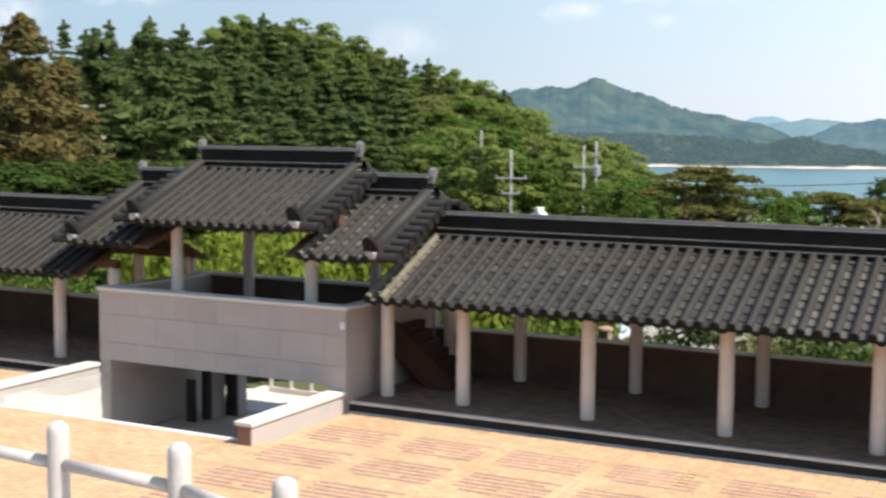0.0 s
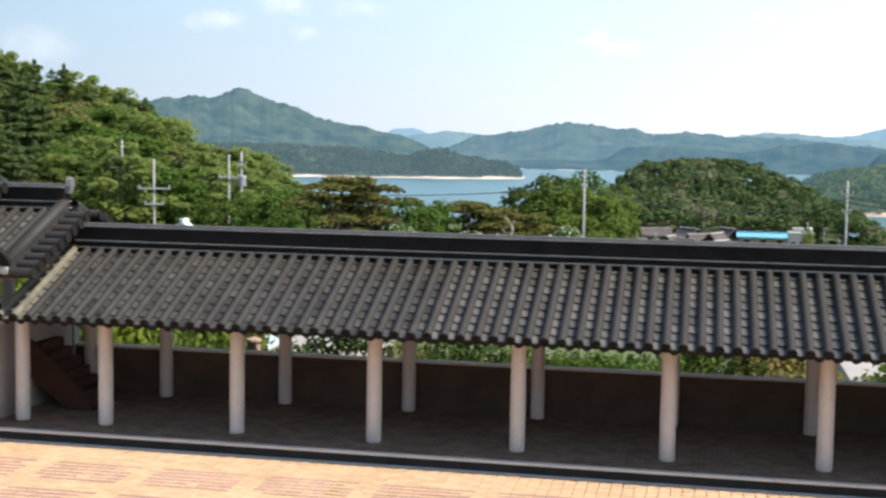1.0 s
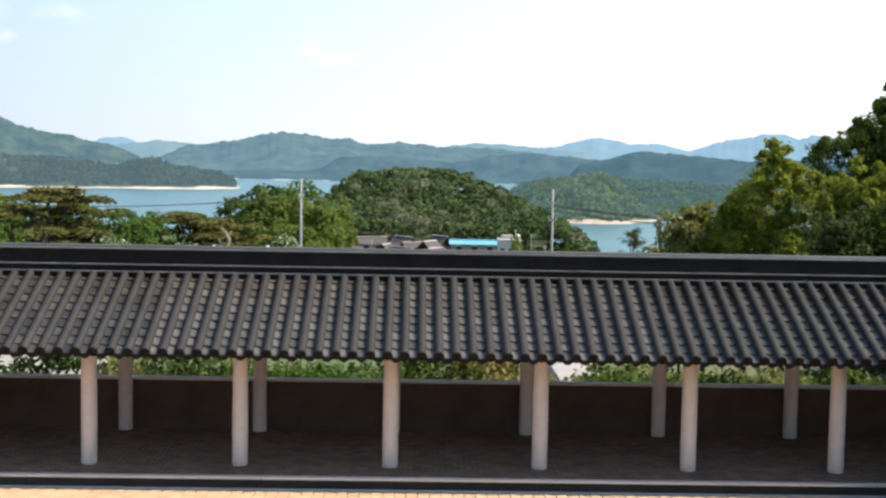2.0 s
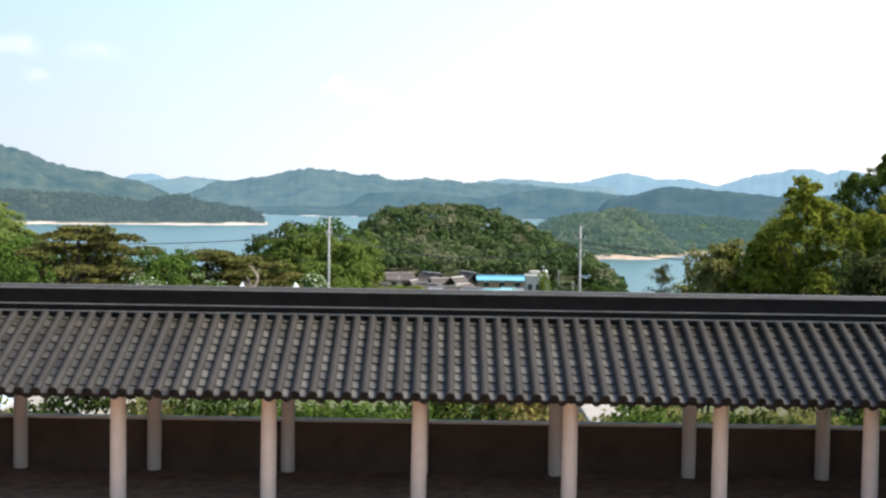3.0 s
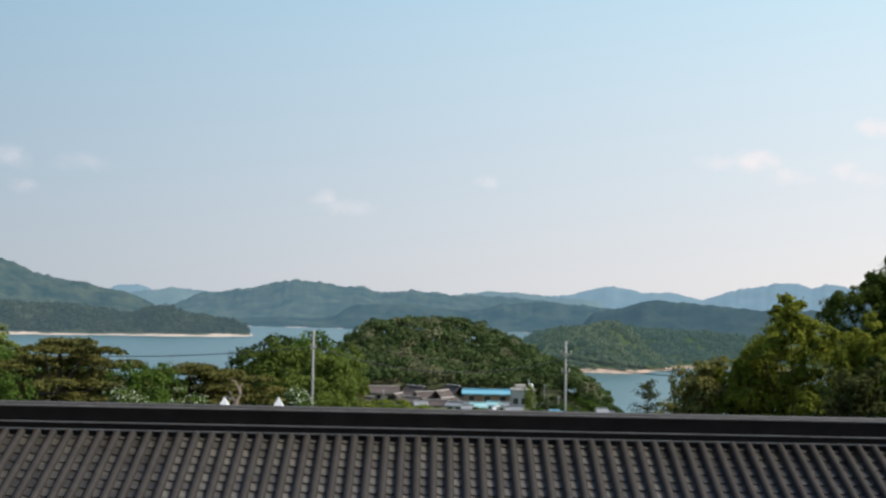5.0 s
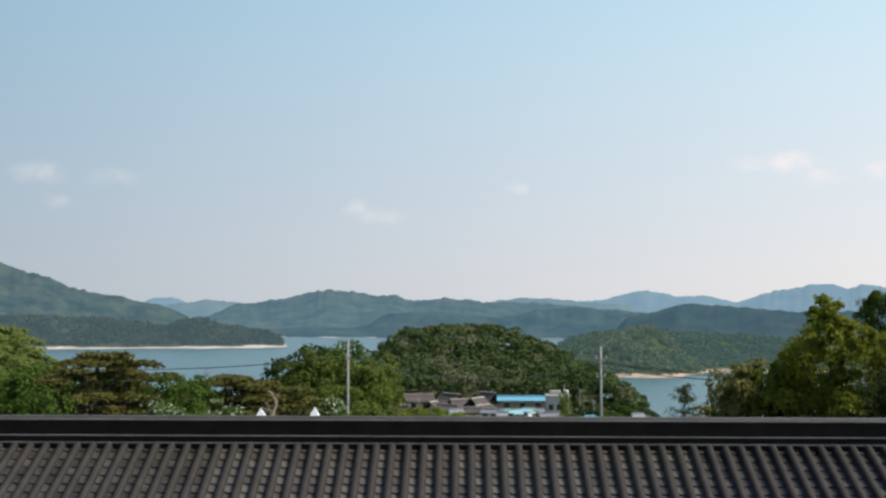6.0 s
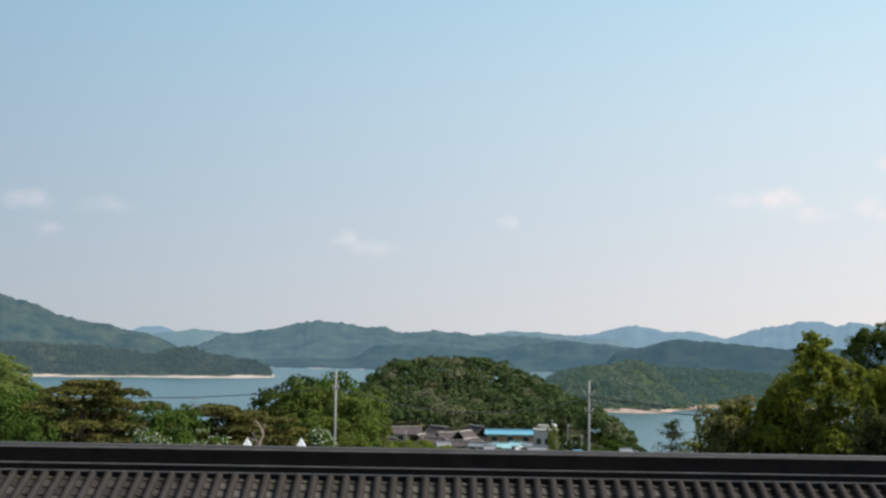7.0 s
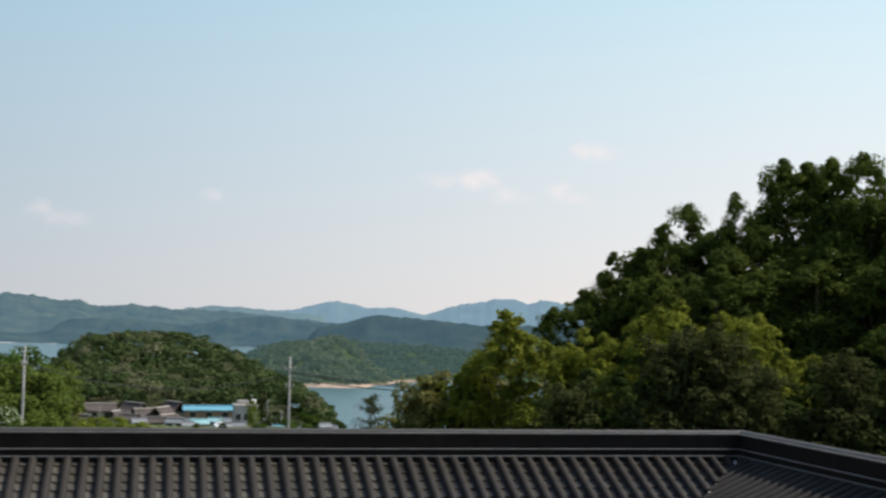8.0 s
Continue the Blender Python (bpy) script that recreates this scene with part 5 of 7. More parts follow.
def lobed(rng, lobes, count, shell=0.55):
    """Points and outward normals in a set of ellipsoids (x, y, z, rx, ry, rz)."""
    lob = np.array(lobes, float)
    w = (lob[:, 3] * lob[:, 4] + lob[:, 4] * lob[:, 5] + lob[:, 3] * lob[:, 5])
    idx = rng.choice(len(lob), count, p=w / w.sum())
    d = rng.normal(0, 1, (count, 3))
    d /= np.linalg.norm(d, axis=1)[:, None]
    rad = (shell + (1 - shell) * rng.uniform(0, 1, count))[:, None] * (1 + 0.14 * np.clip(rng.normal(0, 1, (count, 1)), -1.2, 1.2))
    return lob[idx, :3] + d * rad * lob[idx, 3:], d / lob[idx, 3:] * lob[idx, 3:].min(1)[:, None]


def shells(rng, pads, per, low=-0.35, thick=0.2):
    """Points and outward normals on the upper shells of ellipsoids (x, y, z, rx, ry, rz), the same number on each."""
    lob = np.array(pads, float)
    k = np.repeat(np.arange(len(lob)), per)
    d = rng.normal(0, 1, (len(k), 3))
    d /= np.linalg.norm(d, axis=1)[:, None]
    d[:, 2] = np.where(d[:, 2] < low, -d[:, 2], d[:, 2])
    rad = 1 - thick * rng.uniform(-0.4, 1, (len(k), 1))
    return lob[k, :3] + d * rad * lob[k, 3:], d / lob[k, 3:] * lob[k, 3:].min(1)[:, None]


def clustered(rng, points, normals, per, spread):
    """Each point grows a small clump."""
    n = len(points)
    p = np.repeat(points, per, 0) + rng.normal(0, spread, (n * per, 3))
    return p, np.repeat(normals, per, 0)


def limbs(rng, trunk_h, r0, targets, lean=(0, 0)):
    """A tapered, slightly bent trunk with limbs to the lobes."""
    top = Vector((lean[0], lean[1], trunk_h))
    mid = top * 0.5 + Vector((rng.uniform(-0.15, 0.15), rng.uniform(-0.15, 0.15), 0)) * trunk_h * 0.25
    bm = tube([(0, 0, -0.4), (0, 0, 0.25), mid, top, top + Vector((lean[0] * 0.2, lean[1] * 0.2, trunk_h * 0.25))], [r0 * 1.35, r0, r0 * 0.82, r0 * 0.6, r0 * 0.28], 9)
    for t in targets:
        s = mid.lerp(top, rng.uniform(0.2, 1.0))
        e = Vector(t)
        m = s.lerp(e, 0.5) + Vector((0, 0, -0.06 * (e - s).length))
        tube([s, m, e], [r0 * 0.42, r0 * 0.28, r0 * 0.08], 6, bm)
    return bm


def tufted(seed, height, width, leaf, material, boughs=34, tufts=15, per=50, tuft=0.5, low=0.1, flat=0.75, bark="bark", ragged=0.25, sprigs=0):
    """Meshes for a broad-leaved tree: trunk and limbs, and a crown of boughs that carry tufts of leaves."""
    rng = np.random.default_rng(seed)
    mid, rz = height * (low + 1) * 0.5, height * (1 - low) * 0.5
    lobes = []
    for k in range(boughs):
        z = 1 - 1.8 * (k + 0.5) / boughs
        a = k * 2.39996 + rng.uniform(-0.4, 0.4)
        q = math.sqrt(max(0.06, 1 - z * z)) * rng.uniform(0.55, 1.0 + ragged)
        rr = width * rng.uniform(0.09, 0.17)
        lobes.append((0.4 * width * q * math.cos(a), 0.4 * width * q * math.sin(a), mid + rz * 0.84 * z * rng.uniform(0.8, 1.05), rr, rr, rr * flat))
    for x, y, z, r, _, _ in lobes[:sprigs]:
        q = r * rng.uniform(0.2, 0.4)
        lobes.append((x * 1.05 + rng.uniform(-0.7, 0.7) * r, y * 1.05 + rng.uniform(-0.7, 0.7) * r, z + r * rng.uniform(0.55, 0.9), q, q, r * rng.uniform(0.3, 0.55)))
    c, d = shells(rng, lobes, tufts, -0.2, 0.25)
    size = tuft * rng.uniform(0.55, 1.35, len(c)) * np.where(np.arange(len(c)) < boughs * tufts, 1, 0.5)
    c, d = c[:], d + np.array([0, 0, 0.2])
    p, n = shells(rng, np.c_[c + d * size[:, None] * 0.25, size, size, size * 0.68], per, -0.3, 0.35)
    n = n + 0.35 * np.repeat(d, per, 0)
    inner, ni = lobed(rng, [(0, 0, mid, width * 0.34, width * 0.34, rz * 0.7)], len(p) // 7, 0.5)
    p, n = np.concatenate([p, inner]), np.concatenate([n, ni])
    p[:, 2] *= height / np.percentile(p[:, 2], 99.8)
    crown = quick_mesh("crown", *leaves(rng, p, n, leaf, 1.1, 0.25, 0.2, 0.4), M[material])
    trunk = to_mesh("trunk", limbs(rng, height * 0.5, height * 0.018 + 0.04, [l[:3] for l in lobes[3:14]]), True)
    trunk.materials.append(M[bark])
    return trunk, crown


def conifer(seed, height, width, leaf, material, tiers=10, per=60, droop=0.1, thick=0.15, bare=0.1, top_wide=0.14, wild=0.2):
    """Meshes for a layered conifer: whorls of long boughs, each carrying flat pads of needles."""
    rng = np.random.default_rng(seed)
    pads = []
    bm = tube([(0, 0, -0.5), (0, 0, height * 0.5), (0, 0, height * 0.98)], [height * 0.018, height * 0.012, height * 0.002], 8)
    gap = height * (1 - bare) / tiers
    for k in range(tiers):
        u = ((k + 0.4) / tiers) ** 0.82
        reach = width * 0.5 * ((1 - u) ** 0.7 * (1 - top_wide) + top_wide) * rng.uniform(0.8, 1.15)
        n = 6 if u < 0.6 else 5
        a0 = rng.uniform(0, 6.28)
        for i in range(n):
            a = a0 + 2 * math.pi * i / n + rng.uniform(-0.3, 0.3)
            ln = reach * rng.uniform(0.6, 1.2)
            z = height * (bare + (0.97 - bare) * u) + rng.uniform(-wild, wild) * gap
            for t in (0.3, 0.62, 0.92):
                side = rng.uniform(-0.14, 0.14) * ln
                wide = ln * rng.uniform(0.27, 0.38) * (1.2 - 0.5 * t) + 0.12
                pads.append((math.cos(a) * ln * t - math.sin(a) * side, math.sin(a) * ln * t + math.cos(a) * side, z - droop * ln * t * t + rng.uniform(-0.1, 0.1) * gap, wide, wide, thick * gap * rng.uniform(0.8, 1.3) * (1 + 0.5 * u)))
            tube([(0, 0, z - 0.05), (math.cos(a) * ln * 0.9, math.sin(a) * ln * 0.9, z - droop * ln * 0.8)], [0.05, 0.015], 5, bm)
    for k in range(4):
        pads.append((0, 0, height * (0.86 + 0.04 * k), width * 0.1 * (1.1 - 0.25 * k), width * 0.1 * (1.1 - 0.25 * k), height * 0.03))
    p, d = shells(rng, pads, per, -0.5, 0.3)
    d[:, 2] += 0.2
    crown = quick_mesh("crown", *leaves(rng, p, d, leaf, 1.6, 0.2, -0.12, 0.3), M[material])
    trunk = to_mesh("trunk", bm, True)
    trunk.materials.append(M["bark"])
    return trunk, crown


def pine(seed, height, width, leaf, material="needle_pine", layers=6, per=90):
    """Meshes for an old red pine: bent trunk, flat spreading layers of needle pads with gaps between them."""
    rng = np.random.default_rng(seed)
    pads, tips = [], []
    for k in range(layers):
        u = (k + 0.3) / layers
        ring = width * 0.5 * (1.0 - 0.62 * u)
        n = 5 - k // 2
        for i in range(n):
            a = 2.4 * k + 2 * math.pi * i / n + rng.uniform(-0.4, 0.4)
            ln, z = ring * rng.uniform(0.55, 0.95), height * (0.4 + 0.58 * u) + rng.uniform(-0.12, 0.12)
            tips.append((ln * math.cos(a), ln * math.sin(a), z))
            for _ in range(5):
                b, q, r = rng.uniform(0, 6.28), rng.uniform(0, 0.16) * width, width * rng.uniform(0.07, 0.12)
                pads.append((ln * math.cos(a) + q * math.cos(b), ln * math.sin(a) + q * math.sin(b), z + rng.uniform(-0.06, 0.12), r, r, r * 0.24))
    pads += [(rng.uniform(-0.1, 0.1) * width, rng.uniform(-0.1, 0.1) * width, height * rng.uniform(0.93, 0.98), width * 0.08, width * 0.08, width * 0.03) for _ in range(6)]
    p, d = shells(rng, pads, per, -0.4, 0.35)
    crown = quick_mesh("crown", *leaves(rng, p, d, leaf, 1.5, 0.5, -0.2), M[material])
    trunk = to_mesh("trunk", limbs(rng, height * 0.72, height * 0.025 + 0.03, tips, (rng.uniform(-0.5, 0.5), rng.uniform(-0.3, 0.3))), True)
    trunk.materials.append(M["bark"])
    return trunk, crown


def plant(meshes, name, at, label, category, group="", scale=1.0, turn=0.0):
    t = new(name)
    t.matrix_basis = Matrix.Translation(at) @ pose(0, 0, 0, 0, 0, turn) @ Matrix.Scale(scale, 4)
    tagged(t, label, category, group)
    for nm, me in zip(("trunk", "crown"), meshes):
        part(nm, me, None, t)
    return t


def place(az, r):
    x, y = EYE.x + r * math.sin(radians(az)), EYE.y + r * math.cos(radians(az))
    return Vector((x, y, ground_z(x, y)))


def high(az, r, el):
    """A point el degrees above the eye's level."""
    p = place(az, r)
    return Vector((p.x, p.y, EYE.z + r * math.tan(radians(el))))


def tree_to(meshes, own_height, name, az, r, el, label, category, group="", turn=None, wide=None):
    """Plants a tree whose top stands el degrees above the eye's level."""
    p = place(az, r)
    h = EYE.z + r * math.tan(radians(el)) - p.z
    t = plant(meshes, name, p, label, category, group, 1.0, random.uniform(0, 360) if turn is None else turn)
    s = h / own_height
    t.scale = (s * (wide or 1), s * (wide or 1), s)
    return t


def shrub_mesh(seed, material, leaf=0.055, count=1600, wide=1.0, high=0.85):
    rng = np.random.default_rng(seed)
    lobes = [(rng.uniform(-0.45, 0.45) * wide, rng.uniform(-0.35, 0.35) * wide, high * rng.uniform(0.42, 0.74), 0.36 * wide, 0.36 * wide, high * 0.3) for _ in range(8)]
    p, d = lobed(rng, lobes, count // 2, 0.6)
    p, d = clustered(rng, p, d, 2, leaf)
    crown = quick_mesh("foliage", *leaves(rng, p, d, leaf), M[material])
    bm = tube([(0, 0, -0.15), (0.05, 0, 0.3), (0.2, 0.1, high * 0.6)], [0.03, 0.022, 0.008], 6)
    for k in range(4):
        tube([(0, 0, -0.1), (0.1 * math.cos(k * 1.6), 0.1 * math.sin(k * 1.6), 0.3), (0.35 * math.cos(k * 1.6), 0.35 * math.sin(k * 1.6), high * 0.65)], [0.022, 0.016, 0.006], 6, bm)
    st = to_mesh("stems", bm)
    st.materials.append(M["bark"])
    return st, crown


def planting():
    rng = random.Random(77)
    # shrub bed behind the corridor
    kinds = [(shrub_mesh(1, "leaf_fresh"), "fresh yellow-green shrub behind the corridor wall"), (shrub_mesh(2, "leaf"), "mid-green clipped shrub behind the corridor wall"),
             (shrub_mesh(3, "leaf_dark"), "dark green shrub behind the corridor wall"), (shrub_mesh(4, "leaf_rust"), "rusty yellow shrub behind the corridor wall"), (shrub_mesh(5, "leaf_olive"), "olive-green shrub behind the corridor wall"),
             (shrub_mesh(6, "leaf_bright"), "")]
    x = -36.0
    while x < 14.5:
        gap = (-8.9 < x < -6.5) or (3.3 < x < 4.5)
        for row in range(3):
            y = 5.0 + 1.25 * row + rng.uniform(-0.4, 0.4)
            if -21.8 < x < -13.0 or gap:
                continue
            k = rng.choice((0, 1, 1, 2, 2, 4, 4)) if not (1.8 < x < 2.9) else 3
            if -22 < x < -11:
                k = rng.choice((0, 0, 0, 1))
            t = new("shrub")
            g = ground_z(x, y)
            s = (rng.uniform(0.55, 1.05) - 0.12 * row - (0.35 if gap else 0) - g) / 0.85
            t.matrix_basis = Matrix.Translation((x + rng.uniform(-0.3, 0.3), y, g)) @ pose(0, 0, 0, 0, 0, rng.uniform(0, 360)) @ Matrix.Diagonal((1.35, 1.35, s, 1))
            tagged(t, kinds[k][1], "shrub", "shrubs behind the corridor")
            part("stems", kinds[k][0][0], None, t)
            part("foliage", kinds[k][0][1], None, t)
        x += rng.uniform(0.75, 1.15)
    # taller bushes beyond the gate
    for k in range(34):
        x, y = rng.uniform(-27, -12.5), rng.uniform(9.5, 13.5)
        g = ground_z(x, y)
        t = new("bush")
        t.matrix_basis = Matrix.Translation((x, y, g)) @ pose(0, 0, 0, 0, 0, rng.uniform(0, 360)) @ Matrix.Diagonal((1.9, 1.9, (rng.uniform(0.9, 2.3) - g) / 0.85, 1))
        tagged(t, "tall bright yellow-green bush beyond the gate", "bush", "bushes beyond the gate")
        part("stems", kinds[5][0][0], None, t)
        part("foliage", kinds[5][0][1], None, t)
    # conifers of the wooded hill
    con = [conifer(11, 12, 7.6, 0.17, "needle", 11, 42, thick=0.13), conifer(12, 12, 8.6, 0.17, "needle", 10, 45, thick=0.13, top_wide=0.18), conifer(13, 12, 6.6, 0.17, "needle", 12, 38, thick=0.13), conifer(14, 12, 8.0, 0.17, "needle", 11, 42, thick=0.13, top_wide=0.16)]
    brown = conifer(15, 12, 5.6, 0.12, "needle_brown", 13, 34, thick=0.35, wild=0.5)
    wood = [tufted(21, 9, 6.6, 0.16, "leaf", 28, 9, 28, 0.52, ragged=0.5), tufted(22, 9, 6.0, 0.16, "leaf_hill", 28, 9, 28, 0.52, ragged=0.5), tufted(23, 9, 6.8, 0.16, "leaf_hill", 30, 9, 28, 0.52, ragged=0.5), tufted(24, 9, 6.4, 0.16, "leaf_olive", 28, 9, 28, 0.52, ragged=0.5),
            tufted(25, 9, 7.0, 0.16, "leaf_dark", 28, 9, 30, 0.7, 0.0)]
    for k in range(620):
        az = rng.uniform(-53, -23.2)
        r = 112 + 115 * rng.random() ** 0.8
        p = place(az, r)
        s = rng.uniform(0.75, 1.12)
        crest = crest_line(az, CREST) + rng.uniform(-0.6, 0.0)
        s = min(s, (EYE.z + r * math.tan(radians(crest)) - p.z) / 12)
        if s < 0.35:
            continue
        leafy = 0.92 if az > -28.5 else (0.75 if r > 150 and az > -32 else (0.5 if r > 185 and az > -36 else 0.04))
        if rng.random() < leafy:
            plant(rng.choice((wood[0], wood[1], wood[2], wood[3], wood[0]) if az > -30 else wood[:3]), "deciduous_tree", p, "green broad-leaved tree on the wooded hill", "tree", "hill trees", s * rng.uniform(0.95, 1.25), rng.uniform(0, 360))
        else:
            plant(rng.choice(con), "conifer", p, "dark green layered conifer on the wooded hill", "tree", "hill conifers", s, rng.uniform(0, 360))
    # the trees that stand out along the crest
    for az, el, leafy in ((-47.2, 4.3, 0), (-43.9, 4.5, 0), (-43.0, 4.1, 0), (-42.0, 4.55, 0), (-40.3, 4.75, 0), (-38.9, 4.45, 0), (-37.0, 4.85, 1), (-36.2, 4.8, 0), (-35.4, 5.0, 0), (-34.2, 4.7, 1),
                          (-32.8, 4.6, 1), (-31.4, 3.95, 1), (-30.3, 3.6, 1), (-29.3, 3.25, 0), (-28.1, 3.1, 0), (-27.0, 2.7, 1), (-25.8, 2.1, 1), (-24.7, 1.75, 0)):
        r = min(range(116, 226, 6), key=lambda q: abs(EYE.z + q * math.tan(radians(el)) - place(az, q).z - 12.5))
        tree_to(wood[leafy] if leafy else rng.choice(con), 9 if leafy else 12.2, "tree" if leafy else "conifer", az, r, el, "green broad-leaved tree on the hill's crest" if leafy else "dark green conifer on the hill's crest", "tree", "crest trees", wide=0.85 if leafy else 0.72)
    for az, r, el in ((-45.6, 82, 4.7), (-47.8, 86, 4.3), (-44.0, 92, 2.9), (-49.5, 80, 4.2), (-46.6, 90, 3.4)):
        tree_to(brown, 12.2, "conifer", az, r, el, "browning conifer at the foot of the hill", "tree", "browning conifers", wide=1.15)
    for az, r, el in ((-42.6, 96, 4.2), (-40.4, 98, 4.55), (-37.8, 104, 3.4)):
        tree_to(con[2], 12.2, "conifer", az, r, el, "dark green conifer at the foot of the hill", "tree", "hill conifers")
    for k in range(16):
        az = -49 + 0.62 * k
        tree_to(wood[4], 9, "tree", az, rng.uniform(70, 80), rng.uniform(-2.3, -1.5), "low dark bushy tree at the foot of the hill", "tree", "foot trees", wide=1.6)
    # scrub at the hill's foot and towards the lake
    for k in range(120):
        az, r = rng.uniform(-50, -17.5), rng.uniform(62, 112)
        p = place(az, r)
        top = -1.4 if az < -23 else -2.0
        h = min(rng.uniform(2.0, 4.5), max(1.2, EYE.z + r * math.tan(radians(top - rng.uniform(0.2, 1.6))) - p.z))
        m = rng.choice(wood[:4]) if az < -28 else wood[rng.choice((1, 2, 3, 3))]
        plant(m, "tree", p, "small broad-leaved tree on the slope", "tree", "slope trees", h / 9, rng.uniform(0, 360))
    for az, r, el in ((-23.2, 150, 0.1), (-22.4, 145, -0.2), (-21.6, 150, -0.3), (-20.9, 140, -0.4), (-20.1, 150, -0.6), (-19.4, 140, -1.1), (-24.2, 140, 0.9), (-18.7, 130, -1.5), (-22, 120, -1.3), (-20.5, 118, -1.6)):
        tree_to(rng.choice(wood[1:4]), 9, "tree", az, r, el, "green broad-leaved tree at the end of the hill", "tree", "hill trees")
    # the row of trees in front of the lake
    pines = [pine(41, 7, 8.0, 0.1), pine(42, 7, 7.5, 0.1)]
    near = [tufted(51, 7, 6, 0.12, "leaf", 26, 10, 30, 0.5), tufted(52, 7, 5.5, 0.12, "leaf_fresh", 26, 10, 30, 0.5), tufted(53, 7, 6, 0.12, "leaf_dark", 26, 10, 30, 0.5),
            tufted(54, 7, 6.5, 0.12, "leaf_bright", 26, 10, 30, 0.45, ragged=0.5), tufted(55, 7, 5, 0.12, "leaf_rust", 22, 9, 28, 0.4, ragged=0.5)]
    for m, own, az, r, el, wide, label in (
            (pines[0], 7, -16.0, 66, -1.62, 1.05, "old red pine with flat brownish needle pads"), (pines[1], 7, -15.1, 70, -2.15, 0.75, "red pine with flat brownish needle pads"),
            (pines[1], 7, -17.3, 72, -2.3, 0.9, "red pine with flat brownish needle pads"),
            (pines[0], 7, -10.4, 68, -2.65, 1.2, "low spreading red pine"), (pines[1], 7, -8.8, 70, -2.9, 1.2, "low spreading red pine"), (pines[1], 7, -19.6, 80, -2.6, 1, "red pine with flat brownish needle pads")):
        tree_to(m, own, "pine_tree", az, r, el, label, "pine tree", "red pines", wide=wide)
    for m, az, r, el, wide, label in (
            (0, -19.2, 74, -2.2, 0.9, "bright green leafy tree near the lake"), (1, -20.4, 78, -2.5, 0.9, "bright green leafy tree near the lake"), (0, -12.9, 64, -2.7, 0.7, "bright green leafy tree near the lake"),
            (0, -11.9, 66, -2.72, 0.65, "bright green leafy tree near the lake"), (2, -7.0, 105, -1.45, 0.85, "leafy green tree before the lake"), (1, -6.2, 96, -1.7, 0.9, "leafy green tree before the lake"),
            (0, -5.3, 104, -1.25, 0.8, "leafy green tree before the lake"), (1, -4.6, 92, -2.1, 0.75, "pale green leafy tree by the lake"), (2, -7.8, 100, -2.3, 0.9, "leafy green tree before the lake"),
            (1, -4.0, 110, -1.9, 0.7, "leafy green tree before the lake"), (1, -5.8, 80, -3.0, 0.9, "yellow-green leafy tree beyond the corridor"), (0, -18.4, 60, -3.15, 0.7, "bright green leafy tree before the pines"), (0, -18.0, 90, -2.1, 0.8, "leafy green tree before the lake"), (2, -16.2, 84, -2.75, 1.2, "dark leafy tree behind the pines"), (2, -15.0, 86, -2.9, 1.2, "dark leafy tree behind the pines"),
            (4, -3.0, 150, -3.85, 0.6, "rusty-brown bushy tree by the houses"), (3, -1.0, 130, -4.22, 1.1, "yellow-green bushy tree by the houses"), (3, -2.2, 140, -4.2, 1.2, "yellow-green bushy tree by the houses"), (3, -0.2, 130, -4.45, 1.1, "yellow-green bushy tree by the houses"), (3, 4.52, 200, -3.42, 0.34, "slim yellow-green tree by the houses"),
            (1, -4.1, 120, -3.0, 0.6, "yellow-green bushy tree by the lake")):
        tree_to(near[m], 7, "tree", az, r, el, label, "tree", "lakeside trees", wide=wide)
    tree_to(conifer(61, 8, 4.6, 0.07, "needle_grey", 11, 20, thick=0.3, droop=-0.35, wild=0.7), 8.1, "conifer", 9.75, 90, -3.05, "small dark young conifer before the water", "tree")
    # the tall group beyond the corridor's corner
    tall = [tufted(71, 12, 7.2, 0.078, "leaf_tall", 52, 15, 60, 0.47, ragged=0.35, sprigs=14), tufted(72, 12, 7.0, 0.078, "leaf_tall", 56, 14, 60, 0.45, ragged=0.35, sprigs=16), tufted(73, 12, 7.4, 0.078, "leaf_tall", 48, 15, 62, 0.5, ragged=0.35, sprigs=14)]
    sunny = [tufted(74, 9, 6.5, 0.068, "leaf_mid", 44, 15, 44, 0.33, 0.05, ragged=0.45, sprigs=20), tufted(75, 9, 6.2, 0.068, "leaf_mid", 46, 14, 44, 0.32, 0.05, ragged=0.45, sprigs=22)]
    dark = tufted(76, 9, 7, 0.075, "leaf_dark", 40, 15, 46, 0.36, 0.02, ragged=0.5, sprigs=22)
    for k, az, r, el, wide in ((0, 19.5, 47, 2.6, 0.66), (1, 21.6, 48, 3.75, 0.6), (2, 23.8, 49, 5.65, 0.62), (0, 26.3, 48, 6.1, 0.52), (1, 28.6, 49, 7.65, 0.6), (2, 31.4, 48, 7.8, 0.62), (0, 34.3, 48, 7.9, 0.8),
                               (1, 38, 50, 7.6, 0.9), (1, 22.5, 46, 2.6, 0.8), (2, 25.5, 46, 3.8, 0.8), (0, 29, 46, 4.6, 0.85), (2, 33, 46, 4.8, 0.9)):
        tree_to(tall[k], 12, "tree", az, r, el, "tall dark green leafy tree beyond the corner", "tree", "trees by the corner", wide=wide)
    for k, az, r, el, wide in ((0, 16.3, 43, 0.35, 0.85), (1, 14.7, 44, -0.7, 0.7), (1, 18.6, 42, -0.5, 0.8), (0, 22.3, 41, 1.45, 0.75), (1, 25.9, 41, 1.0, 0.75), (0, 24.0, 42, 0.3, 0.7), (1, 28.5, 41, -0.8, 0.7)):
        tree_to(sunny[k], 9, "tree", az, r, el, "yellow-green leafy tree beyond the corridor", "tree", "sunny trees by the corner", wide=wide)
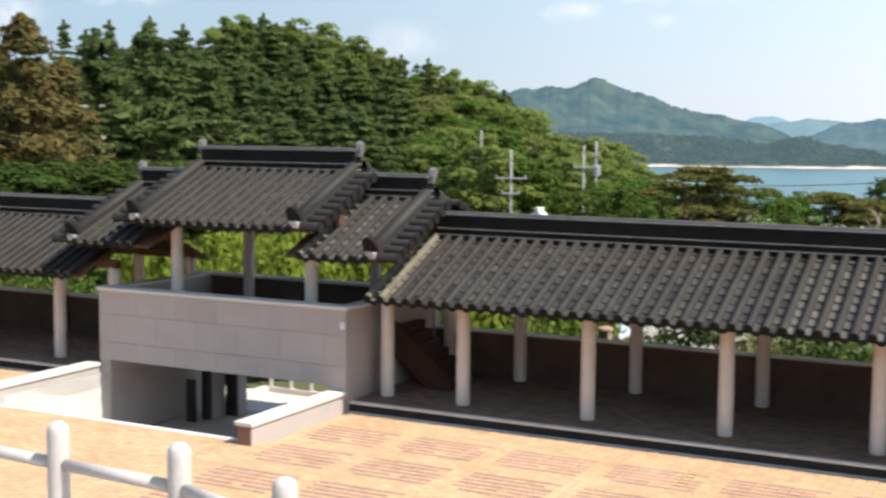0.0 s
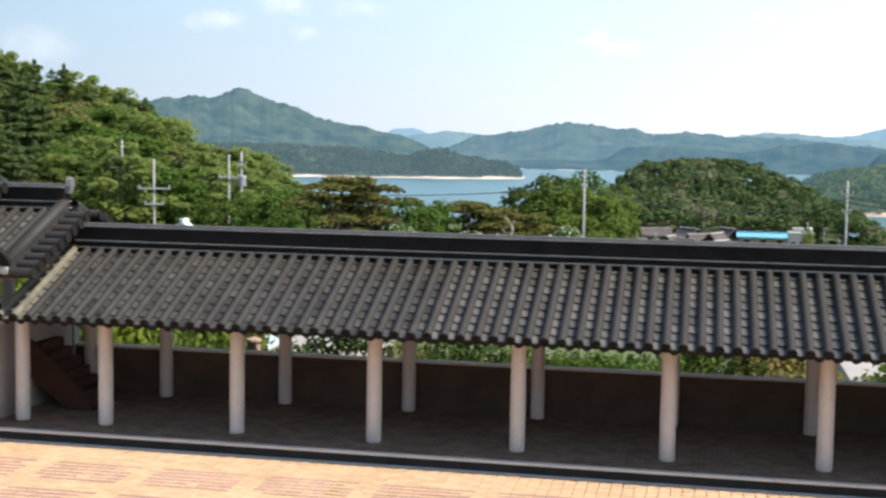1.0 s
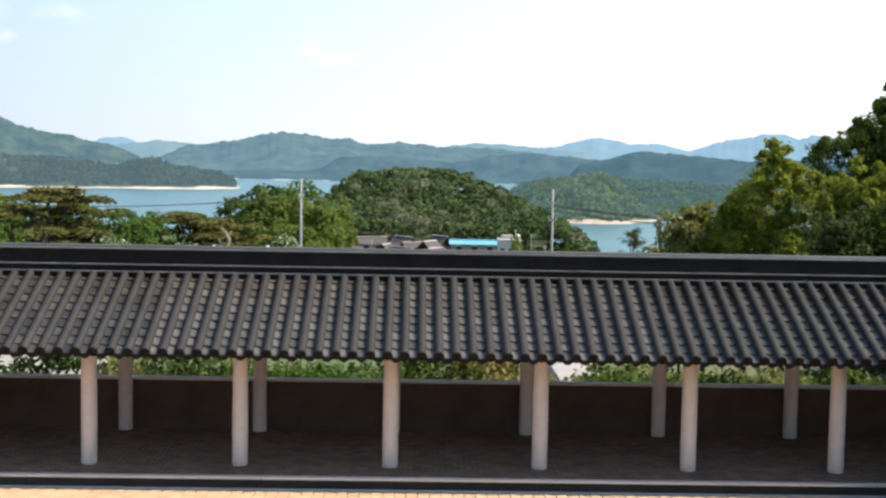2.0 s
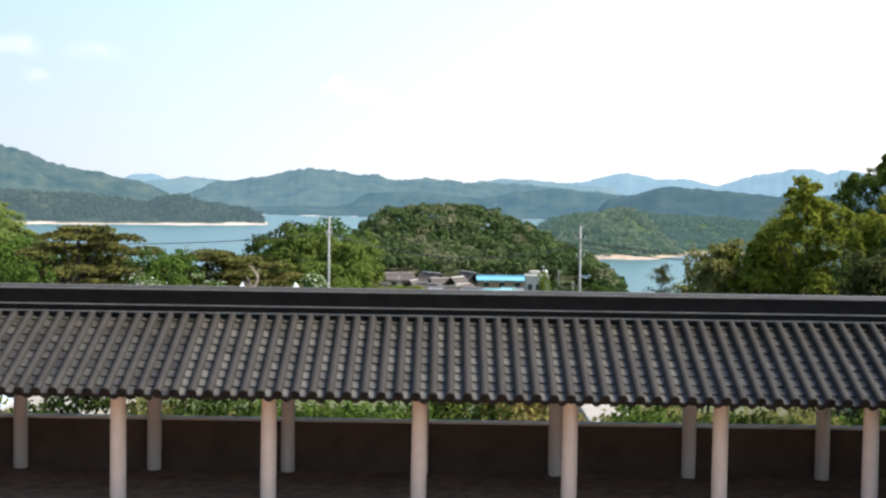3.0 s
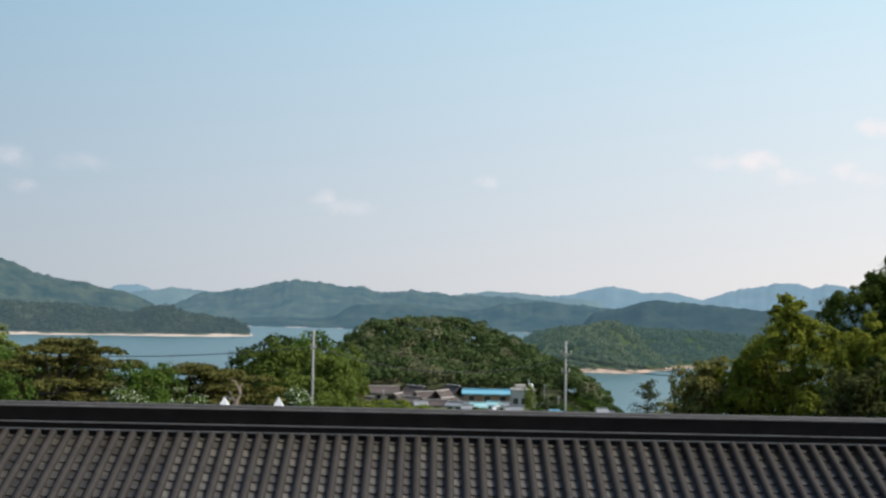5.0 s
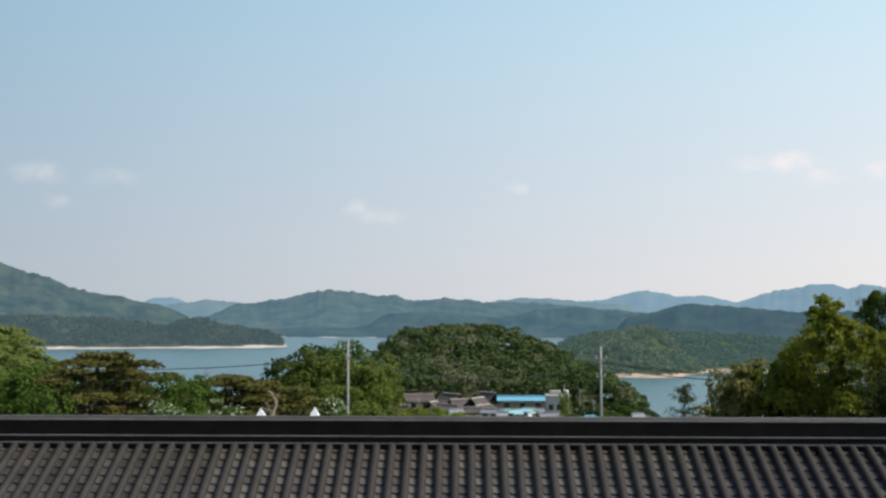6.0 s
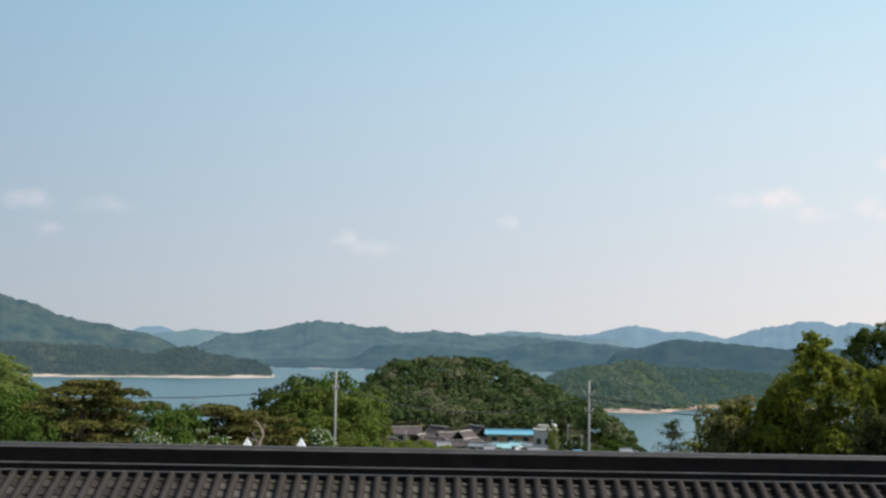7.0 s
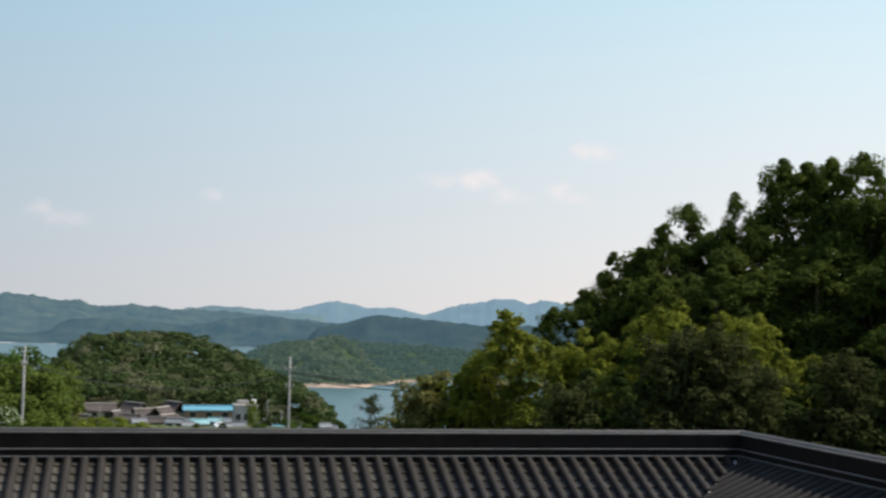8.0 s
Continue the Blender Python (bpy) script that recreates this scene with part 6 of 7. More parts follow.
    for az, r, el, wide in ((20.0, 38.5, -1.6, 0.8), (24.6, 39, -1.2, 0.8), (28.8, 39, -1.3, 0.9), (32, 39, -0.9, 0.9), (35.5, 39, -0.6, 0.9)):
        tree_to(dark, 9, "tree", az, r, el, "dark green bushy tree beyond the corridor", "tree", "dark trees by the corner", wide=wide)
    shaggy = conifer(77, 8, 5.0, 0.07, "needle_grey", 12, 62, droop=-0.55, thick=0.34, top_wide=0.3, wild=0.7)
    for az, r, el in ((18.6, 36.5, -2.4), (23.2, 37, -0.1), (24.9, 37, 0.0), (26.6, 37, -1.5), (30.2, 37.5, -0.9), (33.5, 38, -0.4)):
        tree_to(shaggy, 8.1, "pine_tree", az, r, el, "shaggy grey-green young pine beyond the corridor", "pine tree", "young pines", wide=0.9)
    for k, az, r, el, wide in ((0, 12.9, 44, -1.9, 0.7), (0, 11.85, 45, -2.1, 0.4), (0, 11.3, 46, -3.7, 0.8)):
        tree_to(wood[3], 9, "tree", az, r, el, "small olive-green tree beside the taller ones", "tree", "olive trees", wide=wide)
    p = place(15.85, 41.5)
    h = EYE.z + 41.5 * math.tan(radians(1.0)) - p.z
    sap = thing("sapling", p, "slender young tree with an open crown", "tree")
    part("trunk", tube([(0, 0, -0.3), (0.05, 0, h * 0.5), (-0.03, 0, h * 0.97)], [0.035, 0.028, 0.01], 8), M["bark"], sap)
    rg = np.random.default_rng(78)
    q, d = lobed(rg, [(0.42 * math.cos(2.4 * k) * (1 - 0.06 * k), 0.42 * math.sin(2.4 * k) * (1 - 0.06 * k), h * (0.8 + 0.02 * k), 0.22, 0.22, 0.13) for k in range(10)], 420, 0.4)
    q, d = clustered(rg, q, d, 4, 0.06)
    part("crown", quick_mesh("crown", *leaves(rg, q, d, 0.075), M["leaf_mid"]), None, sap)
    # small trees with bare stems in the shrub bed
    for x in (-8.2, -7.6, -5.3, 0.3, 0.9):
        tr = thing("small_tree", (x, 7.4, ground_z(x, 7.4)), "small tree with several bare pale stems", "tree", "bare-stemmed trees")
        bm = bmesh.new()
        for k in range(4):
            a = rng.uniform(0, 6.28)
            tube([(0, 0, -0.2), (0.2 * math.cos(a), 0.2 * math.sin(a), 0.8), (0.7 * math.cos(a), 0.6 * math.sin(a), 1.9)], [0.05, 0.04, 0.015], 6, bm)
        part("trunk", bm, M["deadwood"] if x > 0 else M["bark"], tr)
        rg = np.random.default_rng(int(x * 10) + 200)
        p, d = lobed(rg, [(0.4 * math.cos(k), 0.4 * math.sin(k), 2.1, 0.6, 0.6, 0.4) for k in (0, 2, 4)], 500)
        part("crown", quick_mesh("crown", *leaves(rg, p, d, 0.07), M["leaf_dark"]), None, tr)
    lan = thing("stone_lantern", (-9.73, 5.4, ground_z(-9.73, 5.4)), "small tan stone lantern among the shrubs", "lantern")
    b0 = -ground_z(-9.73, 5.4)
    part("shaft", lathe([(0.16, -0.1), (0.16, 0.1), (0.09, 0.2), (0.09, b0 + 0.62)], 12), M["brickwall"], lan)
    part("light_box", box(-0.13, 0.13, -0.13, 0.13, b0 + 0.62, b0 + 0.88, 0.02), M["brickwall"], lan)
    part("cap", lathe([(0.2, b0 + 0.88), (0.19, b0 + 0.93), (0.05, b0 + 0.98)], 8), M["brickwall"], lan)
    # garden trees among the lakeside houses
    for k in range(46):
        az, r = rng.uniform(-6.5, 7.2), rng.uniform(190, 335)
        if -3.2 < az < 5.3 and r > 236:
            r = rng.uniform(315, 345)
        p = place(az, r)
        h = min(rng.uniform(3.0, 6.5), EYE.z + r * math.tan(radians((-4.45 if r < 300 else -3.7) if az > -3.5 else -2.2)) - p.z)
        if h > 1.2:
            plant(near[rng.choice((0, 0, 1, 2))], "tree", p, "leafy green garden tree near the houses", "tree", "garden trees", h / 7, rng.uniform(0, 360))
    for az, r, el in ((5.5, 300, -3.75), (6.0, 318, -3.8), (6.5, 305, -4.0), (6.9, 320, -4.05), (7.3, 300, -4.3), (7.7, 315, -4.35), (8.1, 300, -4.6), (8.5, 310, -4.75), (5.9, 275, -4.2), (6.6, 280, -4.35), (7.1, 270, -4.65), (5.3, 262, -4.5), (5.6, 242, -3.95), (6.1, 246, -3.95), (6.5, 238, -4.05), (6.9, 246, -4.1), (7.3, 238, -4.25), (7.7, 244, -4.4), (8.1, 238, -4.6), (8.5, 242, -4.8), (6.6, 328, -3.5), (7.0, 326, -3.58), (7.4, 328, -3.68), (7.8, 326, -3.85), (8.2, 326, -4.1), (6.8, 312, -3.75), (7.2, 312, -3.8), (7.6, 312, -3.92), (8.0, 312, -4.1)):
        tree_to(near[rng.choice((0, 2, 2))], 7, "tree", az - 0.45, r, el - 0.15, "leafy green tree on the slope to the water", "tree", "waterside trees", wide=1.3)
    # bare dead tree
    p = place(-8.6, 59)
    d = thing("dead_tree", p, "bare pinkish dead tree with broken limbs", "tree")
    h = EYE.z + 59 * math.tan(radians(-3.5)) - p.z
    bm = tube([(-0.12, 0, -0.3), (-0.08, 0, h - 1.6), (0.02, 0, h - 1.05), (0.1, 0, h - 0.8)], [0.2, 0.15, 0.13, 0.1], 8)
    for line in (((0.08, 0, h - 0.85), (0.24, 0.05, h - 0.5), (0.22, 0.05, h - 0.2), (0.3, 0.05, h)), ((0.05, 0, h - 0.95), (-0.12, 0.05, h - 0.65), (-0.28, 0.05, h - 0.35)),
                 ((-0.06, 0.02, h - 0.75), (-0.3, 0.0, h - 0.68), (-0.46, 0.0, h - 0.6)), ((0.23, 0.05, h - 0.45), (0.1, -0.05, h - 0.1), (-0.06, -0.05, h + 0.12), (-0.2, -0.05, h + 0.12))):
        tube(line, [0.075, 0.055, 0.04, 0.03][:len(line)], 6, bm)
    part("trunk", bm, M["deadwood"], d)


def canopy(name, trees, material, label, quads, leaf, lobes=6, kind="stuff"):
    """Far woods as one body: trees (x, y, z, radius), each a crown of several rounded clumps."""
    rng = np.random.default_rng(len(trees))
    pads = []
    for x, y, z, r in trees:
        pads.append((x, y, z + 1.0 * r, 0.72 * r, 0.72 * r, 0.8 * r))
        for k in range(lobes):
            a, u = 2.4 * k + rng.uniform(0, 1.2), rng.uniform(-0.1, 0.9)
            q, s = 0.62 * r * math.sqrt(1 - 0.7 * u * u), r * rng.uniform(0.3, 0.5)
            pads.append((x + q * math.cos(a), y + q * math.sin(a), z + r * (1.0 + 0.72 * u), s, s, s * 0.85))
    p, d = shells(rng, pads, max(4, quads // (lobes + 1)), -0.25, 0.15)
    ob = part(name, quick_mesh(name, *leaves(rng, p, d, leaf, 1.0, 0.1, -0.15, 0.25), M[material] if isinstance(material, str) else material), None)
    tagged(ob, label, "woods", kind=kind)


def woods():
    rng = random.Random(5)
    grid, spots, tries = {}, [], 0
    while len(spots) < 700 and tries < 30000:
        tries += 1
        az, r = rng.uniform(-5.2, 8.7), rng.uniform(318, 466)
        p = place(az, r)
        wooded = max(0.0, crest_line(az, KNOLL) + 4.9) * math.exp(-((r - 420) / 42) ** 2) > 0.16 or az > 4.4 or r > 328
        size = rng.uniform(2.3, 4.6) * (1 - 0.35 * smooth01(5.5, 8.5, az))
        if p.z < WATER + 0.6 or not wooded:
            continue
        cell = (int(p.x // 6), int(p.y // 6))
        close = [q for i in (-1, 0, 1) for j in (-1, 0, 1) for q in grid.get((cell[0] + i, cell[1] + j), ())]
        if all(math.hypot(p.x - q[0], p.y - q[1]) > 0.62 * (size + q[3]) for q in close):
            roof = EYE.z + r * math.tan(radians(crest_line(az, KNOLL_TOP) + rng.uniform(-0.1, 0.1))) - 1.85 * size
            t = (p.x, p.y, roof if abs(r - 425) < 14 and p.z < roof < p.z + 5 else min(roof, p.z + rng.uniform(-0.2, 2.6)), size)
            grid.setdefault(cell, []).append(t)
            spots.append(t)
    for k, (key, label) in enumerate((("knoll_dark", "dark green trees of the knoll's woods"), ("knoll_leaf", "mixed green trees of the knoll's woods"), ("knoll_pale", "pale flowering trees in the knoll's woods"))):
        canopy("knoll_woods", [t for i, t in enumerate(spots) if (0, 0, 1, 1, 0, 2, 1, 0, 1, 2)[i % 10] == k], key, label, 340, 0.42)
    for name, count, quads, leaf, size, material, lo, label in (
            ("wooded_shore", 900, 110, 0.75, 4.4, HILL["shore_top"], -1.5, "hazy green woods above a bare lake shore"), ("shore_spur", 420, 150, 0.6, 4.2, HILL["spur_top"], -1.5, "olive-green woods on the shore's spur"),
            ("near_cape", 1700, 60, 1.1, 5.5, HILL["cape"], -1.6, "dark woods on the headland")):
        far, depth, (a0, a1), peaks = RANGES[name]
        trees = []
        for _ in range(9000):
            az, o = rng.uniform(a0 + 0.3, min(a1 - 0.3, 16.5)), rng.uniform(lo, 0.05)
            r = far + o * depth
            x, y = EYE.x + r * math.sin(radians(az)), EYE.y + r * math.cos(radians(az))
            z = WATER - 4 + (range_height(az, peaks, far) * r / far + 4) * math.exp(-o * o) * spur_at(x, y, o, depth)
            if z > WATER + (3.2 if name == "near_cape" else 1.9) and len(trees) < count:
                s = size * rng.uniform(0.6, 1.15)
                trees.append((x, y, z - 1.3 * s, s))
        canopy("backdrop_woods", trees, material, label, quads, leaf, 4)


# ---- poles, wires, houses ----
def utility_pole(az, r, el, arms, label, box_on=False):
    p = place(az, r)
    h = EYE.z + r * math.tan(radians(el)) - p.z
    t = thing("utility_pole", p, label, "utility pole", "utility poles")
    t.rotation_euler = (0, 0, radians(-az))
    part("shaft", lathe([(0.1, -0.3), (0.085, h * 0.5), (0.062, h)], 12), M["pole"], t, smooth=True)
    for drop, half in arms:
        part("crossarm", box(-half, half, -0.18, -0.1, h - drop - 0.05, h - drop + 0.05, 0.01), M["pole"] if r < 100 else M["steel"], t)
        for u in (-0.9, 0.9):
            part("insulator", lathe([(0.03, 0), (0.06, 0.04), (0.035, 0.09), (0.06, 0.13), (0.02, 0.18)], 8, at=Matrix.Translation((u * half, -0.14, h - drop + 0.05))), M["pole"], t)
    if box_on:
        part("transformer", lathe([(0.28, 0), (0.3, 0.05), (0.3, 0.75), (0.26, 0.8)], 12, at=Matrix.Translation((0.05, -0.45, h - 2.6))), M["steel"], t)
    return p + Vector((0, 0, h))


def wire(a, b, sag, n=1, gap=0.35):
    for k in range(n):
        pts = []
        for i in range(13):
            u = i / 12
            q = a.lerp(b, u)
            pts.append(q + Vector((0, 0, -4 * sag * u * (1 - u) - gap * k)))
        ob = part("overhead_cable", tube(pts, 0.026, 5), M["cable"])
        tagged(ob, "thin dark overhead cable strung between poles", "cable", "overhead cables")


def house(az, r, el, length, depth, turn, roof_h, wall_h, wall, roof, label, name="house", o=0.7):
    p = place(az, r)
    top = EYE.z + r * math.tan(radians(el))
    base = top - roof_h - wall_h
    t = thing(name, (p.x, p.y, base), label, "house", "lakeside houses")
    t.rotation_euler = (0, 0, radians(turn - az))
    part("wall", box(-length / 2, length / 2, -depth / 2, depth / 2, -4.0, wall_h), M[wall], t)
    bm = bmesh.new()
    n = 9
    rows = []
    for y, z in ((-depth / 2 - o, wall_h - 0.12), (-depth / 4, wall_h + roof_h * 0.42), (0, wall_h + roof_h), (depth / 4, wall_h + roof_h * 0.42), (depth / 2 + o, wall_h - 0.12)):
        rows.append([bm.verts.new((x * (length / 2 + o), y, z + (0.25 * x * x if roof == "house_tile" else 0))) for x in np.linspace(-1, 1, n)])
    low = [[bm.verts.new(v.co - Vector((0, 0, 0.22))) for v in row] for row in rows]
    for a, b in zip(rows, rows[1:]):
        for i in range(n - 1):
            bm.faces.new((a[i], a[i + 1], b[i + 1], b[i]))
    for a, b in zip(low, low[1:]):
        for i in range(n - 1):
            bm.faces.new((a[i + 1], a[i], b[i], b[i + 1]))
    for k in (0, -1):
        for i in range(n - 1):
            bm.faces.new((rows[k][i], rows[k][i + 1], low[k][i + 1], low[k][i]))
    for i in (0, -1):
        for k in range(4):
            bm.faces.new((rows[k][i], rows[k + 1][i], low[k + 1][i], low[k][i]))
    part("roof", bm, M[roof], t)
    part("ridge", box(-length / 2 - o, length / 2 + o, -0.18, 0.18, wall_h + roof_h - 0.02, wall_h + roof_h + 0.22, 0.03), M["plaster"] if roof == "house_tile" else M[roof], t)
    k = max(2, int(length / 3))
    for i in range(k):
        x = -length / 2 + length * (i + 0.5) / k
        w = part("window", box(x - 0.6, x + 0.6, -depth / 2 - 0.04, -depth / 2 + 0.02, wall_h * 0.35, wall_h * 0.8), M["glass"], t)
        part("window_frame", box(x - 0.68, x + 0.68, -depth / 2 - 0.06, -depth / 2 - 0.042, wall_h * 0.8, wall_h * 0.86), M["white"], w)


def village():
    a = utility_pole(-5.2, 78, -1.12, [(1.1, 0.16)], "tall grey concrete utility pole")
    b = utility_pole(6.1, 80, -1.4, [(0.8, 0.35), (1.9, 0.25)], "tall grey concrete utility pole")
    utility_pole(-21.1, 92, -0.72, [(1.6, 0.75)], "grey concrete utility pole with a crossarm")
    utility_pole(-20.55, 96, -0.55, [(1.0, 0.3)], "grey utility pole with a transformer", True)
    utility_pole(-24.35, 84, -0.95, [(1.9, 1.05), (2.9, 0.6)], "grey utility pole with wide crossarms")
    utility_pole(-25.7, 112, -0.1, [(1.6, 0.9), (2.4, 1.0)], "grey utility pole with two crossarms")
    utility_pole(-11.4, 240, -2.35, [(0.6, 0.8), (1.4, 0.6)], "far utility pole with crossarms")
    wire(high(-22.5, 100, -1.95), a - Vector((0, 0, 1.08)), 0.75, 1)
    wire(a - Vector((0, 0, 1.0)), b - Vector((0, 0, 1.1)), 1.2, 1)
    wire(b - Vector((0, 0, 0.95)), high(14.5, 70, -2.75), 0.12, 2, 0.1)
    wire(b - Vector((0, 0, 1.3)), high(14.5, 70, -2.85), 0.25, 1)
    # flowering shrubs in front of the pines
    rg = np.random.default_rng(91)
    for az, r, el in ((-13.3, 60, -3.55), (-12.6, 62, -3.75), (-6.0, 64, -3.6), (-5.6, 66, -3.45), (-10.6, 62, -3.85)):
        p = place(az, r)
        h = EYE.z + r * math.tan(radians(el)) - p.z
        t = thing("flowering_shrub", p, "green shrub covered in white blossom", "shrub", "flowering shrubs")
        part("stems", tube([(0, 0, -0.2), (0.1, 0, h * 0.4), (0.2, 0.1, h * 0.8)], [0.06, 0.05, 0.02], 6), M["bark"], t)
        q, d = lobed(rg, [(rg.uniform(-0.6, 0.6), rg.uniform(-0.5, 0.5), h * u, 0.6, 0.6, 0.45) for u in (0.35, 0.5, 0.6, 0.72, 0.82, 0.88)], 1500)
        part("foliage", quick_mesh("foliage", *leaves(rg, q, d, 0.09), M["leaf"]), None, t)
        part("blossom", quick_mesh("blossom", *leaves(rg, q[::3] * np.array([1.06, 1.06, 1.02]), d[::3], 0.07), M["blossom"]), None, t, "white blossom clusters")
    # houses below the knoll
    for az, r, el, ln, dp, turn, rh, wh, label in (
            (-2.0, 290, -3.66, 5.6, 5, 4, 1.3, 2.2, "low house with a long grey tiled roof"), (-0.55, 280, -3.62, 5.6, 5.5, -56, 2.4, 2.2, "small house with a curved grey tiled roof"),
            (0.0, 275, -3.86, 5.0, 4.4, 24, 1.7, 2.2, "small house with a curved grey tiled roof"), (0.62, 273, -3.8, 4.6, 4.8, 62, 2.2, 2.2, "small house with a steep grey tiled roof"),
            (1.12, 285, -3.56, 5, 5.2, -60, 2.4, 2.4, "tall-gabled house with a grey tiled roof"), (-3.5, 285, -3.95, 6, 5, 30, 1.6, 2.2, "small grey roofed house below the knoll"),
            (0.3, 262, -4.22, 4, 3.4, -14, 0.9, 1.8, "small low house with a grey tiled roof"), (-1.35, 276, -3.98, 3.6, 3.6, 68, 1.4, 1.8, "small house with a steep grey tiled roof"),
            (-0.75, 268, -4.1, 3.2, 3.0, -30, 1.0, 1.8, "small low house with a grey tiled roof"), (0.85, 264, -4.12, 3.0, 3.0, 48, 1.2, 1.8, "small house with a steep grey tiled roof"), (-2.7, 272, -4.15, 3.4, 3.2, -48, 1.2, 1.8, "small grey roofed house below the knoll")):
        house(az, r, el, ln, dp, turn, rh, wh, "plaster", "house_tile", label)
    for az, r, el, turn, wide in ((-0.35, 256, -4.3, 12, 2.6), (1.25, 254, -4.3, -18, 3.6), (1.75, 250, -4.42, 5, 2.2), (3.95, 252, -4.42, -8, 2.4), (3.35, 250, -4.5, 20, 2.2), (5.3, 256, -4.25, 35, 3.0), (7.75, 262, -4.42, 14, 2.2), (8.1, 262, -4.52, -10, 1.6),
                                  (6.5, 258, -4.55, 8, 3.0)):
        house(az, r, el, wide, 2.4, turn, 0.5, 1.6, "white", "steel", "small white shed with a metal sheet roof", "shed", 0.2)
    house(2.63, 280, -3.72, 10.2, 4.4, 2, 0.62, 2.6, "brickwall", "blue_roof", "long tan shed with a bright blue sheet roof", o=0.45)
    house(2.2, 256, -4.32, 3.0, 4.0, 14, 0.5, 2.0, "plaster", "teal_roof", "low shed with a faded teal sheet roof", o=0.3)
    house(2.9, 258, -4.24, 2.2, 3.6, -24, 0.45, 2.0, "white", "teal_roof", "low shed with a faded teal sheet roof", o=0.25)
    house(3.05, 250, -4.5, 1.6, 2.0, 30, 0.3, 1.4, "white", "white", "small white store beside the teal sheds", "shed", 0.15)
    house(1.7, 262, -4.3, 3.4, 2.4, -8, 0.35, 1.5, "plaster", "steel", "low shed with a pale metal roof", "shed", 0.2)
    house(3.4, 262, -4.26, 1.6, 3, -6, 0.4, 2.0, "concrete", "steel", "low grey lean-to with a metal roof", o=0.3)
    house(5.6, 256, -4.45, 3.6, 4, -10, 0.5, 1.8, "plaster", "blue_roof", "small shed with a blue sheet roof", o=0.3)
    for az, r, el in ((4.5, 264, -3.22), (5.2, 262, -3.4), (5.82, 240, -3.9), (-2.0, 255, -3.8)):
        utility_pole(az, r, el, [(0.3, 0.25)], "thin pole beside the lakeside houses")
    p = place(4.2, 268)
    t = thing("flat_roofed_house", (p.x, p.y, EYE.z + 268 * math.tan(radians(-3.45)) - 4.9), "grey concrete house with a flat roof and rooftop hut", "house", "lakeside houses")
    part("wall", box(-2.3, 2.3, -2.5, 2.5, -4, 3.8), M["concrete"], t)
    part("roof", box(-2.45, 2.45, -2.8, 2.8, 3.8, 4.05, 0.03), M["concrete"], t)
    part("rooftop_hut", box(-1.5, 0.7, -1.0, 1.4, 4.05, 4.9), M["plaster"], t)
    part("water_tank", lathe([(0.55, 0), (0.6, 0.1), (0.6, 0.9), (0.3, 1.1)], 12, at=Matrix.Translation((1.7, -0.8, 4.06))), M["white"], t, "white plastic water tank")
    for x in (-1.5, 0.2):
        part("window", box(x - 0.5, x + 0.5, -2.54, -2.48, 1.0, 2.2), M["glass"], t)
    for az, r, el, s in ((-9.05, 58, -4.08, 0.62), (-6.68, 58, -4.07, 0.62), (-11.3, 64, -4.2, 0.16), (-11.9, 64, -4.27, 0.2)):
        p = place(az, r)
        h = EYE.z + r * math.tan(radians(el)) - p.z
        t = thing("canopy_tent", p, "white pointed tent canopy on poles", "tent", "white tents")
        bm = bmesh.new()
        corners = ((-1, -1), (1, -1), (1, 1), (-1, 1))
        base = [bm.verts.new((x * s, y * s, h - 2.2 * s)) for x, y in corners]
        mid = [bm.verts.new((x * s * 0.5, y * s * 0.5, h - 0.95 * s)) for x, y in corners]
        tip = bm.verts.new((0, 0, h))
        for i in range(4):
            j = (i + 1) % 4
            bm.faces.new((base[i], base[j], mid[j], mid[i]))
            bm.faces.new((mid[i], mid[j], tip))
        bm.faces.new(base[::-1])
        part("canopy", bm, M["white"], t)
        for x, y in ((-1, -1), (1, -1), (1, 1), (-1, 1)):
            part("tent_pole", tube([(x * s * 0.97, y * s * 0.97, -0.2), (x * s * 0.97, y * s * 0.97, h - 2.2 * s)], 0.03, 6), M["steel"], t)
    house(-23.05, 100, -3.66, 0.5, 0.9, 50, 0.2, 1.6, "blue_roof", "white", "small blue hut with a white sheet roof", "hut", 0.12)
    house(-43.2, 116, 0.75, 2.6, 4.0, -20, 0.7, 1.5, "plaster", "house_tile", "pale house behind the conifers")
    house(-46.4, 104, 0.9, 2.4, 4.0, 10, 0.8, 2.2, "plaster", "house_tile", "pale house among the conifers")
    # pale path beyond the shrubs
    for x0, x1, y in ((-11.7, -9.0, 14.5), (4.4, 5.8, 14.5)):
        t = part("garden_path", box(x0, x1, y - 3.2, y + 2.2, ground_z(x0, y) - 2.5, -0.42, 0.05), M["paving_pale"])
        tagged(t, "pale paved terrace beyond the shrubs", "paving", kind="structure")


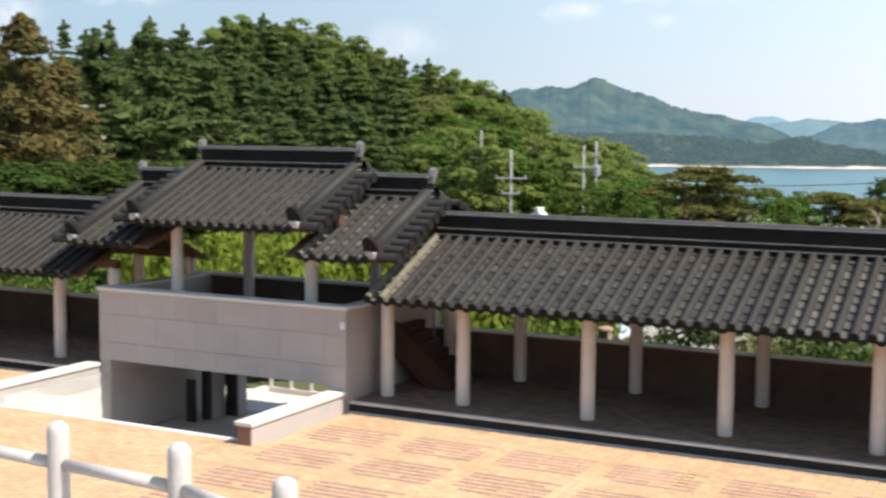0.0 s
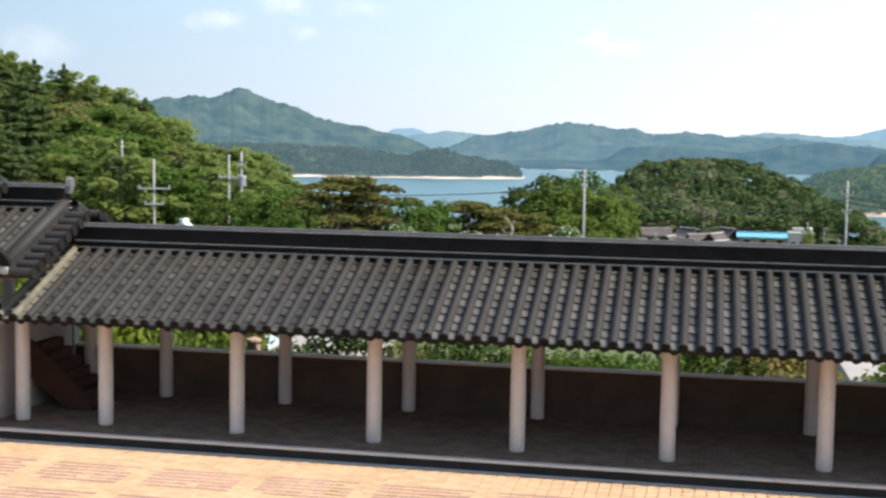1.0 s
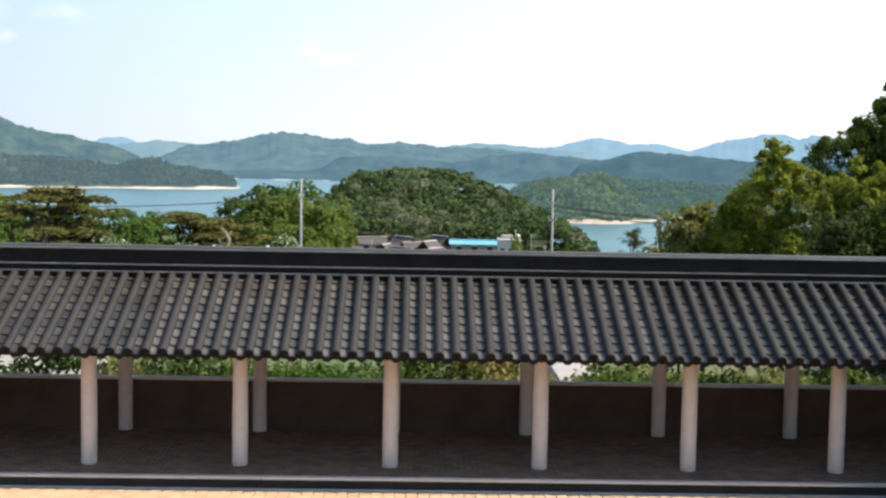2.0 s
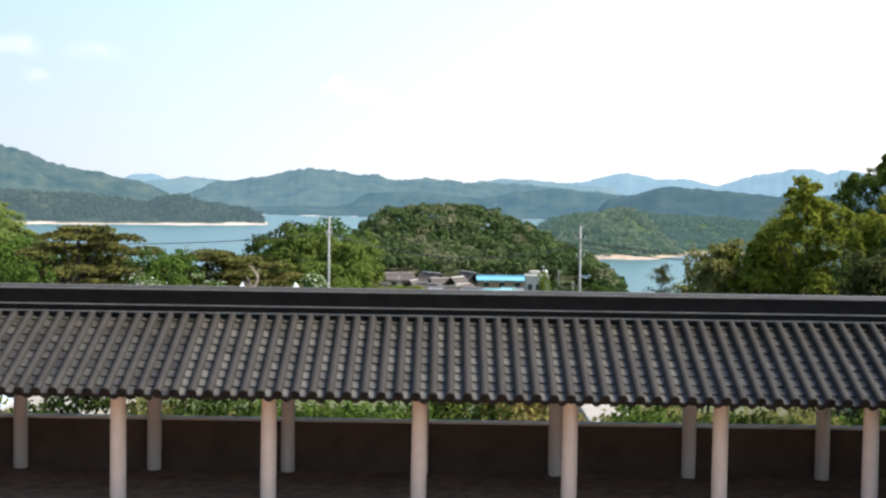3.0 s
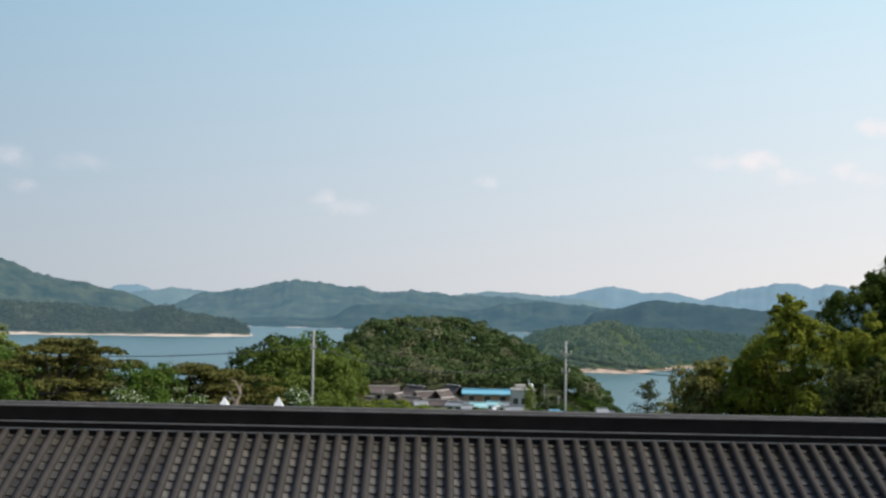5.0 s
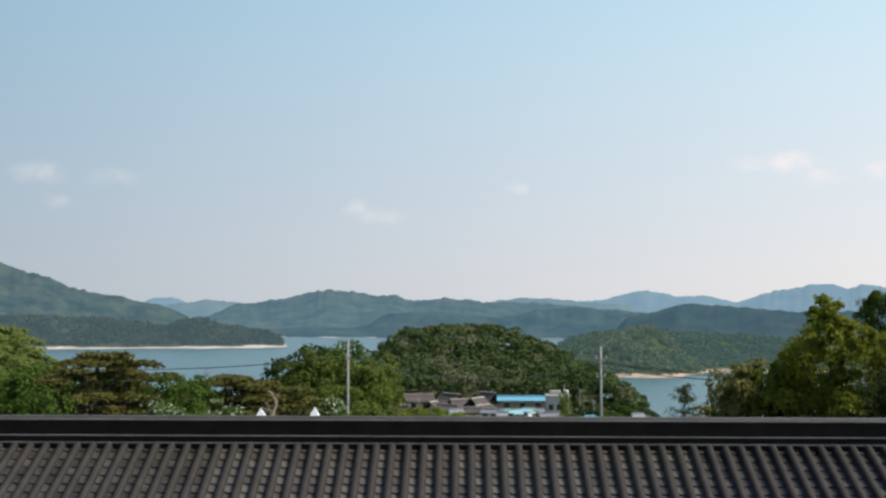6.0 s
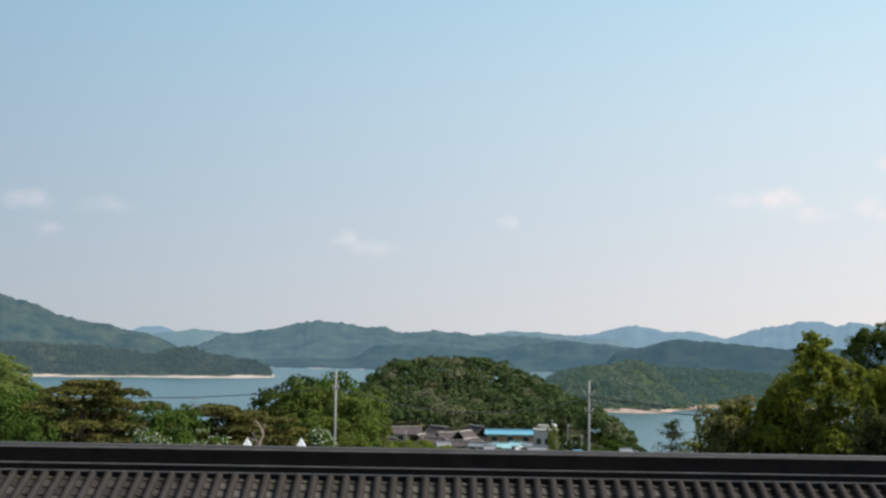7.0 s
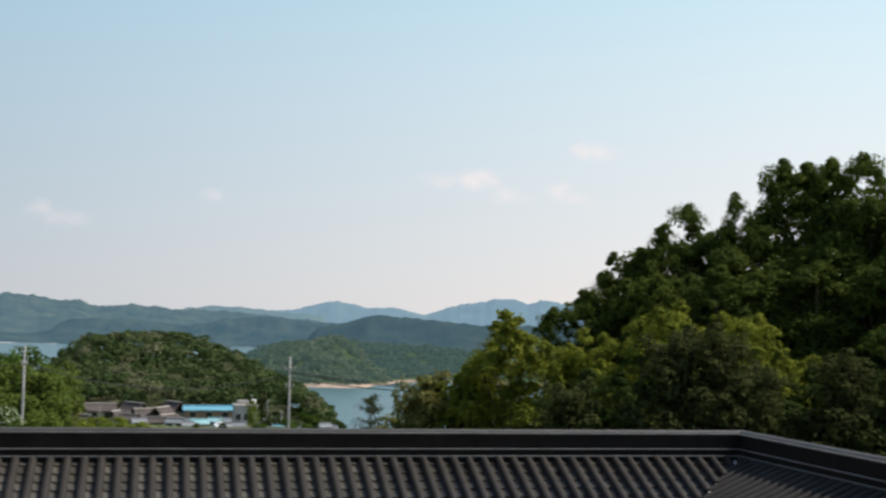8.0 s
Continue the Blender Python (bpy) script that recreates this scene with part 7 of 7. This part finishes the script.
def landing():
    t = thing("landing", (-18.5, 5.2, -1.6), "sunlit pale stone landing beyond the gate", "landing", kind="structure")
    part("slab", box(-3.6, 4.5, -1.9, 0.32, -0.6, -0.002, 0.01), M["coping"], t)
    part("low_wall", box(-0.9, 4.5, 0.16, 0.32, 0.0, 0.15, 0.015), M["coping"], t)
    part("low_wall", box(-1.1, -0.904, -0.8, 0.32, 0.0, 0.15, 0.015), M["coping"], t)
    for k in range(7):
        part("post", lathe([(0.05, 0.15), (0.055, 0.17), (0.055, 0.75), (0.065, 0.78), (0.065, 0.83), (0.02, 0.86)], 12, at=Matrix.Translation((-0.86 + 0.65 * k, 0.24, 0))), M["fence"], t, smooth=True)
    for x, y in ((-20.4, 10.6), (-14.2, 16.0)):
        car(x, y)


def car(x, y):
    g = ground_z(x, y)
    t = thing("car", (x, y, g), "pale silver parked car beyond the gate", "car", "parked cars")
    bm = bmesh.new()
    prof = [(-2.1, 0.35), (-2.15, 0.75), (-1.95, 0.95), (-1.2, 1.02), (-0.55, 1.42), (0.75, 1.45), (1.45, 1.0), (2.05, 0.9), (2.15, 0.6), (2.1, 0.35)]
    a = [bm.verts.new((u, -0.82, z)) for u, z in prof]
    b = [bm.verts.new((u, 0.82, z)) for u, z in prof]
    k = len(prof)
    for i in range(k):
        bm.faces.new((a[i], a[(i + 1) % k], b[(i + 1) % k], b[i]))
    bm.faces.new(a[::-1])
    bm.faces.new(b)
    bmesh.ops.bevel(bm, geom=bm.edges[:], offset=0.05, segments=2, affect="EDGES")
    part("body", bm, M["car_paint"], t)
    part("side_window", box(-0.75, 0.9, -0.86, -0.8, 1.03, 1.36, 0.01), M["glass"], t)
    for u in (-1.3, 1.35):
        for v in (-0.8, 0.8):
            part("wheel", lathe([(0.2, -0.1), (0.32, -0.09), (0.33, 0), (0.32, 0.09), (0.2, 0.1)], 16, at=pose(u, v, 0.33, 90, 0, 0)), M["rubber"], t)


terrain()
lake()
hills()
corridor_right()
wing()
corridor_left()
gate()
stairwell_parapets()
corridor_stair()
fence()
landing()
sky_blocking_wall()
village()
planting()
woods()
courtyard()
